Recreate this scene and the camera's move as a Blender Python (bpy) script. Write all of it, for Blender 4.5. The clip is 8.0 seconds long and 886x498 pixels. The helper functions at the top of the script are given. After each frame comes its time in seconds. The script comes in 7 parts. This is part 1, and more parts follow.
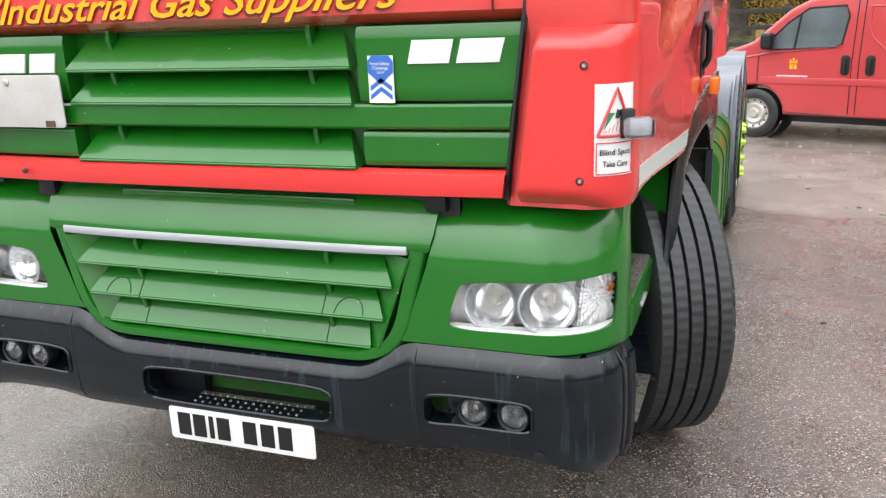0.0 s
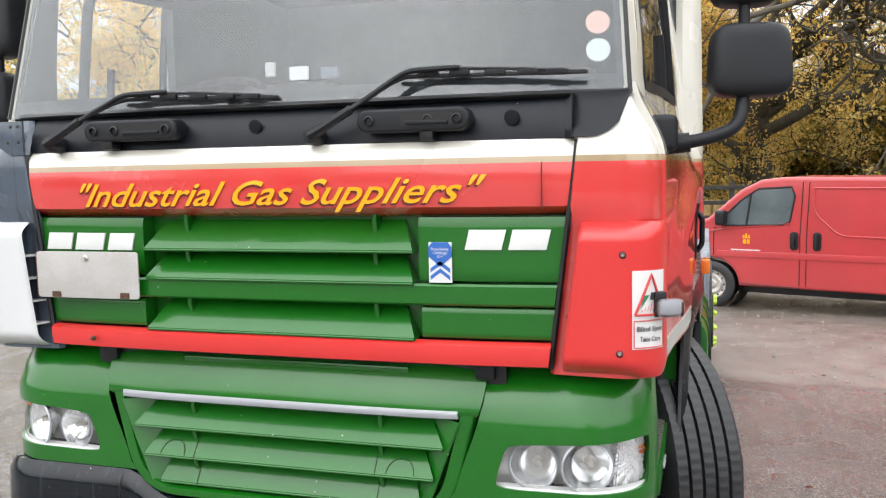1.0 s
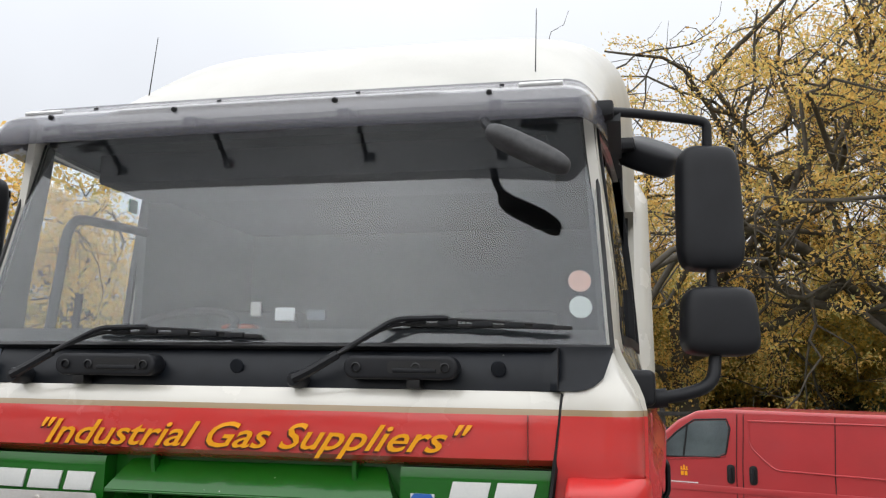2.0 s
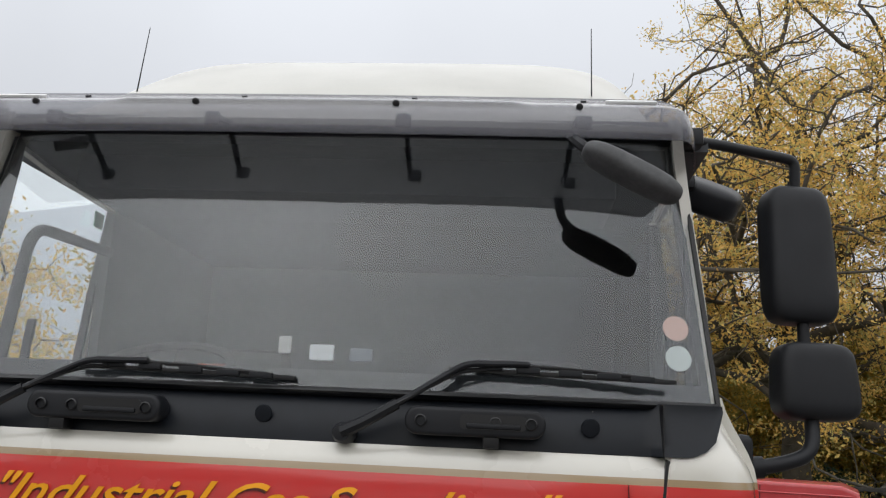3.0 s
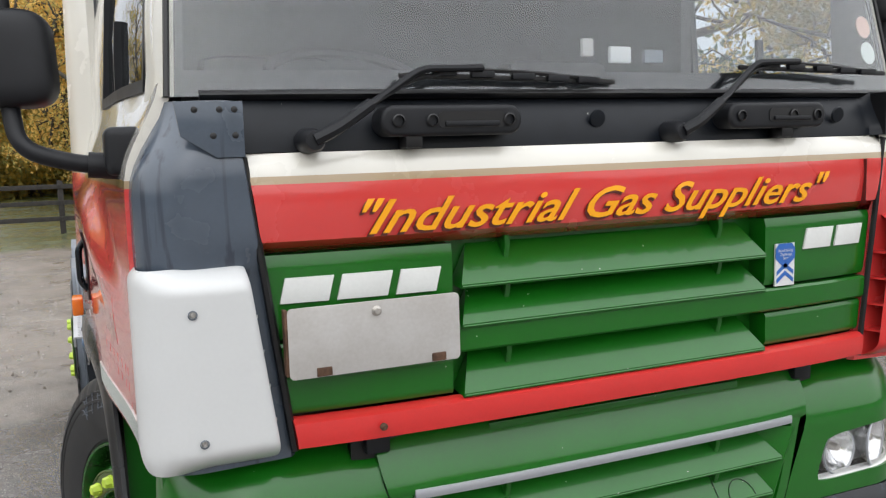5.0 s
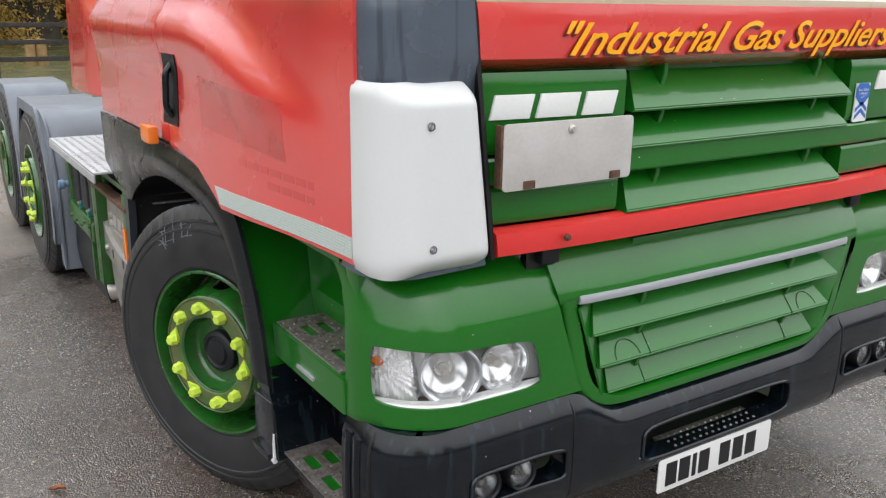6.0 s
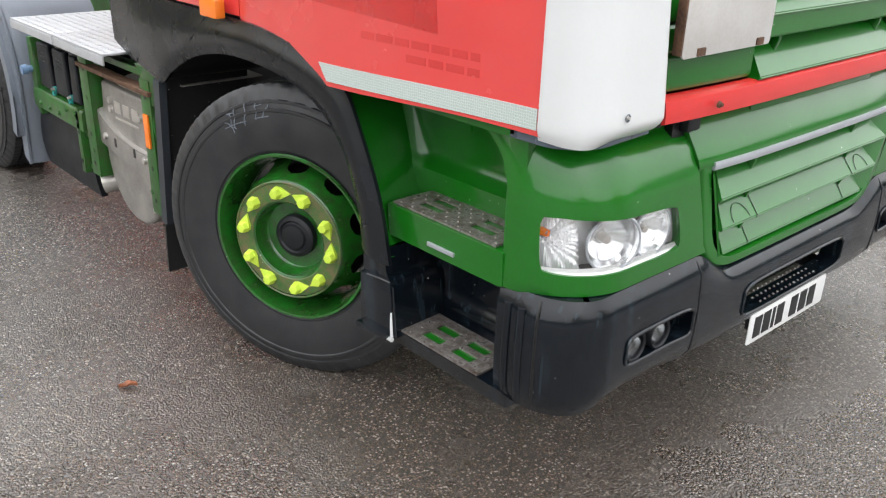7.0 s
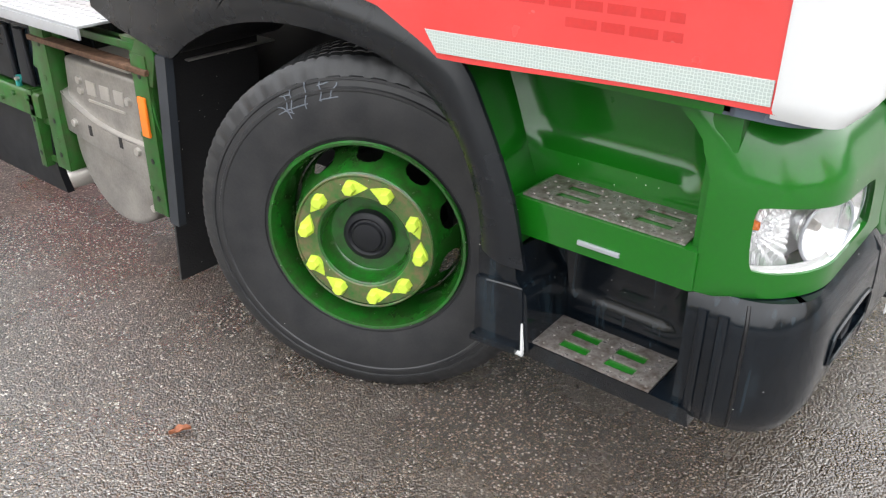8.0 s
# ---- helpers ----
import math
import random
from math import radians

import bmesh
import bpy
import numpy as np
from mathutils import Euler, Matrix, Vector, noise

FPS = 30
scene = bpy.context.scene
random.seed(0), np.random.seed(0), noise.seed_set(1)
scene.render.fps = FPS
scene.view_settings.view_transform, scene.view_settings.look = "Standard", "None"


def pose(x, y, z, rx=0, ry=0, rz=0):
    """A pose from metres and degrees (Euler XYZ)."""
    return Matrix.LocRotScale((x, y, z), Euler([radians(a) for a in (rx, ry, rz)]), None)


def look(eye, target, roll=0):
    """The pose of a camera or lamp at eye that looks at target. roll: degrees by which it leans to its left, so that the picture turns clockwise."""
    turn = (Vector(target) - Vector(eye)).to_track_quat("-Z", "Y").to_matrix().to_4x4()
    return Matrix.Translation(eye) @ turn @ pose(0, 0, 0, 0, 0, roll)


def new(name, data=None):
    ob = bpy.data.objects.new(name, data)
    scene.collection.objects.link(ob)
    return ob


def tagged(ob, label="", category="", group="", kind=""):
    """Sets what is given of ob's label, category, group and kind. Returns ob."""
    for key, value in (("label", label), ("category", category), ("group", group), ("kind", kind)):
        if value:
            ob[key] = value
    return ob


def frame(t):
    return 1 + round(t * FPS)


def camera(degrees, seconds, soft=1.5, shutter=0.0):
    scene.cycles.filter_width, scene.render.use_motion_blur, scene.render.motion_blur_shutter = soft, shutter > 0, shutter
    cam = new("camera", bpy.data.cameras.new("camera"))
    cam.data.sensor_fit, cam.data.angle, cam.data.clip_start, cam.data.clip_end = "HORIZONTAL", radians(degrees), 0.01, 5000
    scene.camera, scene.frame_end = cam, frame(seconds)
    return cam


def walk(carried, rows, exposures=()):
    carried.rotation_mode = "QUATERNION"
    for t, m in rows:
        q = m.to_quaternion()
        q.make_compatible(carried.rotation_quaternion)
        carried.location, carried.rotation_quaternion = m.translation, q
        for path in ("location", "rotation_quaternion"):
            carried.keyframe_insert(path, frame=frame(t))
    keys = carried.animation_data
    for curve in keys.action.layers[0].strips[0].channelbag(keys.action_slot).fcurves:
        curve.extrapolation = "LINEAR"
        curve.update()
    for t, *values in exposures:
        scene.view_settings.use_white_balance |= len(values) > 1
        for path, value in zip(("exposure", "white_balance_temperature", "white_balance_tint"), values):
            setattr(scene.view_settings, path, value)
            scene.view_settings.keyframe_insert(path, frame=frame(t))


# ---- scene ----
cam = camera(55.0, 8.0, 1.25)
PATH = [
    (0, (1.454, -2.007, 1.609), (0.775, -0.21, 1.051), -2.3),
    (0.5, (1.321, -2.177, 1.623), (0.689, -0.332, 1.182), -1.8),
    (1, (1.279, -2.35, 1.695), (0.692, -0.448, 1.509), -1.1),
    (1.5, (1.219, -2.442, 1.786), (0.707, -0.515, 1.953), 0.1),
    (1.7, (1.193, -2.455, 1.801), (0.72, -0.526, 2.031), 0.4),
    (2.8, (0.723, -2.163, 1.776), (0.471, -0.23, 2.223), 2.5),
    (3, (0.572, -2.104, 1.791), (0.392, -0.161, 2.231), 2.7),
    (3.5, (0.101, -2.008, 1.82), (0.103, -0.04, 2.172), 0.1),
    (4, (-0.36, -1.846, 1.805), (-0.098, 0.132, 1.95), -3.1),
    (4.2, (-0.556, -1.778, 1.80), (-0.163, 0.155, 1.798), -5.8),
    (5.3, (-1.516, -1.779, 1.749), (-0.629, -0.008, 1.471), -0.0),
    (5.5, (-1.672, -1.711, 1.721), (-0.734, 0.023, 1.387), -0.2),
    (6, (-2.023, -1.542, 1.706), (-0.976, 0.069, 1.151), 0.8),
    (6.5, (-2.425, -1.37, 1.684), (-1.28, 0.075, 0.907), 0.9),
    (7, (-2.617, -1.117, 1.661), (-1.374, 0.232, 0.863), 1.8),
    (7.5, (-2.686, -0.77, 1.663), (-1.386, 0.483, 0.803), 1.7),
    (8, (-2.741, -0.34, 1.633), (-1.363, 0.771, 0.703), 0.5),
]
EXPOSURES = [(0, 1.12), (0.5, 1.2), (1, 0.92), (1.5, 0.42), (2.8, -0.2), (3, -0.25), (3.5, -0.15), (4, 0.21), (5.5, 0.42), (6, 0.52), (6.5, 0.66), (7, 0.88), (7.5, 0.98), (8, 1.22)]
walk(cam, [(t, look(eye, target, roll)) for t, eye, target, roll in PATH], EXPOSURES)

# ---- world, sun, exposure ----
world = bpy.data.worlds.new("overcast_sky")
scene.world = world
world.use_nodes = True
wn, wl = world.node_tree.nodes, world.node_tree.links
wn.clear()
sky = wn.new("ShaderNodeTexSky")
sky.sky_type = "NISHITA"
sky.sun_disc = False
sky.sun_elevation, sky.sun_rotation = radians(38), radians(200)
sky.dust_density, sky.air_density = 3.0, 1.0
pale = wn.new("ShaderNodeHueSaturation")
pale.inputs["Saturation"].default_value = 0.12
cloud = wn.new("ShaderNodeMix")
cloud.data_type = "RGBA"
cloud.inputs["Factor"].default_value = 0.82
cloud.inputs["B"].default_value = (10.2, 10.6, 11.35, 1)
# an overcast dome, a third as bright at the horizon as at the zenith
dome_tc = wn.new("ShaderNodeTexCoord")
dome_z = wn.new("ShaderNodeSeparateXYZ")
wl.new(dome_tc.outputs["Generated"], dome_z.inputs[0])
dome = wn.new("ShaderNodeMapRange")
dome.inputs["To Min"].default_value, dome.inputs["To Max"].default_value = 0.39, 1.20
wl.new(dome_z.outputs["Z"], dome.inputs["Value"])
drift = wn.new("ShaderNodeTexNoise")
drift.inputs["Scale"].default_value, drift.inputs["Detail"].default_value = 2.2, 5
wl.new(dome_tc.outputs["Generated"], drift.inputs["Vector"])
drift_r = wn.new("ShaderNodeMapRange")
drift_r.inputs["To Min"].default_value, drift_r.inputs["To Max"].default_value = 0.88, 1.12
wl.new(drift.outputs[0], drift_r.inputs["Value"])
level = wn.new("ShaderNodeMath")
level.operation = "MULTIPLY"
wl.new(dome.outputs[0], level.inputs[0])
wl.new(drift_r.outputs[0], level.inputs[1])
power = wn.new("ShaderNodeMath")
power.operation = "MULTIPLY"
power.inputs[1].default_value = 0.14
wl.new(level.outputs[0], power.inputs[0])
bg = wn.new("ShaderNodeBackground")
wl.new(power.outputs[0], bg.inputs["Strength"])
wo = wn.new("ShaderNodeOutputWorld")
wl.new(sky.outputs[0], pale.inputs["Color"])
wl.new(pale.outputs[0], cloud.inputs["A"])
wl.new(cloud.outputs["Result"], bg.inputs["Color"])
wl.new(bg.outputs[0], wo.inputs["Surface"])
sun = new("sun", bpy.data.lights.new("sun", "SUN"))
sun.data.energy, sun.data.angle, sun.data.color = 1.5, radians(175), (1.0, 0.96, 0.9)
sun.matrix_world = look((-3, -6, 20), (0, 0, 0))


# ---- materials ----
def mat(name, col, rough=0.5, metal=0.0, var=0.12, scale=6.0, bump=0.0, bscale=120.0, col2=None, coat=0.0,
        specks=0.0, spec=0.5, rvar=0.1, runs=None):
    """A surface with two scales of variation; specks: pale dots for grit, dried drops and stud glints."""
    m = bpy.data.materials.new(name)
    m.use_nodes = True
    n, l = m.node_tree.nodes, m.node_tree.links
    b = n["Principled BSDF"]
    tc = n.new("ShaderNodeTexCoord")
    big = n.new("ShaderNodeTexNoise")
    big.inputs["Scale"].default_value, big.inputs["Detail"].default_value = scale, 6
    fine = n.new("ShaderNodeTexNoise")
    fine.inputs["Scale"].default_value, fine.inputs["Detail"].default_value = bscale, 4
    for t in (big, fine):
        l.new(tc.outputs["Object"], t.inputs["Vector"])
    both = n.new("ShaderNodeMath")
    both.operation = "MULTIPLY_ADD"
    both.inputs[1].default_value, both.inputs[2].default_value = 0.4, 0
    l.new(fine.outputs[0], both.inputs[0])
    l.new(big.outputs[0], both.inputs[2])
    ramp = n.new("ShaderNodeMapRange")
    ramp.inputs["From Min"].default_value, ramp.inputs["From Max"].default_value = 0.45, 0.95
    l.new(both.outputs[0], ramp.inputs["Value"])
    mix = n.new("ShaderNodeMix")
    mix.data_type = "RGBA"
    c2 = col2 or [c * (1 - 2.2 * var) for c in col]
    mix.inputs["A"].default_value = (*col, 1)
    mix.inputs["B"].default_value = (*[max(0, c) for c in c2], 1)
    l.new(ramp.outputs[0], mix.inputs["Factor"])
    out = mix.outputs["Result"]
    if runs:
        # rain runs: long upright streaks of another tone
        mp = n.new("ShaderNodeMapping")
        mp.inputs["Scale"].default_value = (34, 34, 1.6)
        l.new(tc.outputs["Object"], mp.inputs["Vector"])
        run = n.new("ShaderNodeTexNoise")
        run.inputs["Scale"].default_value, run.inputs["Detail"].default_value = 1.0, 4
        l.new(mp.outputs[0], run.inputs["Vector"])
        rm = n.new("ShaderNodeMapRange")
        rm.inputs["From Min"].default_value, rm.inputs["From Max"].default_value = 0.56, 0.64
        l.new(run.outputs[0], rm.inputs["Value"])
        mr = n.new("ShaderNodeMix")
        mr.data_type = "RGBA"
        mr.inputs["B"].default_value = (*runs, 1)
        l.new(rm.outputs[0], mr.inputs["Factor"])
        l.new(out, mr.inputs["A"])
        out = mr.outputs["Result"]
    if specks:
        v = n.new("ShaderNodeTexVoronoi")
        v.inputs["Scale"].default_value = 38
        l.new(tc.outputs["Object"], v.inputs["Vector"])
        lt = n.new("ShaderNodeMath")
        lt.operation = "LESS_THAN"
        lt.inputs[1].default_value = 0.06
        l.new(v.outputs["Distance"], lt.inputs[0])
        pick = n.new("ShaderNodeMath")
        pick.operation = "LESS_THAN"
        pick.inputs[1].default_value = specks
        sep = n.new("ShaderNodeSeparateColor")
        l.new(v.outputs["Color"], sep.inputs[0])
        l.new(sep.outputs[0], pick.inputs[0])
        both2 = n.new("ShaderNodeMath")
        both2.operation = "MULTIPLY"
        l.new(lt.outputs[0], both2.inputs[0])
        l.new(pick.outputs[0], both2.inputs[1])
        mx = n.new("ShaderNodeMix")
        mx.data_type = "RGBA"
        mx.inputs["B"].default_value = (0.6, 0.58, 0.54, 1)
        l.new(both2.outputs[0], mx.inputs["Factor"])
        l.new(out, mx.inputs["A"])
        out = mx.outputs["Result"]
    l.new(out, b.inputs["Base Color"])
    rr = n.new("ShaderNodeMapRange")
    rr.inputs["To Min"].default_value, rr.inputs["To Max"].default_value = max(0.02, rough - rvar), min(1, rough + rvar)
    l.new(big.outputs[0], rr.inputs["Value"])
    l.new(rr.outputs[0], b.inputs["Roughness"])
    b.inputs["Metallic"].default_value = metal
    b.inputs["Specular IOR Level"].default_value = spec
    b.inputs["Coat Weight"].default_value = coat
    b.inputs["Coat Roughness"].default_value = 0.06
    if bump:
        bp = n.new("ShaderNodeBump")
        bp.inputs["Strength"].default_value, bp.inputs["Distance"].default_value = bump, 0.004
        l.new(both.outputs[0], bp.inputs["Height"])
        l.new(bp.outputs[0], b.inputs["Normal"])
    return m


def glass(name, tint=(1, 1, 1), rough=0.0, alpha_tint=0.0):
    m = bpy.data.materials.new(name)
    m.use_nodes = True
    b = m.node_tree.nodes["Principled BSDF"]
    b.inputs["Base Color"].default_value = (*tint, 1)
    b.inputs["Transmission Weight"].default_value = 1
    b.inputs["Roughness"].default_value = rough
    b.inputs["IOR"].default_value = 1.5
    return m


def livery(name, bands, low, rough=0.24, coat=1.0):
    """Paint in level bands: (height, colour) from the top down, then the lowest colour; with faint fading."""
    m = bpy.data.materials.new(name)
    m.use_nodes = True
    n, l = m.node_tree.nodes, m.node_tree.links
    b = n["Principled BSDF"]
    tc = n.new("ShaderNodeTexCoord")
    sep = n.new("ShaderNodeSeparateXYZ")
    l.new(tc.outputs["Object"], sep.inputs[0])
    last = None
    for z, c in reversed(bands):
        gt = n.new("ShaderNodeMath")
        gt.operation = "GREATER_THAN"
        gt.inputs[1].default_value = z
        l.new(sep.outputs["Z"], gt.inputs[0])
        mx = n.new("ShaderNodeMix")
        mx.data_type = "RGBA"
        if last is None:
            mx.inputs["A"].default_value = (*low, 1)
        else:
            l.new(last, mx.inputs["A"])
        mx.inputs["B"].default_value = (*c, 1)
        l.new(gt.outputs[0], mx.inputs["Factor"])
        last = mx.outputs["Result"]
    noi = n.new("ShaderNodeTexNoise")
    noi.inputs["Scale"].default_value, noi.inputs["Detail"].default_value = 4, 8
    l.new(tc.outputs["Object"], noi.inputs["Vector"])
    mr = n.new("ShaderNodeMapRange")
    mr.inputs["To Min"].default_value, mr.inputs["To Max"].default_value = 0.0, 0.08
    l.new(noi.outputs[0], mr.inputs["Value"])
    mx = n.new("ShaderNodeMix")
    mx.data_type = "RGBA"
    mx.inputs["B"].default_value = (0.62, 0.45, 0.42, 1)
    l.new(mr.outputs[0], mx.inputs["Factor"])
    l.new(last, mx.inputs["A"])
    l.new(mx.outputs["Result"], b.inputs["Base Color"])
    rr = n.new("ShaderNodeMapRange")
    rr.inputs["To Min"].default_value, rr.inputs["To Max"].default_value = rough - 0.08, rough + 0.12
    l.new(noi.outputs[0], rr.inputs["Value"])
    l.new(rr.outputs[0], b.inputs["Roughness"])
    b.inputs["Coat Weight"].default_value = coat
    b.inputs["Coat Roughness"].default_value = 0.05
    return m


RED, CREAM, TAN = (0.62, 0.030, 0.028), (0.66, 0.645, 0.58), (0.38, 0.28, 0.16)
M_livery = livery("cab_livery_paint", [(1.727, CREAM), (1.710, TAN)], RED)
M_red = mat("red_paint", RED, 0.32, var=0.06, coat=0.3, scale=3)
M_vanred = mat("van_red_paint", (0.47, 0.042, 0.046), 0.32, var=0.08, coat=0.5, scale=2)
M_cream = mat("cream_paint", CREAM, 0.3, var=0.04, coat=0.4, scale=2)
M_green = mat("green_paint", (0.006, 0.118, 0.006), 0.32, var=0.07, coat=0.6, scale=4, specks=0.10, spec=0.3)
M_greendirt = mat("green_chassis_paint", (0.010, 0.115, 0.012), 0.36, var=0.1, scale=16, col2=(0.035, 0.060, 0.018), bump=0.2, bscale=60, specks=0.15)
M_black = mat("black_plastic", (0.004, 0.0065, 0.010), 0.20, var=0.2, scale=9, specks=0.16, spec=0.28, rvar=0.1, runs=(0.010, 0.017, 0.023), coat=0.28)
M_matt = mat("matt_black_plastic", (0.008, 0.009, 0.012), 0.5, var=0.15, scale=12, bump=0.06, bscale=400, spec=0.35)
M_arch = mat("worn_black_plastic", (0.006, 0.0075, 0.010), 0.28, coat=0.12, var=0.15, scale=8, specks=0.16, spec=0.42, rvar=0.12, runs=(0.003, 0.004, 0.006))
M_grey = mat("slate_grey_paint", (0.075, 0.095, 0.125), 0.26, var=0.08, coat=0.4, specks=0.03, runs=(0.04, 0.05, 0.07))
M_fender = mat("grey_fender_plastic", (0.15, 0.17, 0.2), 0.45, var=0.1, scale=5, bump=0.04)
M_guard = mat("dark_slate_rubber", (0.030, 0.035, 0.043), 0.42, var=0.15, scale=8, specks=0.1)
M_dusty = mat("dusty_grey_plastic", (0.085, 0.086, 0.09), 0.6, var=0.15, scale=30, bump=0.1)
M_roof = mat("weathered_cream_roof", (0.50, 0.49, 0.44), 0.4, var=0.08, scale=2.5, coat=0.2)
M_white = mat("white_panel_paint", (0.60, 0.61, 0.61), 0.34, var=0.025, scale=3, coat=0.2)
M_rubber = mat("tyre_rubber", (0.010, 0.011, 0.013), 0.46, var=0.25, scale=14, col2=(0.026, 0.026, 0.027), bump=0.15, bscale=160, specks=0.05)
M_steel = mat("brushed_steel", (0.60, 0.57, 0.53), 0.4, 0.75, var=0.1, scale=10, bump=0.05, specks=0.05)
M_reflector = mat("lamp_reflector", (0.84, 0.85, 0.86), 0.15, 0.8, var=0.02, rvar=0.05, scale=30)
M_dimlamp = mat("dim_fog_lamp_reflector", (0.42, 0.43, 0.44), 0.2, 0.9, var=0.05, scale=30)
M_silencer = mat("dull_stainless_steel", (0.40, 0.375, 0.345), 0.45, 0.6, var=0.2, scale=7, bump=0.06, specks=0.1)
M_deck = mat("aluminium_deck", (0.50, 0.51, 0.53), 0.4, 0.4, var=0.06, scale=12, bump=0.05)
M_tread = mat("galvanised_tread", (0.32, 0.30, 0.285), 0.30, 0.5, var=0.2, scale=40, col2=(0.09, 0.065, 0.05), bump=0.3, specks=0.2)
M_rust = mat("rusty_steel", (0.16, 0.085, 0.05), 0.75, 0.3, var=0.3, scale=30, bump=0.2)
M_yellow = mat("lime_plastic", (0.56, 0.74, 0.07), 0.4, var=0.08)
M_amber = mat("amber_plastic", (0.85, 0.20, 0.02), 0.2, var=0.05)
M_silver = mat("silver_trim", (0.5, 0.52, 0.56), 0.38, 0.6, var=0.05)
M_logo = mat("pale_badge", (0.72, 0.73, 0.71), 0.4, var=0.06)
M_plate = mat("plate_white", (0.68, 0.68, 0.67), 0.35, var=0.02)
M_ink = mat("black_ink", (0.005, 0.005, 0.006), 0.4, var=0.02)
M_blue = mat("blue_sticker", (0.03, 0.13, 0.45), 0.35, var=0.05)
M_signgreen = mat("sign_green", (0.02, 0.22, 0.10), 0.4, var=0.05)
M_signred = mat("sign_red", (0.6, 0.05, 0.05), 0.4, var=0.05)
M_gold = mat("golden_lettering", (0.95, 0.40, 0.008), 0.35, var=0.04)
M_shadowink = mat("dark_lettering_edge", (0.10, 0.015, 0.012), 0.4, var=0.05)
M_board = mat("weathered_metal_board", (0.50, 0.49, 0.475), 0.5, 0.1, var=0.12, scale=7, col2=(0.40, 0.375, 0.35))
M_grid = mat("retroreflective_tape", (0.58, 0.63, 0.60), 0.3, var=0.05, scale=150, coat=0.3)
# honeycomb cells of the tape
tape_n, tape_l = M_grid.node_tree.nodes, M_grid.node_tree.links
tape_v = tape_n.new("ShaderNodeTexVoronoi")
tape_v.feature, tape_v.voronoi_dimensions = "DISTANCE_TO_EDGE", "2D"
tape_s, tape_c = tape_n.new("ShaderNodeSeparateXYZ"), tape_n.new("ShaderNodeCombineXYZ")
tape_v.inputs["Scale"].default_value, tape_v.inputs["Randomness"].default_value = 140, 0.35
tape_r = tape_n.new("ShaderNodeMapRange")
tape_r.inputs["From Max"].default_value = 0.16
tape_m = tape_n.new("ShaderNodeMix")
tape_m.data_type = "RGBA"
tape_m.inputs["A"].default_value, tape_m.inputs["B"].default_value = (0.58, 0.63, 0.60, 1), (0.36, 0.42, 0.39, 1)
tape_l.new(tape_n["Texture Coordinate"].outputs["Object"], tape_s.inputs[0])
tape_l.new(tape_s.outputs["Y"], tape_c.inputs["X"])
tape_l.new(tape_s.outputs["Z"], tape_c.inputs["Y"])
tape_l.new(tape_c.outputs[0], tape_v.inputs["Vector"])
tape_l.new(tape_v.outputs["Distance"], tape_r.inputs["Value"])
tape_l.new(tape_r.outputs[0], tape_m.inputs["Factor"])
tape_l.new(tape_m.outputs["Result"], tape_n["Principled BSDF"].inputs["Base Color"])
M_flute = mat("fluted_reflector", (0.86, 0.86, 0.87), 0.20, 0.45, var=0.03, scale=40)
M_scuttle = mat("dark_scuttle_plastic", (0.005, 0.0075, 0.012), 0.42, var=0.2, scale=10, specks=0.1, spec=0.3)
M_dash = mat("grey_cab_trim", (0.055, 0.058, 0.063), 0.7, var=0.08, scale=5)
M_dashd = mat("dark_cab_trim", (0.035, 0.036, 0.04), 0.7, var=0.08, scale=5)
M_header = mat("grey_cab_headlining", (0.07, 0.072, 0.08), 0.8, var=0.06, scale=5)
M_orange = mat("orange_cloth", (0.5, 0.1, 0.04), 0.8)
M_screen = glass("windscreen_glass", (0.92, 0.96, 0.98))
M_screen.node_tree.nodes["Principled BSDF"].inputs["IOR"].default_value = 1.57
M_lens = glass("headlamp_lens", (0.97, 0.97, 0.97), 0.0)
M_smoke = mat("smoked_visor_plastic", (0.13, 0.13, 0.155), 0.20, var=0.05, scale=2, coat=0.5, col2=(0.11, 0.11, 0.13))
M_smoke.node_tree.nodes["Principled BSDF"].inputs["Alpha"].default_value = 0.60
M_mirror = mat("mirror_glass", (0.9, 0.9, 0.9), 0.03, 1.0, var=0.01, rvar=0.01)
M_copper = mat("peach_disc_paper", (0.72, 0.45, 0.36), 0.6, var=0.05)
M_disc = mat("pale_disc_paper", (0.62, 0.66, 0.62), 0.6, var=0.05)
M_permit = mat("green_permit", (0.2, 0.6, 0.4), 0.6)


# ---- mesh helpers ----
def part(name, bm, material, parent=None, label="", smooth=40):
    """Links a bmesh as one mesh object under a thing or a part."""
    bmesh.ops.recalc_face_normals(bm, faces=bm.faces)
    me = bpy.data.meshes.new(name)
    bm.to_mesh(me)
    bm.free()
    me.materials.append(material)
    if smooth:
        me.shade_smooth()
        me.set_sharp_from_angle(angle=radians(smooth))
    ob = new(name, me)
    if parent is not None:
        ob.parent = parent
    if label:
        ob["label"] = label
    return ob


def box(x0, x1, y0, y1, z0, z1, bevel=0.0, seg=2):
    bm = bmesh.new()
    bmesh.ops.create_cube(bm, size=1)
    for v in bm.verts:
        v.co = Vector(((x0 + x1) / 2 + v.co.x * (x1 - x0), (y0 + y1) / 2 + v.co.y * (y1 - y0), (z0 + z1) / 2 + v.co.z * (z1 - z0)))
    if bevel:
        bmesh.ops.bevel(bm, geom=bm.edges[:], offset=bevel, segments=seg, affect="EDGES", profile=0.6)
    return bm


def moved(bm, m):
    bmesh.ops.transform(bm, matrix=m, verts=bm.verts)
    return bm


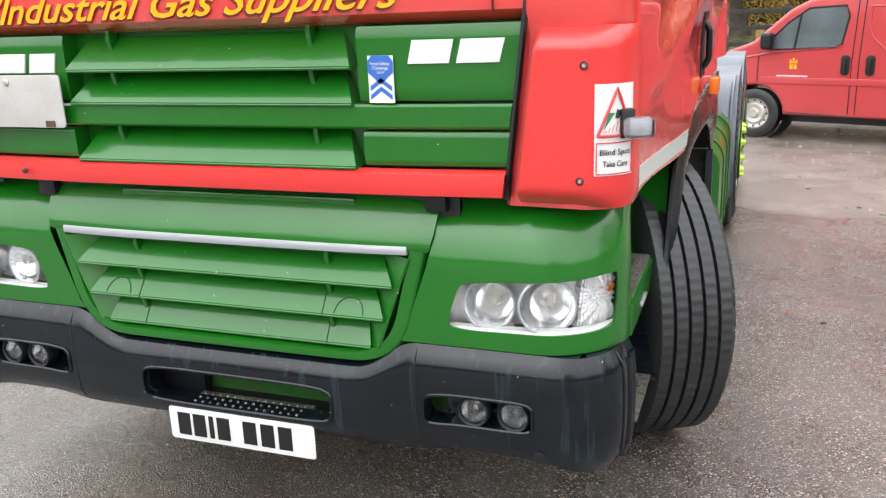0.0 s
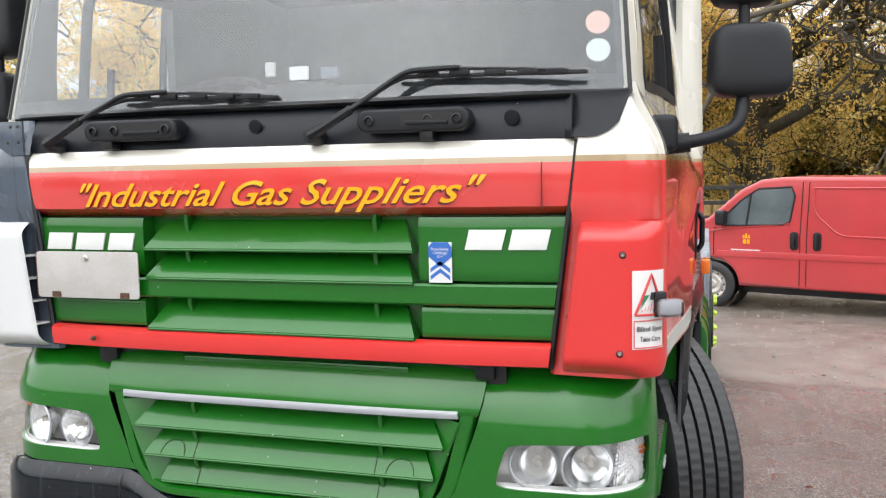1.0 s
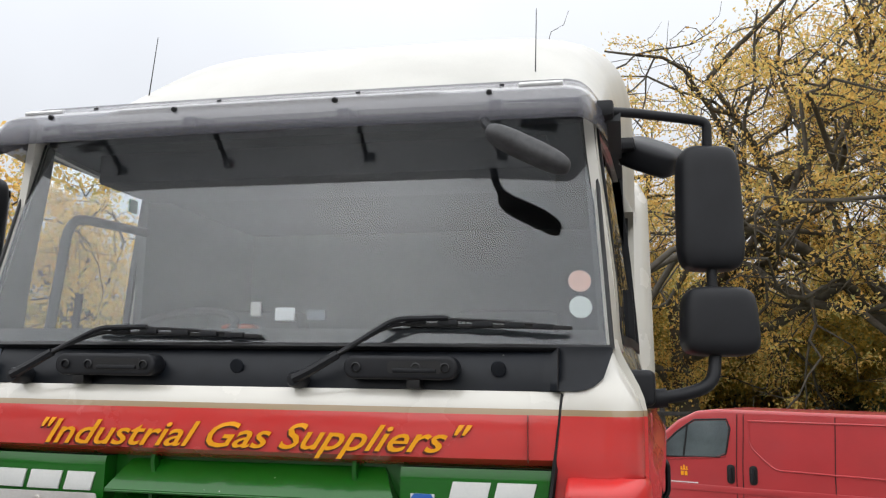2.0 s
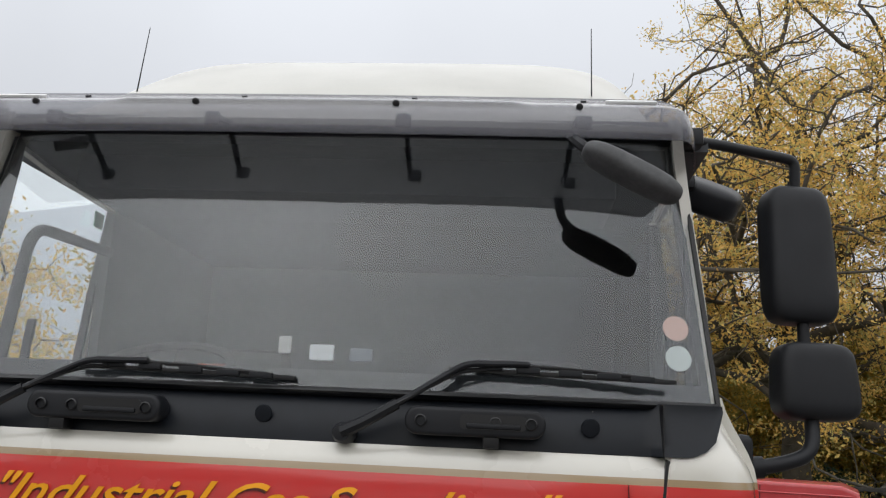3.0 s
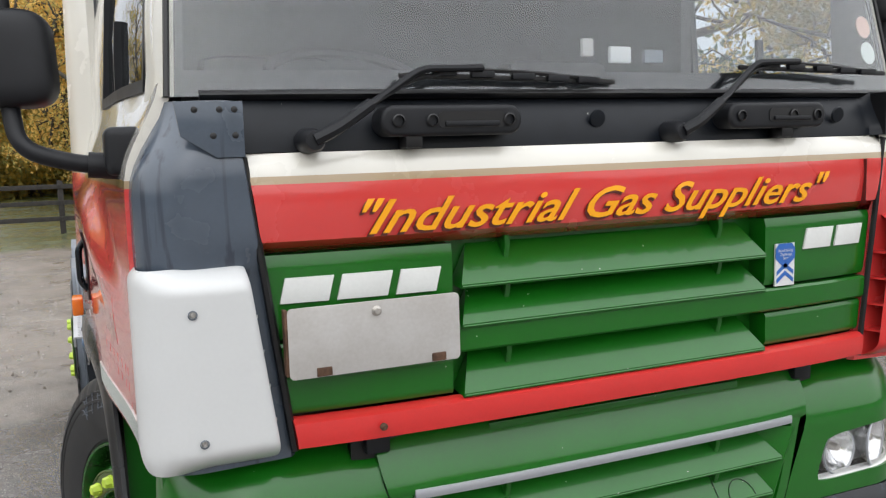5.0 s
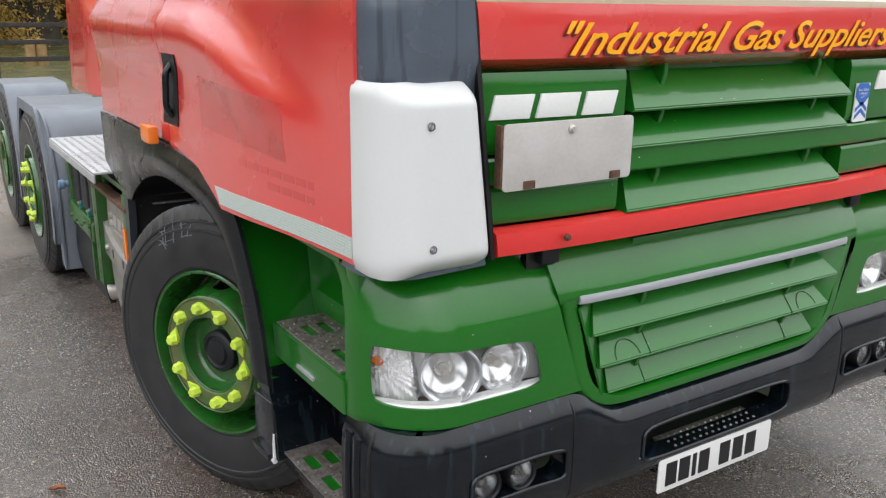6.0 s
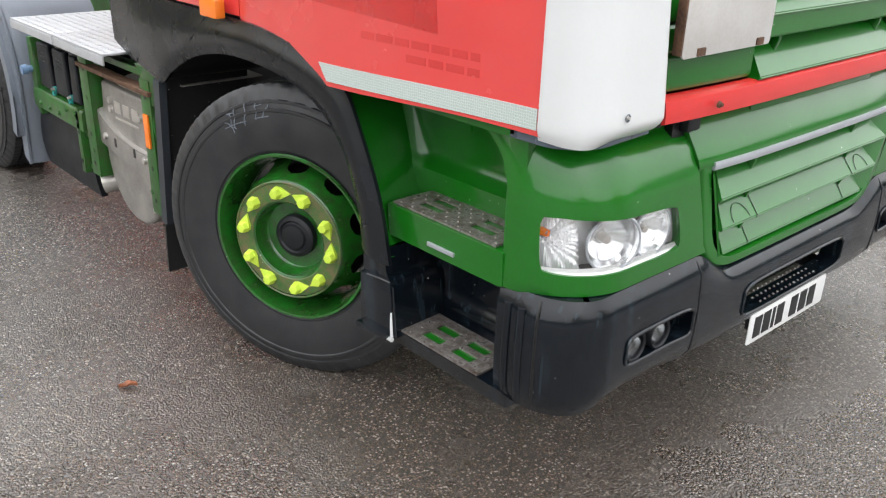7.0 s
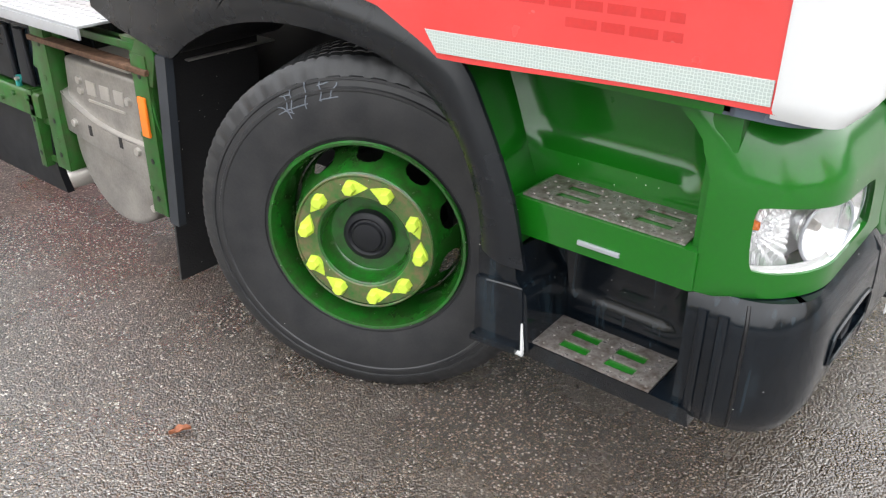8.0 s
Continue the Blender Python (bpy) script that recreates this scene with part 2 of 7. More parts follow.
def join(*bms):
    out = bmesh.new()
    for b in bms:
        me = bpy.data.meshes.new("tmp")
        b.to_mesh(me)
        b.free()
        out.from_mesh(me)
        bpy.data.meshes.remove(me)
    return out


def sheet(fn, nu, nv, thick=0.006, back=(0, 1, 0)):
    """A shell: fn(u, v) for u, v in 0..1, with thickness towards back."""
    bm = bmesh.new()
    b = Vector(back) * thick
    f = [[bm.verts.new(fn(i / nu, j / nv)) for j in range(nv + 1)] for i in range(nu + 1)]
    k = [[bm.verts.new(f[i][j].co + b) for j in range(nv + 1)] for i in range(nu + 1)]
    for i in range(nu):
        for j in range(nv):
            bm.faces.new((f[i][j], f[i + 1][j], f[i + 1][j + 1], f[i][j + 1]))
            bm.faces.new((k[i][j], k[i][j + 1], k[i + 1][j + 1], k[i + 1][j]))
    for i in range(nu):
        bm.faces.new((f[i][0], k[i][0], k[i + 1][0], f[i + 1][0]))
        bm.faces.new((f[i][nv], f[i + 1][nv], k[i + 1][nv], k[i][nv]))
    for j in range(nv):
        bm.faces.new((f[0][j], f[0][j + 1], k[0][j + 1], k[0][j]))
        bm.faces.new((f[nu][j], k[nu][j], k[nu][j + 1], f[nu][j + 1]))
    return bm


def prism(pts, vec, bevel=0.0, seg=2):
    """A flat outline (3D points) pushed along vec."""
    bm = bmesh.new()
    a = [bm.verts.new(p) for p in pts]
    b = [bm.verts.new(Vector(p) + Vector(vec)) for p in pts]
    n = len(pts)
    bm.faces.new(a)
    bm.faces.new(list(reversed(b)))
    for i in range(n):
        bm.faces.new((a[i], b[i], b[(i + 1) % n], a[(i + 1) % n]))
    bmesh.ops.recalc_face_normals(bm, faces=bm.faces)
    if bevel:
        rim = [e for e in bm.edges if (e.verts[0] in a and e.verts[1] in a) or (e.verts[0] in b and e.verts[1] in b)]
        bmesh.ops.bevel(bm, geom=rim, offset=bevel, segments=seg, affect="EDGES", profile=0.6)
    return bm


def rounded(x0, x1, z0, z1, r, seg=5):
    """Outline of a rounded rectangle in two coordinates."""
    out = []
    for cx, cz, a0 in ((x1 - r, z0 + r, -90), (x1 - r, z1 - r, 0), (x0 + r, z1 - r, 90), (x0 + r, z0 + r, 180)):
        for i in range(seg + 1):
            a = radians(a0 + 90 * i / seg)
            out.append((cx + r * math.cos(a), cz + r * math.sin(a)))
    return out


def tube(pts, r, n=10, r2=None, cap=True):
    """A round bar along points, bends smoothed by the caller."""
    bm = bmesh.new()
    P = [Vector(p) for p in pts]
    rings = []
    side = None
    for i, p in enumerate(P):
        d = (P[min(i + 1, len(P) - 1)] - P[max(i - 1, 0)]).normalized()
        if side is None:
            side = d.orthogonal().normalized()
        side = (side - d * side.dot(d)).normalized()
        up = d.cross(side)
        rad = r if r2 is None else r + (r2 - r) * i / (len(P) - 1)
        rings.append([bm.verts.new(p + side * rad * math.cos(2 * math.pi * k / n) + up * rad * math.sin(2 * math.pi * k / n)) for k in range(n)])
    for a, b in zip(rings, rings[1:]):
        for k in range(n):
            bm.faces.new((a[k], a[(k + 1) % n], b[(k + 1) % n], b[k]))
    if cap:
        bm.faces.new(list(reversed(rings[0])))
        bm.faces.new(rings[-1])
    return bm


def bend(pts, r=0.05, seg=5):
    """Points with their inner corners rounded."""
    P = [Vector(p) for p in pts]
    out = [P[0]]
    for a, b, c in zip(P, P[1:], P[2:]):
        u, w = (a - b), (c - b)
        k = min(r, u.length * 0.45, w.length * 0.45)
        p0, p1 = b + u.normalized() * k, b + w.normalized() * k
        for i in range(seg + 1):
            t = i / seg
            out.append(p0 * (1 - t) ** 2 + b * 2 * t * (1 - t) + p1 * t * t)
    out.append(P[-1])
    return out


def lathe(profile, n=32, axis="x"):
    """Turns (distance along the axis, radius) about the axis."""
    bm = bmesh.new()
    rings = []
    for d, r in profile:
        ring = []
        for k in range(n):
            a = 2 * math.pi * k / n
            c, s = r * math.cos(a), r * math.sin(a)
            ring.append(bm.verts.new({"x": (d, c, s), "y": (c, d, s), "z": (c, s, d)}[axis]))
        rings.append(ring)
    for a, b in zip(rings, rings[1:]):
        for k in range(n):
            bm.faces.new((a[k], a[(k + 1) % n], b[(k + 1) % n], b[k]))
    bmesh.ops.remove_doubles(bm, verts=bm.verts, dist=1e-6)
    return bm


def lettering(text, size, shear=0.0, width=None, depth=0.0, bold=0.0):
    """Words as a mesh in the x-z plane, facing -y, centred; width: stretched to it."""
    cu = bpy.data.curves.new("words", "FONT")
    cu.body, cu.size, cu.shear, cu.align_x, cu.align_y = text, size, shear, "CENTER", "CENTER"
    cu.extrude, cu.offset, cu.resolution_u = depth, bold, 3
    tmp = new("words", cu)
    dg = bpy.context.evaluated_depsgraph_get()
    me = bpy.data.meshes.new_from_object(tmp.evaluated_get(dg))
    bm = bmesh.new()
    bm.from_mesh(me)
    bpy.data.objects.remove(tmp)
    bpy.data.curves.remove(cu)
    bpy.data.meshes.remove(me)
    xs = [v.co.x for v in bm.verts]
    k = width / (max(xs) - min(xs)) if width else 1
    mid = (max(xs) + min(xs)) / 2
    for v in bm.verts:
        v.co = Vector(((v.co.x - mid) * k, -v.co.z, v.co.y))
    return bm


def ease(a, b, x):
    t = min(1, max(0, (x - a) / (b - a)))
    return t * t * (3 - 2 * t)


def blob(a, b, c, e1=0.4, e2=0.4, nu=36, nv=20, taper=0.0):
    """A rounded block (superellipsoid) of half sizes a, b, c; smaller e: squarer; taper narrows the top."""
    def sp(w, e):
        return math.copysign(abs(w) ** e, w)
    bm = bmesh.new()
    rows = []
    for j in range(1, nv):
        ph = -math.pi / 2 + math.pi * j / nv
        r, z = sp(math.cos(ph), e1), sp(math.sin(ph), e1)
        k = 1 - taper * (z + 1) / 2
        rows.append([bm.verts.new((a * k * r * sp(math.cos(2 * math.pi * i / nu), e2), b * r * sp(math.sin(2 * math.pi * i / nu), e2), c * z)) for i in range(nu)])
    for p, q in zip(rows, rows[1:]):
        for i in range(nu):
            bm.faces.new((p[i], p[(i + 1) % nu], q[(i + 1) % nu], q[i]))
    bm.faces.new(list(reversed(rows[0])))
    bm.faces.new(rows[-1])
    return bm


def bolt(x, y, z, r=0.012, material=None, parent=None, axis="y", d=-1, name="bolt"):
    bm = lathe([(0.004 * -d, r * 1.25), (0.002 * d, r * 1.25), (0.004 * d, r * 0.8), (0.009 * d, r * 0.7), (0.009 * d, 0)], 12, axis)
    return part(name, moved(bm, pose(x, y, z)), material or M_rust, parent)


# ---- ground ----
def ground_material():
    m = bpy.data.materials.new("wet_tarmac_dirt_and_grass")
    m.use_nodes = True
    n, l = m.node_tree.nodes, m.node_tree.links
    b = n["Principled BSDF"]
    tc = n.new("ShaderNodeTexCoord")

    def noise_at(scale, detail=5):
        t = n.new("ShaderNodeTexNoise")
        t.inputs["Scale"].default_value, t.inputs["Detail"].default_value = scale, detail
        l.new(tc.outputs["Object"], t.inputs["Vector"])
        return t.outputs[0]

    def ranged(src, a, c, lo=0.0, hi=1.0):
        t = n.new("ShaderNodeMapRange")
        for k, v in zip(("From Min", "From Max", "To Min", "To Max"), (a, c, lo, hi)):
            t.inputs[k].default_value = v
        l.new(src, t.inputs["Value"])
        return t.outputs[0]

    def mixed(f, a, c):
        t = n.new("ShaderNodeMix")
        t.data_type = "RGBA"
        for k, v in (("Factor", f), ("A", a), ("B", c)):
            if isinstance(v, tuple):
                t.inputs[k].default_value = (*v, 1)
            elif isinstance(v, float):
                t.inputs[k].default_value = v
            else:
                l.new(v, t.inputs[k])
        return t.outputs["Result"]

    def maths(op, a, c=None):
        t = n.new("ShaderNodeMath")
        t.operation = op
        for i, v in enumerate((a, c)):
            if isinstance(v, (int, float)):
                t.inputs[i].default_value = v
            elif v is not None:
                l.new(v, t.inputs[i])
        return t.outputs[0]

    stones = n.new("ShaderNodeTexVoronoi")
    stones.inputs["Scale"].default_value = 138
    warp = n.new("ShaderNodeVectorMath")
    warp.operation = "MULTIPLY_ADD"
    wobble = n.new("ShaderNodeTexNoise")
    wobble.inputs["Scale"].default_value = 60
    l.new(tc.outputs["Object"], wobble.inputs["Vector"])
    warp.inputs[1].default_value = (0.012, 0.012, 0.012)
    l.new(wobble.outputs["Color"], warp.inputs[0])
    l.new(tc.outputs["Object"], warp.inputs[2])
    l.new(warp.outputs[0], stones.inputs["Vector"])
    stone_tone = n.new("ShaderNodeSeparateColor")
    l.new(stones.outputs["Color"], stone_tone.inputs[0])
    big, mid = noise_at(0.55, 4), noise_at(3.0, 6)
    brown = ranged(big, 0.36, 0.62)
    # binder between the chippings, with grey, buff and pale stones in it
    base = mixed(brown, (0.235, 0.200, 0.174), (0.228, 0.166, 0.120))
    base = mixed(ranged(stone_tone.outputs[0], 0.10, 0.66, 0.0, 0.95), base, (0.030, 0.024, 0.019))
    base = mixed(maths("MULTIPLY", maths("GREATER_THAN", stone_tone.outputs[1], 0.86), 0.8), base, (0.36, 0.29, 0.225))
    base = mixed(maths("MULTIPLY", maths("GREATER_THAN", stone_tone.outputs[2], 0.93), 0.9), base, (0.58, 0.54, 0.48))
    base = mixed(maths("MULTIPLY", ranged(stones.outputs["Distance"], 0.38, 0.65), 0.85), base, (0.022, 0.018, 0.015))
    base = mixed(ranged(noise_at(1.6, 8), 0.50, 0.68, 0.0, 0.45), base, (0.060, 0.044, 0.034))
    # a broad browner, darker, glossier patch of tarmac by the lorry's front
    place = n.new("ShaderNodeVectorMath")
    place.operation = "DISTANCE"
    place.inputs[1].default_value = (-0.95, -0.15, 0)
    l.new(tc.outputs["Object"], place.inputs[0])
    brown_patch = ranged(maths("ADD", place.outputs["Value"], maths("MULTIPLY", noise_at(1.7, 7), 1.6)), 1.6, 3.0, 1.0, 0.0)
    base = mixed(maths("MULTIPLY", brown_patch, 0.45), base, (0.060, 0.036, 0.020))
    gravel = mixed(ranged(mid, 0.35, 0.65), (0.13, 0.10, 0.078), (0.25, 0.21, 0.175))
    gravel = mixed(ranged(stone_tone.outputs[0], 0.6, 1.0, 0.0, 0.5), gravel, (0.46, 0.42, 0.37))
    grass = mixed(ranged(noise_at(9), 0.35, 0.65), (0.07, 0.10, 0.02), (0.13, 0.13, 0.03))
    sep = n.new("ShaderNodeSeparateXYZ")
    l.new(tc.outputs["Object"], sep.inputs[0])
    edge = maths("ADD", sep.outputs["Y"], maths("MULTIPLY", maths("ADD", noise_at(1.3, 6), -0.5), 1.6))
    dirt = ranged(edge, 4.55, 4.75)
    turf = ranged(edge, 16.8, 17.6)
    col = mixed(turf, mixed(dirt, base, gravel), grass)
    l.new(col, b.inputs["Base Color"])
    wet = ranged(mid, 0.40, 0.62, 0.22, 0.40)
    sheen = ranged(noise_at(0.9, 3), 0.52, 0.66, 0.0, 0.16)
    rough = maths("SUBTRACT", wet, sheen)
    rough = maths("ADD", rough, maths("MULTIPLY", dirt, 0.16))
    l.new(rough, b.inputs["Roughness"])
    l.new(maths("MAXIMUM", brown_patch, ranged(noise_at(1.1, 6), 0.38, 0.6, 0.55, 1.0)), b.inputs["Coat Weight"])
    b.inputs["Coat Roughness"].default_value = 0.10
    b.inputs["Coat IOR"].default_value = 1.75
    b.inputs["Specular IOR Level"].default_value = 0.75
    bp = n.new("ShaderNodeBump")
    bp.inputs["Strength"].default_value, bp.inputs["Distance"].default_value = 1.0, 0.009
    h = maths("ADD", maths("MULTIPLY", stones.outputs["Distance"], -1.3), maths("MULTIPLY", noise_at(45), 0.8))
    l.new(h, bp.inputs["Height"])
    l.new(bp.outputs[0], b.inputs["Normal"])
    film = n.new("ShaderNodeBump")
    film.inputs["Strength"].default_value, film.inputs["Distance"].default_value = 0.40, 0.006
    l.new(h, film.inputs["Height"])
    l.new(film.outputs[0], b.inputs["Coat Normal"])
    return m


def ground_height(x, y):
    far = max(0.0, math.hypot(x, y) - 5)
    dip = -0.25 * ease(5.5, 9.5, y) + 0.2 * ease(12.0, 18.0, y)
    rough = 0.02 * noise.noise(Vector((x * 0.7, y * 0.7, 0))) * min(1, far / 4)
    return dip + rough


def build_ground():
    xs = [-400, -150, -70, -35, -18] + [i * 0.5 for i in range(-24, 25)] + [18, 35, 70, 150, 400]
    ys = [-400, -150, -60, -25, -12] + [i * 0.5 for i in range(-14, 50)] + [32, 45, 70, 150, 400]
    bm = bmesh.new()
    g = [[bm.verts.new((x, y, ground_height(x, y))) for y in ys] for x in xs]
    for i in range(len(xs) - 1):
        for j in range(len(ys) - 1):
            bm.faces.new((g[i][j], g[i + 1][j], g[i + 1][j + 1], g[i][j + 1]))
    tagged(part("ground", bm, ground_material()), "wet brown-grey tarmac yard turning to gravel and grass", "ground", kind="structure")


build_ground()

# ---- truck ----
truck = tagged(new("truck"), "red, green and cream lorry tractor unit parked on wet tarmac", "truck")


def side_x(y, z):
    """Half width of the cab's side at a place along it and a height."""
    base = 1.172 + 0.05 * ease(0.0, 1.5, y) - 0.055 * ease(1.70, 1.95, z) - 0.07 * ease(1.95, 2.75, z) - 0.03 * (1 - ease(0.2, 0.7, y)) * ease(1.75, 1.95, z)
    crest = 1.40 + 0.24 * ease(0.2, 1.1, y)
    return base + ease(0.15, 0.9, y) * (0.026 * (1 - ease(crest - 0.02, crest + 0.08, z)) + 0.022 * math.exp(-((z - crest + 0.04) / 0.085) ** 2))


def cab_side(s, y0, y1, z0, z1, name, parent, label="", material=None, nu=16, nv=24, zlow=None):
    def fn(u, v):
        y = y0 + (y1 - y0) * u
        lo = zlow(y) if zlow else z0
        z = lo + (z1 - lo) * v
        return Vector((s * side_x(y, z), y, z))
    return part(name, sheet(fn, nu, nv, 0.03, (-s, 0, 0)), material or M_livery, parent, label)


def build_cab_sides():
    def low(y):
        # red skirt edge along the step well, then over the arch
        return 1.122 - 0.016 * ease(0.3, 0.92, y) + 0.131 * ease(0.93, 1.32, y)
    for s, tag in ((1, "near"), (-1, "off")):
        door = cab_side(s, 0.13, 1.345, 1.12, 1.93, "door", truck, "red and cream cab door with a silver reflective strip", zlow=low)
        cab_side(s, 1.352, 2.02, 1.22, 2.78, "rear_cab_side", truck, zlow=lambda y: 1.245)
        cab_side(s, 2.026, 2.36, 1.22, 2.78, "cab_corner_panel", truck, nu=5, zlow=lambda y: 1.245)
        # frame of the side window: sill strip, front post, rear post and top rail
        cab_side(s, 0.22, 0.33, 1.93, 2.70, "door_pillar", door, zlow=lambda y: 1.93, nu=3)
        cab_side(s, 1.12, 1.345, 1.93, 2.70, "rear_door_post", door, nu=3)
        cab_side(s, 0.33, 1.12, 2.63, 2.70, "door_top_rail", door, nu=8, nv=3)
        def rim(y0, y1, z0, z1, nm):
            def fn(u, v):
                y, z = y0 + (y1 - y0) * u, z0 + (z1 - z0) * v
                return Vector((s * (side_x(y, z) + 0.006), y, z))
            part(nm, sheet(fn, 6, 2, 0.03, (-s, 0, 0)), M_matt, door)
        rim(0.33, 1.12, 1.925, 1.955, "window_seal")
        rim(0.72, 0.738, 1.955, 2.14, "window_seal")
        rim(1.10, 1.12, 1.955, 2.63, "window_seal")
        rim(0.325, 0.345, 1.955, 2.63, "window_seal")
        def pane(u, v):
            y, z = 0.335 + 0.77 * u, 1.945 + 0.69 * v
            return Vector((s * (side_x(y, z) - 0.012), y, z))
        g = part("side_window", sheet(pane, 4, 4, 0.005, (-s, 0, 0)), M_screen, door)
        g.visible_shadow = False
        # handle in its black recess plate
        def hplate(u, v):
            z = 1.31 + 0.23 * v
            y = 1.19 + 0.10 * (1 - v) * 0.45 + u * (0.155 - 0.03 * v)
            return Vector((s * (side_x(y, z) + 0.004), y, z))
        h = part("door_handle", sheet(hplate, 3, 5, 0.01, (-s, 0, 0)), M_matt, door, "black door handle")
        x = s * (side_x(1.29, 1.42) + 0.012)
        part("grip", tube(bend([(x - s * 0.01, 1.275, 1.34), (x + s * 0.012, 1.275, 1.37), (x + s * 0.012, 1.255, 1.48), (x - s * 0.01, 1.255, 1.51)], 0.02), 0.011), M_black, h)
        # reflective strip on the skirt
        def tape(u, v):
            y = 0.145 + 0.755 * u + 0.035 * v * ease(0.9, 1, u)
            z = 1.136 - 0.016 * u + 0.050 * v
            return Vector((s * (side_x(y, z) + 0.003), y, z))
        part("reflective_strip", sheet(tape, 12, 2, 0.004, (-s, 0, 0)), M_grid, door, "silver honeycomb reflective strip")
        # side collar behind the cab
        def collar(u, v):
            y = 2.362 + 0.50 * u
            z = 1.30 + (1.66 - 0.05 * u ** 4) * v
            return Vector((s * (side_x(2.36, min(z, 2.7)) + (1.277 - 0.035 * (z - 1.3) / 1.6 - side_x(2.36, min(z, 2.7))) * ease(0, 0.3, u) - 0.05 * ease(0.95, 1, v)), y, z))
        part("side_collar", sheet(collar, 6, 16, 0.03, (-s, 0, 0)), M_livery, truck)
        part("side_marker_lamp", moved(box(-0.018, 0.018, -0.055, 0.055, -0.03, 0.03, 0.008), pose(s * 1.285, 1.455, 1.262)), M_amber, truck, "orange side marker lamp")
    # ghost of a removed sticker on the driver's door
    def ghost(u, v):
        y, z = 0.47 + 0.55 * u, 1.31 + 0.15 * v + 0.03 * u
        return Vector((-(side_x(y, z) + 0.0006), y, z))
    part("sticker_ghost", sheet(ghost, 8, 4, 0.002, (1, 0, 0)), mat("unfaded_red_paint", (0.545, 0.022, 0.020), 0.26, var=0.08, coat=1.0, scale=9), truck, "darker red patch left by a removed sticker")
    M_faded = mat("faded_writing_red", (0.57, 0.027, 0.025), 0.26, var=0.1, coat=1.0)
    for z, row in ((1.262, ((0.33, 0.36), (0.37, 0.42), (0.43, 0.49), (0.50, 0.56), (0.57, 0.62), (0.63, 0.69), (0.70, 0.75))), (1.224, ((0.33, 0.37), (0.38, 0.44), (0.45, 0.50), (0.51, 0.58)))):
        for y0, y1 in row:
            def faint(u, v):
                y, zz = y0 + (y1 - y0) * u, z + 0.020 * v
                return Vector((-(side_x(y, zz) + 0.0006), y, zz))
            part("faded_writing", sheet(faint, 2, 1, 0.002, (1, 0, 0)), M_faded, truck)


build_cab_sides()


def screen(u, v):
    """The windscreen's outer face, raked and slightly bowed."""
    w = 1.077 - 0.058 * v
    x = (2 * u - 1) * w
    return Vector((x, 0.062 + 0.163 * v + 0.05 * (x / w) ** 4, 1.900 + 0.75 * v))


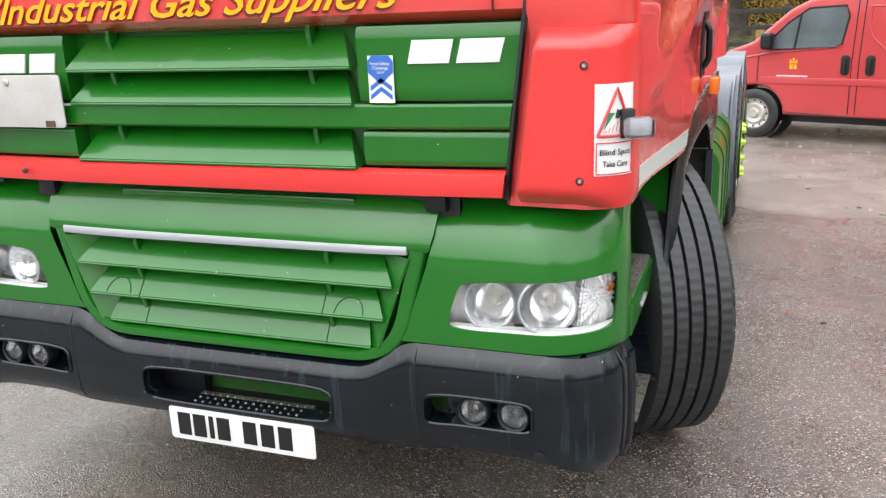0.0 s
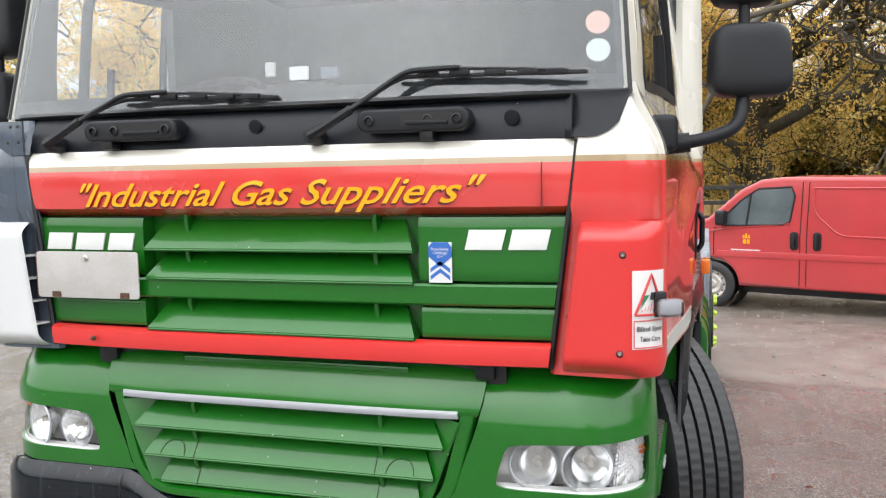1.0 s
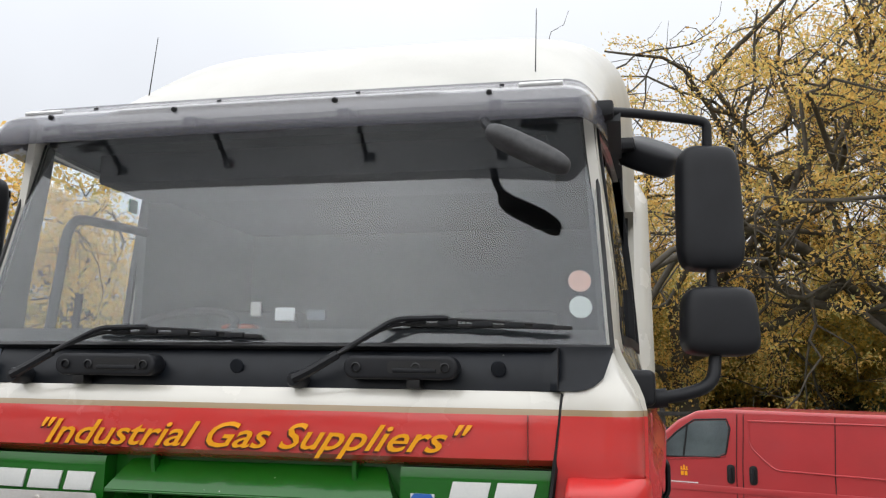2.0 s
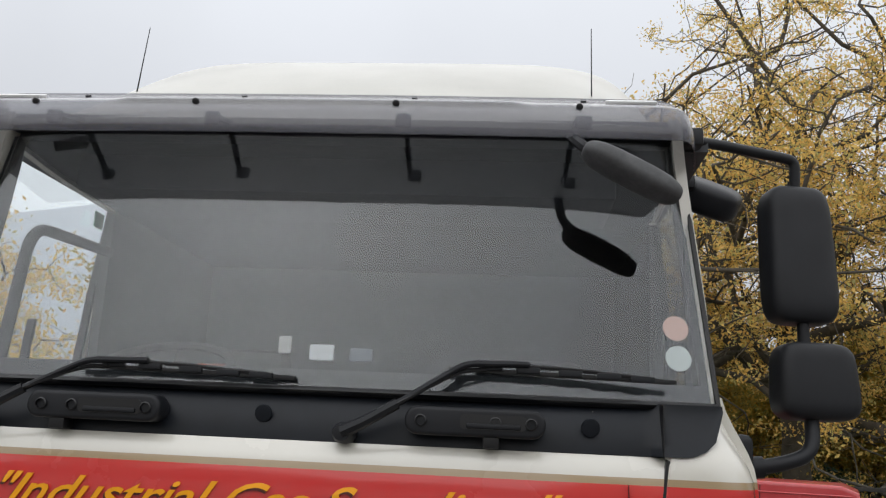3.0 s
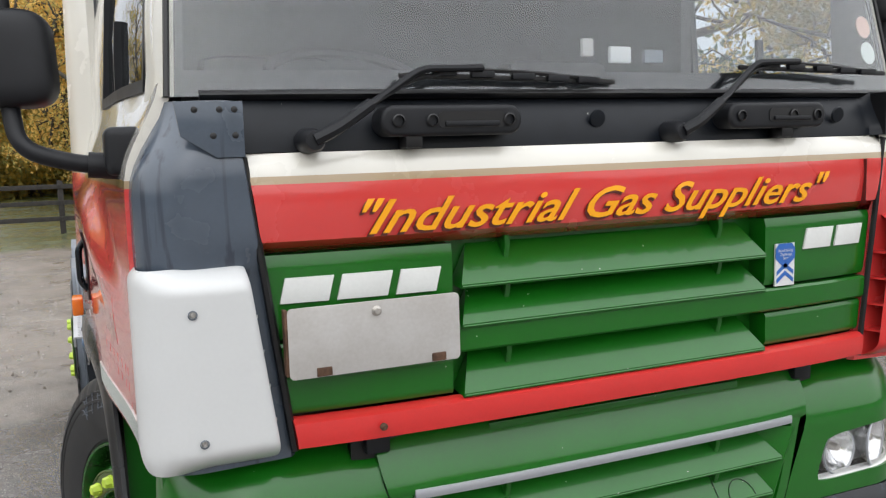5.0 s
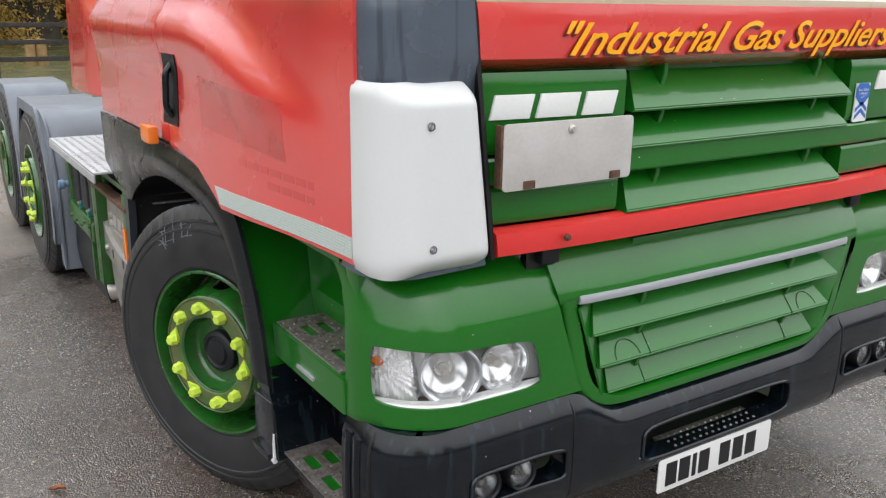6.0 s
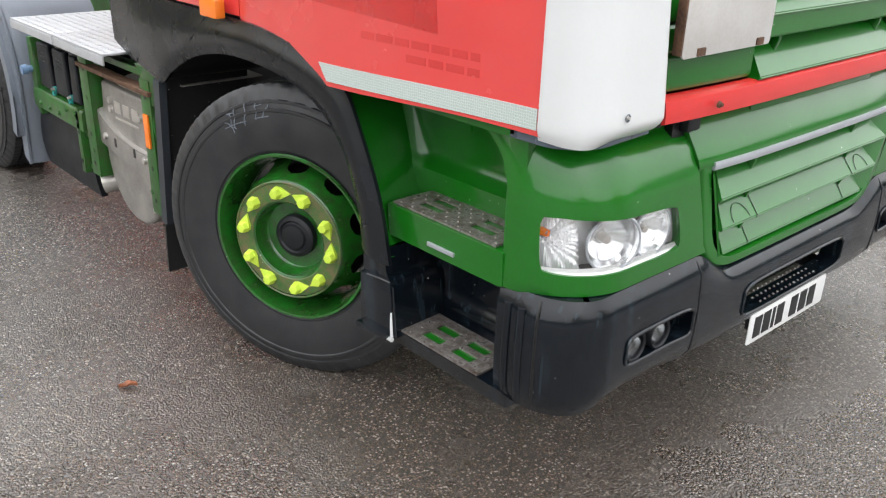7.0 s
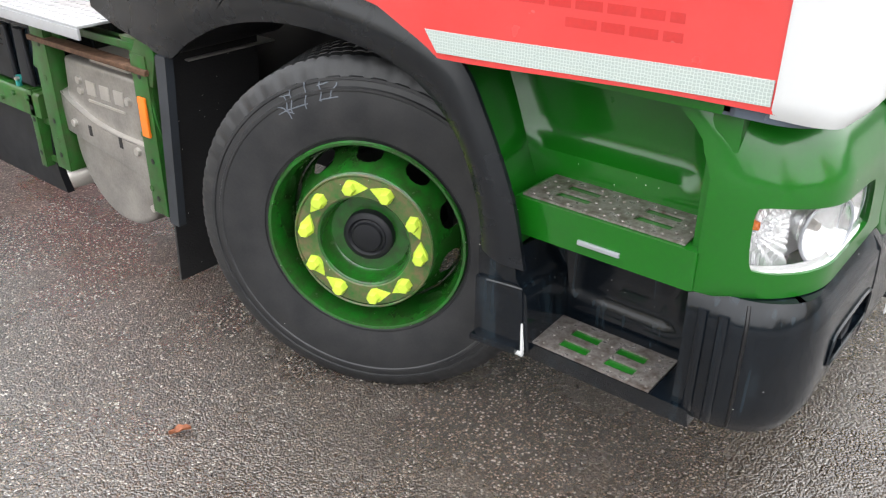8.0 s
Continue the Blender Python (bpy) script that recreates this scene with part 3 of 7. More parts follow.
def build_cab_top():
    ws = part("windscreen", sheet(screen, 20, 6, 0.006), M_screen, truck, "large flat grey-reflecting windscreen")
    ws.visible_shadow = False
    def frit(u, v):
        return screen(u, v * 0.075) + Vector((0, 0.008, 0))
    part("lower_frit_band", sheet(frit, 20, 2, 0.003), M_matt, ws)
    for s in (0.0, 1.0):
        def fr(u, v):
            return screen(abs(s - 0.016 * u), v) + Vector((0, 0.008, 0))
        part("side_frit_band", sheet(fr, 2, 8, 0.003), M_matt, ws)
        def seal(v):
            return screen(s, v) + Vector((0, -0.002, 0))
        part("screen_rubber", tube([seal(k / 10) for k in range(11)], 0.007, 6), M_ink, ws)
    for z, m, x, nm in ((2.105, M_copper, 0.982, "peach"), (2.025, M_disc, 0.985, "pale")):
        p = screen((x / (1.077 - 0.058 * (z - 1.90) / 0.75) + 1) / 2, (z - 1.90) / 0.75)
        part("tax_disc", moved(lathe([(0, 0), (0, 0.034), (0.002, 0.034), (0.002, 0)], 28, "y"), pose(p.x, p.y + 0.0085, z, -12, 0, 9)), m, ws, nm + " round paper disc behind the glass")
    # cream A pillars
    for s in (1, -1):
        def pillar(u, v):
            p = screen(1.0 if s > 0 else 0.0, v)
            a = Vector((s * (abs(p.x) + 0.004), p.y - 0.004, p.z))
            b = Vector((s * (side_x(0.30, p.z) + 0.002), 0.30, p.z))
            return a + (b - a) * u + Vector((s * 0.003, -0.006, 0)) * math.sin(math.pi * u)
        def trim(u, v):
            p = screen(0.985 if s > 0 else 0.015, v)
            q = Vector((s * (side_x(0.33, p.z) - 0.035), 0.33, p.z))
            return Vector((p.x, p.y + 0.016, p.z)).lerp(q, u)
        part("pillar_trim", sheet(trim, 3, 8, 0.006, (-s, 0.2, 0)), M_dash, truck)
        part("windscreen_pillar", sheet(pillar, 6, 10, 0.02, (-s, 0.3, 0)), M_cream, truck)
    # roof: from the visor up over a rounded air dome
    def roof(u, v):
        q = 2 * u - 1
        a = math.sin(q * math.pi / 2)
        y = 0.24 + 2.14 * v
        w = side_x(y, 2.70) - 0.004 + 0.075 * ease(0.45, 0.9, v)
        rise = 0.86 * (1 - (1 - v) ** 2.2) + 0.02
        p = 2.2 + 3.0 * v + 14 * v * v
        z = 2.69 + rise * max(0.0, 1 - abs(a) ** p) ** (1 / (2.0 + 3.0 * v))
        return Vector((a * w, y, z))
    part("roof", sheet(roof, 48, 30, 0.02, (0, 0, -1)), M_roof, truck, "rounded cream cab roof")
    for s in (1, -1):
        def top_side(u, v):
            y = 0.24 + 2.12 * u
            z = 2.68 + 0.04 * v
            return Vector((s * (side_x(y, 2.70) - 0.005 * v), y, z))
        part("roof_rail", sheet(top_side, 10, 1, 0.03, (-s, 0, 0)), M_cream, truck)
        part("aerial", tube([(s * 0.80, 0.62, 2.86), (s * 0.80, 0.62, 2.92), (s * 0.80, 0.66, 3.22)], 0.004, 6, 0.0015), M_matt, truck, "thin black whip aerial")
    part("roof_header", box(-1.0, 1.0, 0.25, 0.29, 2.665, 2.72, 0.01), M_matt, truck)
    # sun visor of smoked plastic, in two steps
    def visor(u, v):
        x = (2 * u - 1) * 1.068
        e = abs(x) / 1.068
        back = 0.30 * max(0, (e - 0.92) / 0.08) ** 2.2
        y = 0.008 + 0.02 * e * e + back * (0.9 + 0.1 * v) + 0.045 * v + 0.120 * ease(0.5, 1.0, v) - 0.012 * math.sin(math.pi * min(1, v / 0.5)) - 0.012 * ease(0.50, 0.60, v) * (1 - ease(0.66, 0.76, v)) * (1 - ease(0.52, 0.60, abs(x)))
        z = 2.580 + 0.178 * v - 0.035 * ease(0.88, 1.0, e) * v
        return Vector((x, y, z))
    vis = part("sun_visor", sheet(visor, 120, 28, 0.008), M_smoke, truck, "smoked dark plastic sun visor")
    for x in (-0.80, -0.33, 0.228, 0.72):
        p = visor((x / 1.068 + 1) / 2, 0.53)
        part("visor_bolt", moved(lathe([(0.004, 0.010), (-0.004, 0.009), (-0.006, 0.004), (-0.006, 0)], 12, "y"), pose(x, p.y - 0.002, p.z, 20)), M_ink, vis)
    for x in (-0.72, -0.24, 0.26, 0.74):
        p = visor((x / 1.068 + 1) / 2, 0.93)
        part("visor_bolt", moved(lathe([(0.004, 0.009), (-0.002, 0.008), (-0.003, 0)], 12, "y"), pose(x, p.y - 0.002, p.z, -55)), M_ink, vis)
    for x in (-0.755, -0.292, 0.245, 0.735):
        part("visor_bracket", join(box(x - 0.021, x + 0.021, 0.062, 0.080, 2.622, 2.660, 0.006), prism([(x - 0.022, 0.078, 2.650), (x - 0.022, 0.25, 2.690), (x - 0.022, 0.25, 2.705), (x - 0.022, 0.078, 2.662)], (0.014, 0, 0))), M_ink, vis, "black visor bracket")
    for x in (-0.905, 0.868):
        p, q = visor((x / 1.068 + 1) / 2, 0.72), visor((x / 1.068 + 1) / 2, 0.92)
        tilt = math.degrees(math.atan2(q.y - p.y, q.z - p.z))
        m = (p + q) / 2
        part("marker_lamp", moved(prism([(a, -0.008, b) for a, b in rounded(-0.07, 0.07, -0.020, 0.020, 0.012)], (0, 0.012, 0), 0.004), pose(m.x, m.y, m.z, -tilt)), M_plate, vis, "clear white marker lamp")


build_cab_top()


def build_cab_inside():
    def wall(u, v):
        return Vector(((2 * u - 1) * 1.13, 2.25, 1.2 + 1.5 * v))
    inside = part("cab_interior", sheet(wall, 2, 2, 0.02), M_dash, truck, "plain grey cab interior")
    part("cab_floor", box(-1.13, 1.13, 0.12, 2.25, 1.17, 1.22), M_dashd, inside)
    part("headlining", box(-1.11, 1.11, 0.30, 2.27, 2.645, 2.685), M_dash, inside)
    part("header_shelf", box(-0.86, 0.86, 0.42, 0.80, 2.53, 2.65, 0.012), M_header, inside)
    for s in (1, -1):
        part("rear_side_lining", box(min(s * 1.06, s * 1.10), max(s * 1.06, s * 1.11), 1.10, 2.27, 1.20, 2.66), M_dash, inside)
        part("door_lining", box(min(s * 1.06, s * 1.09), max(s * 1.06, s * 1.09), 0.25, 1.10, 1.22, 1.92), M_dashd, inside)
        seat = part("seat", box(s * 0.6 - 0.25, s * 0.6 + 0.25, 0.85, 1.35, 1.35, 1.55, 0.05), M_dashd, inside)
        part("seat_back", box(s * 0.6 - 0.24, s * 0.6 + 0.24, 1.28, 1.45, 1.5, 2.12, 0.06), M_dashd, seat)
    def dash(u, v):
        x = (2 * u - 1) * 1.04
        return Vector((x, 0.17 + 0.45 * v, 1.915 - 0.03 * v + 0.05 * math.exp(-((x + 0.55) / 0.28) ** 2) * math.sin(math.pi * v)))
    part("dashboard", sheet(dash, 30, 6, 0.25, (0, 0.25, -1)), M_dashd, inside)
    wheel = [(0.21 * math.cos(a), 0.21 * math.sin(a), 0) for a in [2 * math.pi * i / 24 for i in range(25)]]
    part("steering_wheel", moved(tube(wheel, 0.016, 8, cap=False), pose(-0.55, 0.55, 1.98, 25)), M_matt, inside)
    part("curtain_rail", tube(bend([(-1.05, 0.46, 1.95), (-1.05, 0.53, 2.43), (-1.05, 1.08, 2.46)], 0.10), 0.020), M_dash, inside)
    part("permit", box(-1.055, -1.05, 0.93, 0.995, 2.53, 2.59), M_permit, inside, "small green window permit")
    for x, w, z, h, m in ((-0.040, 0.034, 2.020, 0.045, M_board), (0.060, 0.065, 2.003, 0.042, M_plate), (0.165, 0.060, 2.000, 0.034, M_fender)):
        part("windscreen_device", box(x - w / 2, x + w / 2, 0.104, 0.116, z - h / 2, z + h / 2, 0.004), m, inside, "small device on the dashboard")
    part("orange_jacket", box(-0.72, -0.55, 1.20, 1.27, 1.75, 2.05, 0.03), M_orange, inside)


build_cab_inside()


# ---- truck front ----
def front_x(z):
    """Half width of the hinged front panel at a height."""
    return 0.855 + (0.938 - 0.855) * (z - 1.115) / (1.80 - 1.115)


def front_strip(z0, z1, y, bulge=0.01, lip=0.012, nu=24, nv=8, curve=0.03):
    def fn(u, v):
        z = z0 + (z1 - z0) * v
        x = (2 * u - 1) * front_x(z)
        roll = lip * (max(0, 0.12 - v) / 0.12) ** 2 * 2 + lip * (max(0, v - 0.9) / 0.1) ** 2
        return Vector((x, y + curve * (x / 0.9) ** 4 - bulge * math.sin(math.pi * v) + roll, z))
    return sheet(fn, nu, nv, 0.02)


def louvre(x_top, x_bot, z_top, z_bot, y_in, y_out, drop=0.008):
    """A sloping blade, wider at its lower edge, with a turned lip."""
    bm = bmesh.new()
    a = [(-x_top, y_in, z_top), (x_top, y_in, z_top), (x_bot, y_out, z_bot), (-x_bot, y_out, z_bot)]
    c = [(-x_bot, y_out + 0.002, z_bot - drop), (x_bot, y_out + 0.002, z_bot - drop), (x_bot - 0.006, y_in + 0.004, z_bot - drop * 0.5), (-x_bot + 0.006, y_in + 0.004, z_bot - drop * 0.5)]
    A = [bm.verts.new(p) for p in a]
    C = [bm.verts.new(p) for p in c]
    bm.faces.new(A)
    bm.faces.new((A[3], A[2], C[1], C[0]))
    bm.faces.new((C[0], C[1], C[2], C[3]))
    bm.faces.new((A[1], C[2], C[1], A[2]))
    bm.faces.new((A[0], A[3], C[0], C[3]))
    bm.faces.new((A[0], C[3], C[2], A[1]))
    bmesh.ops.recalc_face_normals(bm, faces=bm.faces)
    bmesh.ops.bevel(bm, geom=[e for e in bm.edges if abs(e.verts[0].co.y - y_out) < 0.003 and abs(e.verts[1].co.y - y_out) < 0.003], offset=0.003, segments=2, affect="EDGES")
    return bm


def web(x, y_in, y_out, z_top, z_bot):
    """A small upright fin standing on a blade, hanging from the lip above."""
    d = (y_in - y_out) * 0.55
    return prism([(x - 0.007, y_in + 0.004, z_top + 0.014), (x - 0.007, y_in - d - 0.006, z_top + 0.012), (x - 0.007, y_in - d - 0.008, z_top - 0.012), (x - 0.007, y_in - d + 0.004, z_bot), (x - 0.007, y_in + 0.004, z_bot)], (0.014, 0, 0), 0.003)


def build_front():
    front = part("front_panel", front_strip(1.56, 1.776, 0.0, 0.012, 0.02), M_livery, truck, "cream and red front flap with yellow script lettering")
    for x, z, m, y in ((0, 0, M_gold, -0.0185), (-0.006, -0.006, M_shadowink, -0.0165)):
        words = moved(lettering("\"Industrial Gas Suppliers\"", 0.106, 0.52, 1.385, 0.001, 0.0011), pose(-0.004 + x, y, 1.630 + z))
        for v in words.verts:
            v.co.y += 0.03 * (v.co.x / 0.9) ** 4 + 0.004 * abs(v.co.z - 1.655) / 0.05
            v.co.z += 0.006 * v.co.x
        part("lettering" if m is M_gold else "lettering_shadow", words, m, front, "yellow sloping letters" if m is M_gold else "dark letter shadow", 0)
    part("panel_seam", box(0.842, 0.8432, 0.002, 0.03, 1.58, 1.71), M_shadowink, front)
    for s in (1, -1):
        part("panel_gap", tube([(s * (front_x(z) + 0.006), 0.030 + (0.03 if z > 1.766 else 0), z) for z in (1.12, 1.3, 1.5, 1.7, 1.765, 1.776)], 0.009, 6), M_ink, front)
    # green radiator panel
    def back(u, v):
        z = 1.19 + 0.375 * v
        x = (2 * u - 1) * (front_x(z) - 0.002)
        return Vector((x, 0.074 + 0.03 * (x / 0.9) ** 4, z))
    grille = part("upper_grille", sheet(back, 24, 10, 0.02), M_green, truck, "green ribbed radiator panel")
    for zt, zb in ((1.547, 1.458), (1.447, 1.364), (1.286, 1.198)):
        part("slat", louvre(0.415, 0.462, zt, zb, 0.070, -0.008), M_green, grille)
        for x in (-0.322, 0.330):
            part("rib", web(x, 0.066, 0.010, zt + 0.006, zt - 0.044), M_green, grille)
    def side_block(x0, x1, z0, z1, y):
        def fn(u, v):
            z = z0 + (z1 - z0) * v
            lim = front_x(z) - 0.004
            a, b = (max(-lim, x0) if x0 < 0 else x0), (min(lim, x1) if x1 > 0 else x1)
            x = a + (b - a) * u
            rim = 0.006 * (1 if (v < 0.01 or v > 0.99) else 0)
            return Vector((x, y + rim + 0.03 * (x / 0.9) ** 4, z))
        return sheet(fn, 10, 10, 0.06)
    part("badge_field", side_block(0.475, 0.95, 1.369, 1.556, 0.012), M_green, grille)
    part("badge_field", side_block(-0.95, -0.475, 1.369, 1.556, 0.012), M_green, grille)
    part("cross_bar", side_block(-0.95, 0.95, 1.297, 1.361, 0.002), M_green, grille)
    part("lower_field", side_block(0.48, 0.95, 1.200, 1.290, 0.012), M_green, grille)
    part("lower_field", side_block(-0.95, -0.48, 1.200, 1.290, 0.012), M_green, grille)
    # badges as plain sloping blocks
    def badge(x0, x1, z0, z1):
        s = 0.014
        outer = [(x0, z0), (x1 - s, z0), (x1, z1), (x0 + s, z1)]
        bm = prism([(x, 0, z) for x, z in outer], (0, 0.007, 0), 0.0015)
        for v in bm.verts:
            v.co.y += 0.005 + 0.03 * (v.co.x / 0.9) ** 4
        return bm
    for x0, x1 in ((-0.878, -0.757), (-0.752, -0.622), (-0.616, -0.505)):
        part("badge", badge(x0, x1, 1.450, 1.506), M_logo, grille, "pale metal badge block")
    for x0, x1 in ((0.615, 0.737), (0.742, 0.865)):
        part("badge", badge(x0, x1, 1.462, 1.520), M_logo, grille, "pale metal badge block")
    # blue and white award sticker
    st = part("sticker", box(0.507, 0.577, 0.008, 0.0125, 1.365, 1.484), M_plate, grille, "white and blue award sticker")
    part("blue_shield", prism([(x, 0.0065, z) for x, z in ((0.507, 1.470), (0.518, 1.484), (0.566, 1.484), (0.577, 1.470), (0.577, 1.442), (0.542, 1.412), (0.507, 1.442))], (0, 0.0025, 0)), M_blue, st, "", 0)
    for k in (0, 1):
        z = 1.373 + 0.022 * k
        part("chevron", prism([(x, 0.0065, zz) for x, zz in ((0.512, z), (0.512, z + 0.012), (0.542, z + 0.034), (0.572, z + 0.012), (0.572, z), (0.542, z + 0.022))], (0, 0.0025, 0)), M_blue, st, "", 0)
    for tx, z, h in (("Road Safety", 1.464, 0.0115), ("Challenge", 1.453, 0.0115), ("2019", 1.442, 0.010)):
        part("sticker_words", moved(lettering(tx, h), pose(0.542, 0.0055, z)), M_plate, st, "", 0)
    # blank weathered board below the badge
    board = part("blank_board", prism([(x, -0.022, z) for x, z in rounded(-0.876, -0.476, 1.292, 1.447, 0.012)], (0, 0.006, 0), 0.0015), M_board, truck, "blank weathered silver hazard board")
    part("board_edge", box(-0.882, -0.875, -0.020, 0.004, 1.300, 1.444, 0.001), M_rust, board)
    bolt(-0.677, -0.023, 1.425, 0.009, M_steel, board)
    for x in (-0.80, -0.53):
        part("clip", box(x - 0.017, x + 0.017, -0.026, -0.016, 1.294, 1.313, 0.002), M_rust, board)
    # red bar below the radiator panel
    bar = part("red_bar", front_strip(1.118, 1.192, -0.010, 0.004, 0.014), M_red, truck, "red rounded lower bar")
    bolt(-0.668, -0.018, 1.157, 0.007, M_rust, bar)
    part("dark_gap", box(-0.72, 0.72, 0.075, 0.10, 1.05, 1.15), M_ink, truck)
    for s in (1, -1):
        part("hinge", box(s * 0.66 - 0.030, s * 0.66 + 0.030, 0.048, 0.085, 1.070, 1.115, 0.008), M_matt, truck)


build_front()


def lower_half(z):
    """Half width of the lower grille panel."""
    return 0.555 + 0.105 * ease(0.66, 1.07, z) - 0.22 * (max(0, 0.74 - z) / 0.11) ** 2.2


def resample(pts, n):
    """n + 1 points evenly along a path."""
    P = [Vector(p) for p in pts]
    L = [0.0]
    for p, q in zip(P, P[1:]):
        L.append(L[-1] + (q - p).length)
    out, k = [], 0
    for i in range(n + 1):
        d = L[-1] * i / n
        while k < len(P) - 2 and L[k + 1] < d:
            k += 1
        out.append(P[k].lerp(P[k + 1], (d - L[k]) / max(1e-9, L[k + 1] - L[k])))
    return out


def build_lower_grille():
    def fn(u, v):
        z = 0.655 + 0.447 * v
        x = (2 * u - 1) * (lower_half(z) - 0.045 * (1 - ease(0.93, 0.97, z)) - 0.03 * (1 - ease(0.655, 0.70, z)) + 0.002)
        brow = -0.032 * ease(0.935, 0.972, z) + 0.060 * max(0.0, (z - 0.985) / 0.115) ** 1.3
        sunk = 0.034 * (1 - ease(0.925, 0.955, z))
        return Vector((x, 0.036 + 0.02 * (x / 0.66) ** 4 + brow + sunk, z))
    low = part("lower_grille", sheet(fn, 24, 44, 0.02), M_green, truck, "green lower grille panel with louvres")
    # raised frame with rounded lower corners
    out_p = resample(bend([(-0.645, 0, 0.985), (-0.560, 0, 0.625), (0.560, 0, 0.625), (0.645, 0, 0.985)], 0.16, 10), 90)
    in_p = resample(bend([(-0.585, 0, 0.985), (-0.502, 0, 0.664), (0.502, 0, 0.664), (0.585, 0, 0.985)], 0.12, 10), 90)
    def rim(u, v):
        k = int(round(u * 90))
        p = out_p[k].lerp(in_p[k], v)
        y = 0.006 + 0.02 * (p.x / 0.66) ** 4 + 0.020 * (max(0, 0.25 - v) / 0.25) ** 2 + 0.066 * (max(0, v - 0.8) / 0.2) ** 2
        return Vector((p.x, y, p.z))
    part("grille_frame", sheet(rim, 90, 10, 0.014), M_green, low)
    part("top_tab", box(-0.37, 0.42, 0.052, 0.085, 1.070, 1.098, 0.008), M_green, low)
    def strip(u, v):
        x = (2 * u - 1) * 0.585
        return Vector((x, 0.001 + 0.02 * (x / 0.66) ** 4 - 0.002 * math.sin(math.pi * v), 0.957 + 0.023 * v))
    part("silver_strip", sheet(strip, 30, 6, 0.014), M_silver, low, "silver trim strip")
    for zt, zb, xt, xb in ((0.938, 0.866, 0.49, 0.542), (0.852, 0.768, 0.46, 0.51)):
        part("slat", louvre(xt, xb, zt, zb, 0.068, 0.0), M_green, low)
        for x in (-0.33, 0.33):
            part("rib", web(x, 0.062, 0.016, zt + 0.006, zt - 0.040), M_green, low)
    part("slat", louvre(0.435, 0.46, 0.756, 0.676, 0.068, 0.014), M_green, low)
    for s in (1, -1):
        # sloping end walls that close the louvres
        def cheek(u, v):
            z = 0.676 + 0.272 * u
            xt, xb = 0.435 + 0.302 * (z - 0.756), 0.472 + 0.38 * (z - 0.676)
            return Vector((s * (xt + (xb + 0.012 - xt) * v), 0.070 - 0.062 * v, z))
        part("end_wall", sheet(cheek, 12, 4, 0.006, (s, 0.5, 0)), M_green, low)
    for x in (-0.33, 0.33):
        part("rib", web(x, 0.064, 0.016, 0.758, 0.715), M_green, low)
    # removable middle flap: its fine seams
    for x in (-0.318, 0.318):
        part("flap_seam", tube([(x, 0.066, 0.853), (x, 0.0, 0.770), (x, 0.002, 0.760)], 0.0011, 6), M_ink, low)
        part("flap_seam", tube([(x, 0.066, 0.757), (x, 0.014, 0.678), (x, 0.016, 0.668)], 0.0011, 6), M_ink, low)
    part("flap_seam", box(-0.318, 0.318, 0.030, 0.075, 0.662, 0.665), M_ink, low)
    for s in (1, -1):
        arc = [(s * 0.40 + 0.045 * math.cos(a), 0.066 - 0.068 * (0.852 - 0.775 - 0.04 * math.sin(a)) / 0.084, 0.775 + 0.04 * math.sin(a)) for a in [math.pi * i / 10 for i in range(11)]]
        part("tow_eye_cover", tube(arc, 0.0010, 5), M_ink, low)


build_lower_grille()


def corner_xy(s, t, x0, y0, x1, y1, r):
    """A path in plan from the front, round the corner, to the side; t in 0..1."""
    a, c = abs(x1 - r - x0), abs(y1 - y0 - r)
    q = math.pi * r / 2
    d = t * (a + q + c)
    if d < a:
        return Vector((s * (x0 + d), y0, 0))
    if d < a + q:
        k = (d - a) / r
        return Vector((s * (x1 - r + r * math.sin(k)), y0 + r - r * math.cos(k), 0))
    return Vector((s * x1, y0 + r + d - a - q, 0))


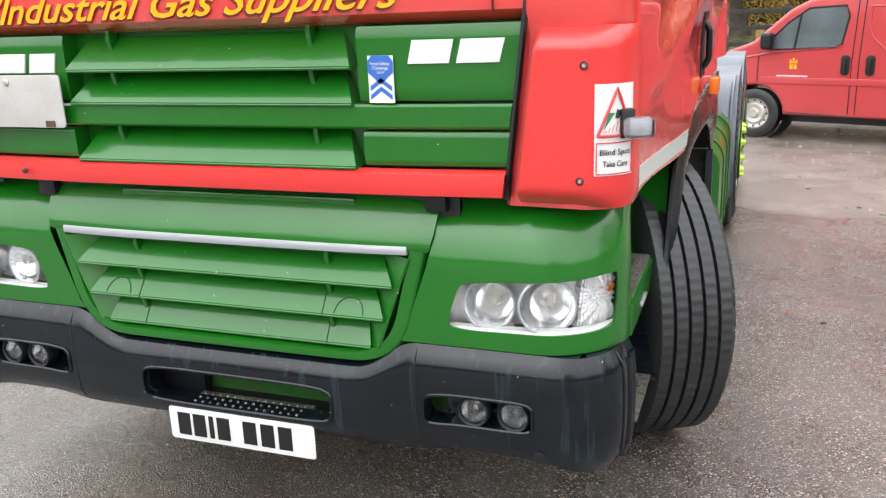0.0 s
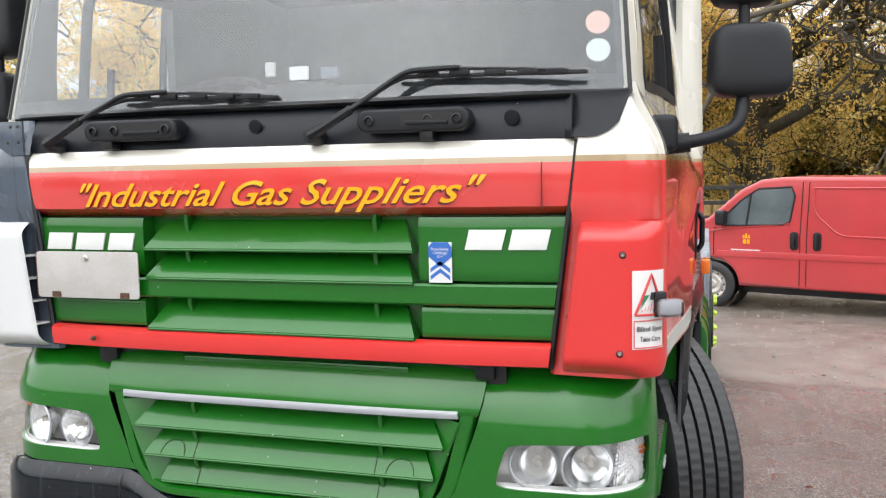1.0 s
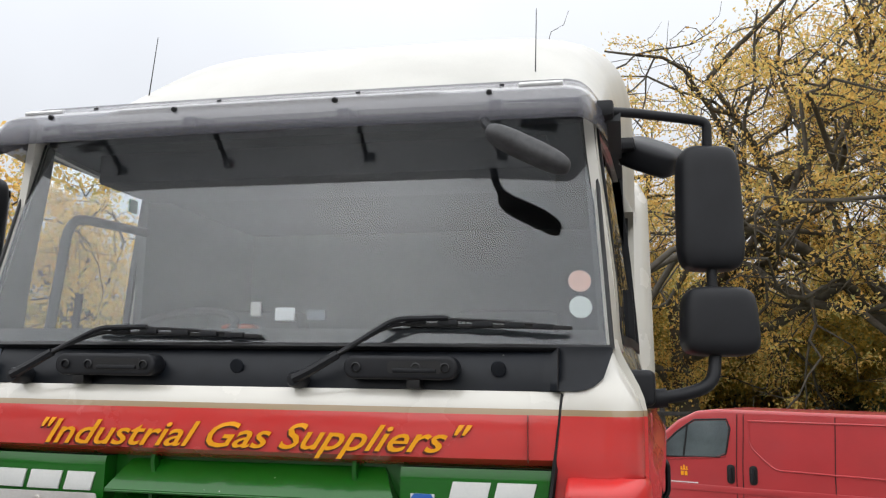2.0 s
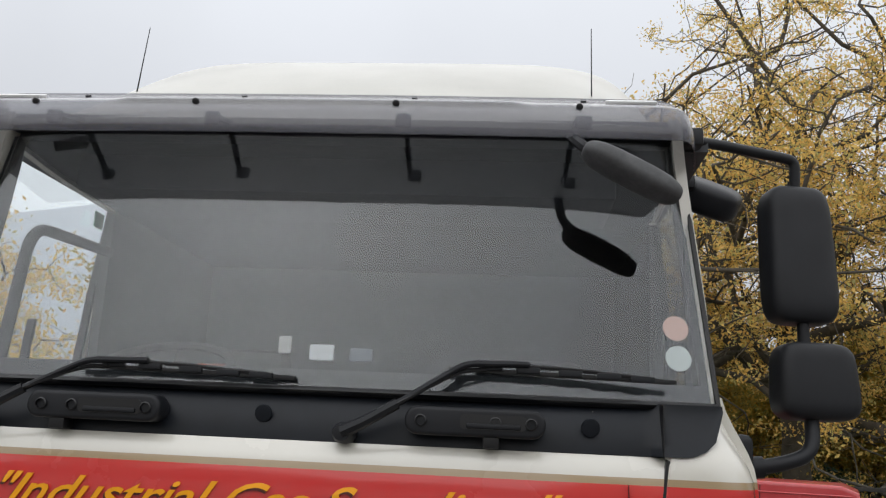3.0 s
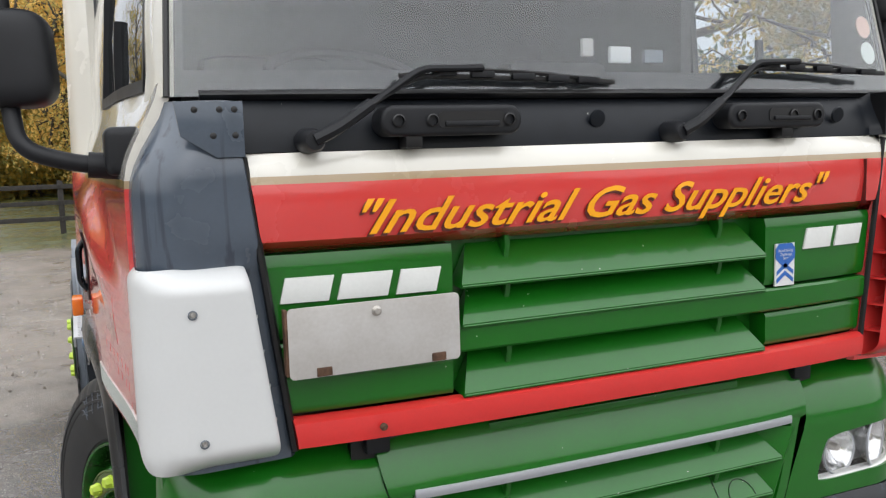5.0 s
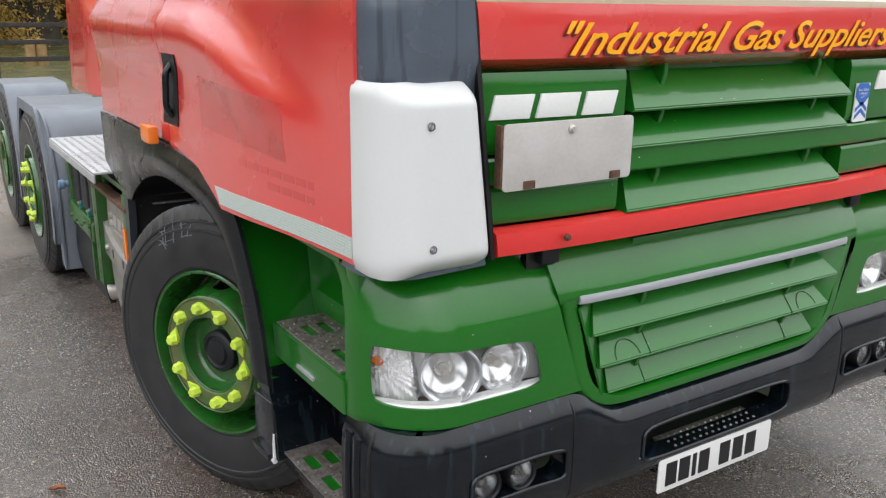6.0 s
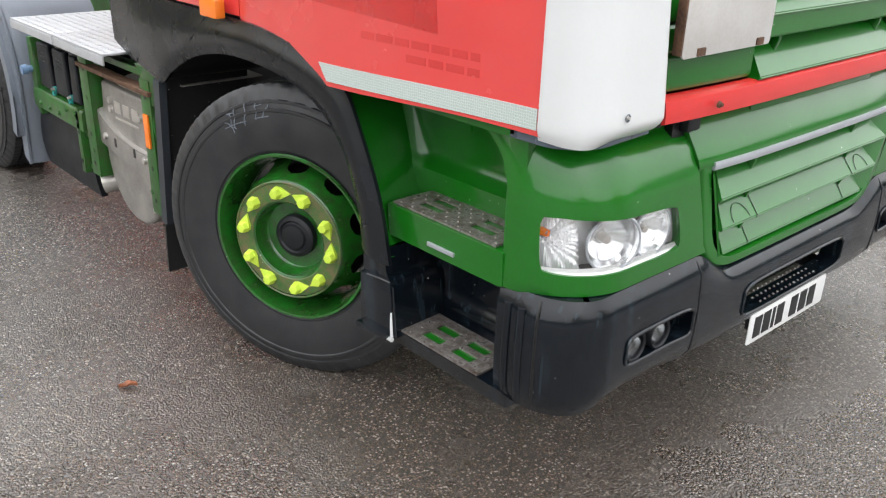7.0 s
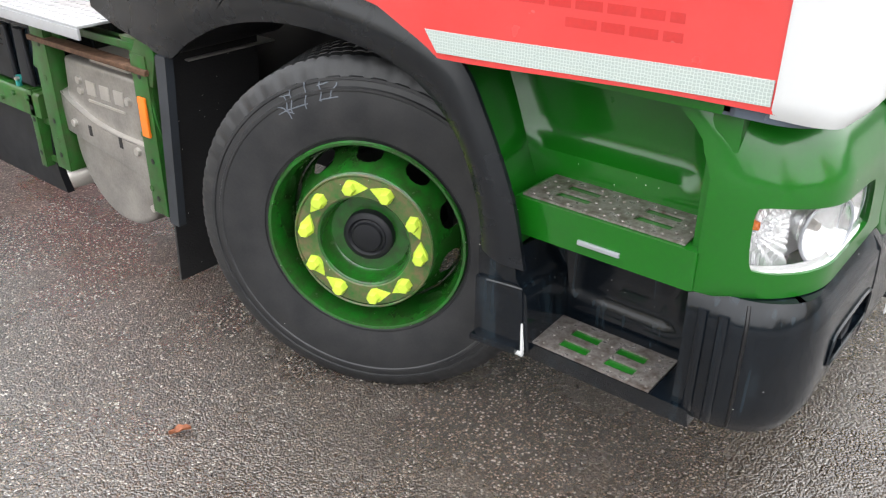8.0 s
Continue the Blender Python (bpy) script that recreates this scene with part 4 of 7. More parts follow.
def build_lamp_unit(s):
    # green corner housing, with the opening for the headlamp
    def plan(t, z):
        xin = lower_half(max(z, 0.70)) + 0.008
        return corner_xy(s, t, xin, 0.018, 1.150, 0.245, 0.22)
    def surf(t, z):
        p = plan(t, z)
        tip = 0.030 * ease(0.95, 1.03, z) + 0.085 * ease(1.025, 1.10, z)
        return Vector((p.x * (1 - 0.012 * ease(0.9, 1.1, z)), p.y + tip, z))
    t0, t1, z0, z1 = 0.16, 0.85, 0.754, 0.890
    zs = [0.692, 0.705, 0.73, z0, 0.775, 0.80, 0.835, 0.87, z1, 0.93, 0.965, 1.0, 1.03, 1.05, 1.07, 1.085, 1.095, 1.10]
    ts = sorted({round(0.02 * i, 4) for i in range(51)} | {t0, t1})
    bm = bmesh.new()
    g = {}
    for i, t in enumerate(ts):
        for j, z in enumerate(zs):
            zz = z
            # the lamp's upper edge rises outwards and its lower edge too
            if z0 <= z <= z1:
                zz = z + 0.03 * (t - t0) / (t1 - t0) * (z - 0.70) / 0.2
            elif z > z1 and z < 1.03:
                zz = z + 0.02 * (t - t0) / (t1 - t0) * (1.03 - z) / 0.1
            tt = t
            if t0 <= t <= t1 and z0 <= z <= z1:
                qa, qb = 2 * (t - t0) / (t1 - t0) - 1, 2 * (z - z0) / (z1 - z0) - 1
                f = (abs(qa) ** 9 + abs(qb) ** 5) ** (-0.16) if max(abs(qa), abs(qb)) > 0.99 else 1
                f = min(1, f)
                tt = (t0 + t1) / 2 + (t1 - t0) / 2 * qa * (1 - (1 - f) * 0.35)
                zz += (z1 - z0) / 2 * qb * (f - 1)
            p = surf(tt, zz)
            p.z += 0.016 * ease(0.68, 0.74, abs(p.x)) * ease(1.03, 1.09, z)
            if j < 2:
                p.y += 0.02 * (1 - j)
            g[i, j] = bm.verts.new(p)
    for i in range(len(ts) - 1):
        for j in range(len(zs) - 1):
            if ts[i] >= t0 and ts[i + 1] <= t1 and zs[j] >= z0 and zs[j + 1] <= z1:
                continue
            bm.faces.new((g[i, j], g[i + 1, j], g[i + 1, j + 1], g[i, j + 1]))
    # turn the opening's rim inwards
    rim = [e for e in bm.edges if e.is_boundary and all(z0 - 0.01 <= v.co.z <= z1 + 0.05 for v in e.verts) and all(abs(v.co.x) > 0.66 and abs(v.co.x) < 1.25 for v in e.verts)]
    rim = [e for e in rim if not (e.verts[0] in [g[0, j] for j in range(len(zs))] or e.verts[0] in [g[len(ts) - 1, j] for j in range(len(zs))])]
    ex = bmesh.ops.extrude_edge_only(bm, edges=rim)
    for v in [v for v in ex["geom"] if isinstance(v, bmesh.types.BMVert)]:
        v.co += Vector((-s * 0.02, 0.04, 0))
    # top shelf
    top = [e for e in bm.edges if e.is_boundary and all(v.co.z > 1.097 for v in e.verts)]
    ex = bmesh.ops.extrude_edge_only(bm, edges=top)
    for v in [v for v in ex["geom"] if isinstance(v, bmesh.types.BMVert)]:
        v.co += Vector((-s * 0.05, 0.10, 0.008))
    end = [e for e in bm.edges if e.is_boundary and all(v.co.y > 0.235 and abs(v.co.x) > 1.09 for v in e.verts)]
    ex = bmesh.ops.extrude_edge_only(bm, edges=end)
    for v in [v for v in ex["geom"] if isinstance(v, bmesh.types.BMVert)]:
        v.co += Vector((-s * 0.14, 0.01, 0))
    unit = part("lamp_housing", bm, M_green, truck, "glossy green headlamp corner panel")
    # headlamp: tray, bowls, clear lens
    lamp = tagged(new("headlamp"), "clear twin-bowl headlamp")
    lamp.parent = unit
    def lens(u, v):
        t = t0 + (t1 - t0) * u
        z = z0 + (z1 - z0) * v
        zz = z + 0.03 * u * (z - 0.70) / 0.2
        p = surf(t, zz)
        return Vector((p.x - s * 0.006, p.y + 0.012, zz))
    part("lens", sheet(lens, 24, 8, 0.004), M_lens, lamp).visible_shadow = False
    def tray(u, v):
        p = lens(u, v)
        deep = 0.055 * math.sin(math.pi * min(1, max(0, u * 0.9 + 0.05))) ** 0.5 * (1 - 0.7 * ease(0.70, 0.78, u)) + 0.012
        # flutes at the indicator's end
        # fanning out from the bulb, with fine ribs across them
        fan = math.atan2(v - 0.55, (0.96 - u) * 1.6)
        flute = (0.0035 * math.sin(fan * 26) + 0.0020 * math.sin(u * 320)) * ease(0.70, 0.74, u)
        return Vector((p.x - s * (0.02 - 0.004 * u) - s * flute * ease(0.80, 0.95, u), p.y + deep + flute, p.z))
    part("reflector_tray", sheet(tray, 150, 40, 0.004), M_flute, lamp)
    for u, r, inner_r in ((0.225, 0.070, 0.052), (0.560, 0.076, 0.056)):
        p = lens(u, 0.50)
        turn = pose(p.x - s * 0.004, p.y + 0.010, p.z, 0, 0, s * (6 if u < 0.4 else 24))
        bowl = lathe([(0.000, r), (0.004, r * 0.97), (0.018, r * 0.86), (0.034, r * 0.70), (0.048, r * 0.50), (0.056, r * 0.30)], 48, "y")
        for v in bowl.verts:
            # upright facets pressed into the bowl
            a = math.floor((v.co.x / r + 1) * 5)
            v.co.y += 0.004 * (a % 2) * (1 if math.hypot(v.co.x, v.co.z) < r * 0.95 else 0)
        part("bowl", moved(bowl, turn), M_reflector, lamp, "", 12)
        cup = lathe([(0.050, inner_r * 0.75), (0.020, inner_r), (0.016, inner_r * 0.97), (0.034, inner_r * 0.7), (0.046, inner_r * 0.4), (0.048, 0.012), (0.024, 0.011), (0.018, 0.008), (0.016, 0)], 40, "y")
        part("inner_bowl", moved(moved(cup, pose(s * 0.012, 0, 0.004)), turn), M_reflector, lamp, "", 20)
        ring = [(r * math.cos(a), 0, r * math.sin(a)) for a in [2 * math.pi * k / 40 for k in range(41)]]
        part("bowl_ring", moved(tube(ring, 0.0035, 6, cap=False), turn), M_silver, lamp)
        part("bulb_shield", moved(moved(lathe([(0.012, 0.0), (0.014, 0.010), (0.030, 0.013), (0.046, 0.013)], 16, "y"), pose(s * 0.012, 0, 0.004)), turn), M_steel, lamp)
    p = lens(0.93, 0.66)
    part("indicator_bulb", moved(lathe([(0, 0.012), (0.02, 0.014), (0.03, 0)], 12, "y"), pose(p.x - s * 0.004, p.y + 0.012, p.z) @ Matrix.Diagonal((0.8, 1, 0.8, 1))), M_amber, lamp, "orange indicator bulb")
    def lower_trim(u, v):
        p = lens(u, 0)
        return Vector((p.x, p.y - 0.006 + 0.02 * v, p.z - 0.004 + 0.012 * v))
    part("lower_trim", sheet(lower_trim, 20, 1, 0.004, (0, 0, 1)), M_plate, lamp)


build_lamp_unit(1)
build_lamp_unit(-1)


def build_bumper():
    def plan(t):
        # t from -1 (driver's end) to 1
        s = 1 if t >= 0 else -1
        return corner_xy(s, abs(t), 0.0, 0.0, 1.158, 0.252, 0.17)
    ts = [i / 60 for i in range(-60, 61)]
    # heights of the rows; the middle dips under the grille, the slot is left open
    def top(x):
        return 0.702 - 0.085 * (1 - ease(0.40, 0.60, abs(x)))
    def bottom(x):
        return 0.385 + 0.020 * ease(0.55, 0.75, abs(x)) - 0.032 * ease(0.90, 1.14, abs(x)) - 0.01
    vs = [0, 0.05, 0.12, 0.22, 0.29, 0.36, 0.44, 0.51, 0.58, 0.64, 0.70, 0.78, 0.86, 0.95, 1.0]
    def surf(t, v):
        q = plan(t)
        zb, zt = bottom(q.x), top(q.x)
        inn = 0.020 * (1 - ease(0.0, 0.12, v)) + 0.024 * ease(0.88, 1.0, v) - 0.010 * math.sin(math.pi * v)
        corner = ease(0.96, 1.14, abs(q.x))
        return Vector((q.x * (1 - corner * inn * 0.8), q.y + inn * (1 - 0.6 * corner) - 0.005, zb + (zt - zb) * v))
    def near(t, v, c0, half, v0, v1):
        """Pulls the corners of an opening's edge round."""
        qa, qb = (t - c0) / half, (v - (v0 + v1) / 2) / ((v1 - v0) / 2)
        m = max(abs(qa), abs(qb))
        if m > 1.001 or m < 0.999:
            return t, v
        f = (abs(qa) ** 6 + abs(qb) ** 6) ** (-1 / 6)
        return c0 + half * qa * (1 - (1 - f) * 0.8), (v0 + v1) / 2 + (v1 - v0) / 2 * qb * f
    bm = bmesh.new()
    g = {}
    n = len(ts)
    slots = ((60, 15, 0.22, 0.70), (95, 7, 0.29, 0.58), (25, 7, 0.29, 0.58))
    for i, t in enumerate(ts):
        for j, v in enumerate(vs):
            tt, vv = t, v
            for ci, hi, v0, v1 in slots:
                tt, vv = near(tt, vv, ts[ci], hi / 60, v0, v1) if abs(i - ci) <= hi else (tt, vv)
            g[i, j] = bm.verts.new(surf(tt, vv))
    rims = []
    for i in range(n - 1):
        for j in range(len(vs) - 1):
            if any(ci - hi <= i < ci + hi and v0 - 0.001 < vs[j] and vs[j + 1] < v1 + 0.001 for ci, hi, v0, v1 in slots):
                continue
            bm.faces.new((g[i, j], g[i + 1, j], g[i + 1, j + 1], g[i, j + 1]))
    bmesh.ops.delete(bm, geom=[v for v in bm.verts if not v.link_faces], context="VERTS")
    inner = [e for e in bm.edges if e.is_boundary and all(abs(v.co.x) < 1.05 and 0.405 < v.co.z < 0.60 and v.co.y < 0.06 for v in e.verts)]
    ex = bmesh.ops.extrude_edge_only(bm, edges=inner)
    for v in [v for v in ex["geom"] if isinstance(v, bmesh.types.BMVert)]:
        v.co.y += 0.07
    outer = [e for e in bm.edges if e.is_boundary and e.is_valid and all(v.co.z < 0.42 or v.co.z > 0.60 or v.co.y > 0.2 for v in e.verts)]
    ex = bmesh.ops.extrude_edge_only(bm, edges=outer)
    for v in [v for v in ex["geom"] if isinstance(v, bmesh.types.BMVert)]:
        v.co += Vector((-0.06 * (1 if v.co.x > 1.06 else -1 if v.co.x < -1.06 else 0), 0.06 if v.co.y < 0.2 else 0.0, 0))
    bump = part("bumper", bm, M_black, truck, "dark blue-black plastic bumper speckled with drops", 50)
    for ci, hi, v0, v1 in slots:
        edge = [near(ts[ci] + hi / 60 * a, (v0 + v1) / 2 + (v1 - v0) / 2 * q, ts[ci], hi / 60, v0, v1) for a, q in
                [(k / 8, -1) for k in range(-8, 9)] + [(1, k / 4) for k in range(-3, 5)] + [(-k / 8, 1) for k in range(-7, 9)] + [(-1, -k / 4) for k in range(-3, 4)]]
        loop = [surf(t, v) + Vector((0, -0.002, 0)) for t, v in edge]
        part("slot_lip", tube(loop + loop[:1], 0.005, 6, cap=False), M_black, bump)
    for s in (1, -1):
        # vertical joint and groove near the wrap-round end
        for t, w in ((0.90, 0.0045), (0.45, 0.0025)):
            part("bumper_joint", tube([surf(s * t, v) for v in [0.03 + 0.94 * k / 10 for k in range(11)]], w, 6), M_ink, bump)
        for t in (0.935, 0.970):
            part("bumper_rib", tube([surf(s * t, v) + Vector((-s * 0.003, 0.002, 0)) for v in [0.05 + 0.84 * k / 10 for k in range(11)]], 0.013, 12), M_black, bump)
        fogs = part("fog_lamp_pocket", prism([(s * x, 0.05, z) for x, z in rounded(0.675, 0.99, 0.478, 0.580, 0.04)], (0, 0.012, 0)), M_black, bump)
        for x in (0.766, 0.880):
            fl = part("fog_lamp", moved(lathe([(0.03, 0.046), (-0.012, 0.046), (-0.016, 0.043), (-0.012, 0.038), (0.0, 0.037)], 24, "y"), pose(s * x, 0.008, 0.526)), M_matt, fogs, "small round fog lamp")
            part("reflector", moved(lathe([(-0.004, 0.037), (0.02, 0.026), (0.032, 0.010), (0.02, 0.008), (0.018, 0)], 24, "y"), pose(s * x, 0.008, 0.526)), M_dimlamp, fogs)
            part("lens", moved(lathe([(-0.008, 0.0), (-0.008, 0.022), (-0.004, 0.037), (-0.001, 0.037)], 24, "y"), pose(s * x, 0.008, 0.526)), M_lens, fogs)
    bolt(0.955, -0.006, 0.418, 0.016, M_matt, bump)
    # crossbeam and tread in the slot
    part("crossbeam", box(-0.62, 0.62, 0.15, 0.19, 0.36, 0.60), M_greendirt, bump)
    # no real part: a dark block added for the shade at the slot's driver's end
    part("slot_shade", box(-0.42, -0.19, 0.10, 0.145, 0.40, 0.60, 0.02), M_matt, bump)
    part("slot_tray", box(-0.40, 0.40, 0.03, 0.20, 0.398, 0.412, 0.004), M_matt, bump)
    part("crossbeam_fringe", box(-0.02, 0.36, 0.138, 0.148, 0.540, 0.58, 0.003), M_ink, bump)
    tr = part("front_step", box(-0.185, 0.225, -0.004, 0.085, 0.416, 0.428, 0.003), M_tread, bump, "perforated grey front step")
    for i in range(14):
        for k in range(3):
            part("stud", moved(lathe([(0, 0.005), (0.004, 0.003), (0.004, 0)], 6, "z"), pose(-0.165 + 0.028 * i, 0.010 + 0.028 * k, 0.428)), M_tread, tr)
    part("blue_cap", moved(lathe([(0, 0.012), (-0.02, 0.012), (-0.022, 0)], 12, "y"), pose(-0.13, 0.140, 0.50)), M_blue, bump)
    # number plate, its characters as plain bars
    plate = part("number_plate", prism([(x, -0.012, z) for x, z in rounded(-0.254, 0.266, 0.300, 0.411, 0.010)], (0, 0.004, 0), 0.001), M_plate, truck, "white front number plate with plain dark bars")
    for x, w in ((-0.205, 0.045), (-0.148, 0.045), (-0.104, 0.016), (-0.060, 0.045), (0.035, 0.046), (0.098, 0.046), (0.160, 0.046)):
        part("character_bar", box(x + 0.006 - w / 2, x + 0.006 + w / 2, -0.0145, -0.012, 0.318, 0.394), M_ink, plate, "", 0)
    part("plate_bracket", box(-0.2, 0.2, -0.008, 0.03, 0.33, 0.42), M_matt, plate)


build_bumper()


def build_corner_panels():
    for s in (1, -1):
        m = M_red if s > 0 else M_white
        def inner(z):
            return 0.888 + 0.055 * (z - 1.11) / 0.43
        # wind deflector standing off the corner
        def fn(u, v):
            z = 1.112 + 0.432 * v
            # the ends of the standing edge sweep in to the panel behind
            sweep = max(0, (0.13 - v) / 0.13, (v - 0.88) / 0.12) ** 2.2
            p = corner_xy(s, u, inner(z) + 0.010, -0.020, 1.180, 0.135, 0.11)
            roll = 0.006 * (max(0, 0.05 - u) / 0.05) ** 2
            flare = 0.058 * sweep * (1 - 0.9 * ease(0.35, 0.75, u))
            k = 1 - (0.010 * (max(0, 0.1 - v) / 0.1) ** 2 + 0.012 * (max(0, v - 0.93) / 0.07) ** 2) * ease(0.4, 1, u)
            return Vector((p.x * k, p.y + roll + flare, z))
        name = "wind_deflector"
        d = part(name, sheet(fn, 34, 56, 0.006, (-s * 0.5, 0.9, 0)), m, truck, ("red" if s > 0 else "white replacement") + " plastic corner wind deflector")
        for z in (1.190, 1.268, 1.346, 1.424):
            # vane across the air gap
            x = inner(z)
            part("vane", prism([(s * (x + 0.016), -0.014, z), (s * (x + 0.12), -0.016, z), (s * (x + 0.12), 0.052, z), (s * (x - 0.006), 0.052, z), (s * (x + 0.004), 0.022, z)], (0, 0, 0.006)), m, d)
        for z in (1.183, 1.455):
            part("screw_cup", moved(lathe([(-0.001, 0.010), (-0.002, 0.008), (0.006, 0.006), (0.006, 0)], 16, "y"), pose(s * (1.060 + 0.008 * (z > 1.3)), -0.0215, z)), M_matt if s > 0 else M_fender, d)
            bolt(s * (1.060 + 0.008 * (z > 1.3)), -0.018, z, 0.005, M_steel, d)
        # panel behind it, up to the windscreen corner
        mb = M_livery if s > 0 else M_grey
        def back(u, v):
            z = 1.10 + 0.79 * v
            xin = 0.868 + (0.947 - 0.868) * (z - 1.115) / 0.685
            out = 1.165 - 0.068 * ease(1.70, 1.90, z)
            p = corner_xy(s, u, xin, 0.018, out, 0.235, 0.12)
            return Vector((p.x, p.y + 0.055 * ease(1.75, 1.9, z) + 0.030 * (1 - ease(1.50, 1.60, z)) * (1 - u), z))
        cp = part("corner_panel", sheet(back, 24, 24, 0.02, (-s * 0.6, 0.8, 0)), mb, truck, ("red and cream" if s > 0 else "slate grey rain-streaked") + " corner panel")
        if s > 0:
            # repeater lamp and warning sign
            rep = part("repeater_lamp", moved(box(-0.035, 0.035, -0.03, 0.02, -0.024, 0.024, 0.012, 3), pose(1.188, 0.015, 1.310, 0, 0, 30)), M_lens, truck, "clear side repeater lamp")
            part("repeater_base", moved(box(-0.018, 0.018, -0.012, 0.02, -0.035, 0.035, 0.006), pose(1.162, 0.022, 1.318, 0, 0, 30)), M_ink, rep)
            part("repeater_bowl", moved(box(-0.026, 0.026, -0.012, 0.015, -0.017, 0.017, 0.008), pose(1.190, 0.020, 1.310, 0, 0, 30)), M_silver, rep)
            def on(x0, x1, z0, z1, lift):
                def f(u, v):
                    z = z0 + (z1 - z0) * v
                    # x runs along the bent panel
                    k = max(0.0, (x0 + (x1 - x0) * u - 1.07) / 0.11)
                    x = 1.07 + (0.11 + lift) * math.sin(k) if k else x0 + (x1 - x0) * u
                    return Vector((x, 0.09 - (0.11 + lift) * math.cos(k), z))
                return f
            sign = part("warning_sign", sheet(on(1.093, 1.196, 1.281, 1.412, 0.002), 8, 4, 0.002), M_plate, d, "white blind spot warning sign")
            part("sign_panel", sheet(on(1.093, 1.196, 1.196, 1.2805, 0.002), 8, 4, 0.002), M_plate, d)
            f = on(0, 1, 0, 1, 0.0045)
            def on_pt(x, z):
                return f(x, z)
            tri = [(1.100, 1.291), (1.189, 1.291), (1.146, 1.402), (1.100, 1.291)]
            fine = []
            for a, b2 in zip(tri, tri[1:]):
                fine += [on_pt(a[0] + (b2[0] - a[0]) * k / 6, a[1] + (b2[1] - a[1]) * k / 6) for k in range(6)]
            part("red_triangle", tube(fine + fine[:1], 0.0035, 6, cap=False), M_signred, d)
            part("green_patch", prism([on_pt(x, z) for x, z in ((1.114, 1.305), (1.140, 1.345), (1.126, 1.345))], (0, 0.002, 0)), M_signgreen, d, "", 0)
            fr = []
            for a, b2 in zip(((1.098, 1.201), (1.191, 1.201), (1.191, 1.275), (1.098, 1.275)), ((1.191, 1.201), (1.191, 1.275), (1.098, 1.275), (1.098, 1.201))):
                fr += [on_pt(a[0] + (b2[0] - a[0]) * k / 5, a[1] + (b2[1] - a[1]) * k / 5) for k in range(5)]
            part("red_frame", tube(fr + fr[:1], 0.0016, 5, cap=False), M_signred, d)
            for tx, z, w in (("Blind Spot", 1.252, 0.078), ("Take Care", 1.224, 0.064)):
                wbm = lettering(tx, 0.020, 0, w, 0.0004, 0.0003)
                for v in wbm.verts:
                    q = on_pt(1.145 + v.co.x, z + v.co.z)
                    v.co = q + Vector((0, -0.0005, 0))
                part("sign_words", wbm, M_ink, d, "", 0)
            for k in range(5):
                a, b2 = on_pt(1.116 + 0.009 * k, 1.300), on_pt(1.121 + 0.009 * k, 1.304 + 0.007 * k)
                part("hatching", tube([a, b2], 0.0010, 4), M_signred, d)
            part("lorry_mark", tube([on_pt(1.146, 1.332), on_pt(1.150, 1.352)], 0.005, 6), M_ink, d)
        else:
            # bracket plate at the windscreen corner, where the black cover is missing
            part("bracket_plate", moved(prism([(x, 0, z) for x, z in ((-0.06, 0.040), (0.078, 0.040), (0.078, -0.075), (0.02, -0.075), (-0.05, -0.03))], (0, 0.01, 0), 0.002), pose(-1.015, 0.015, 1.845)), M_grey, truck, "slate grey bracket plate")
            for x, z in ((-1.035, 1.868), (-0.985, 1.868), (-0.955, 1.868), (-0.955, 1.815), (-1.0, 1.815)):
                part("screw_hole", moved(lathe([(0, 0.007), (-0.001, 0.005), (-0.001, 0)], 10, "y"), pose(x, 0.015, z)), M_ink, truck)


build_corner_panels()


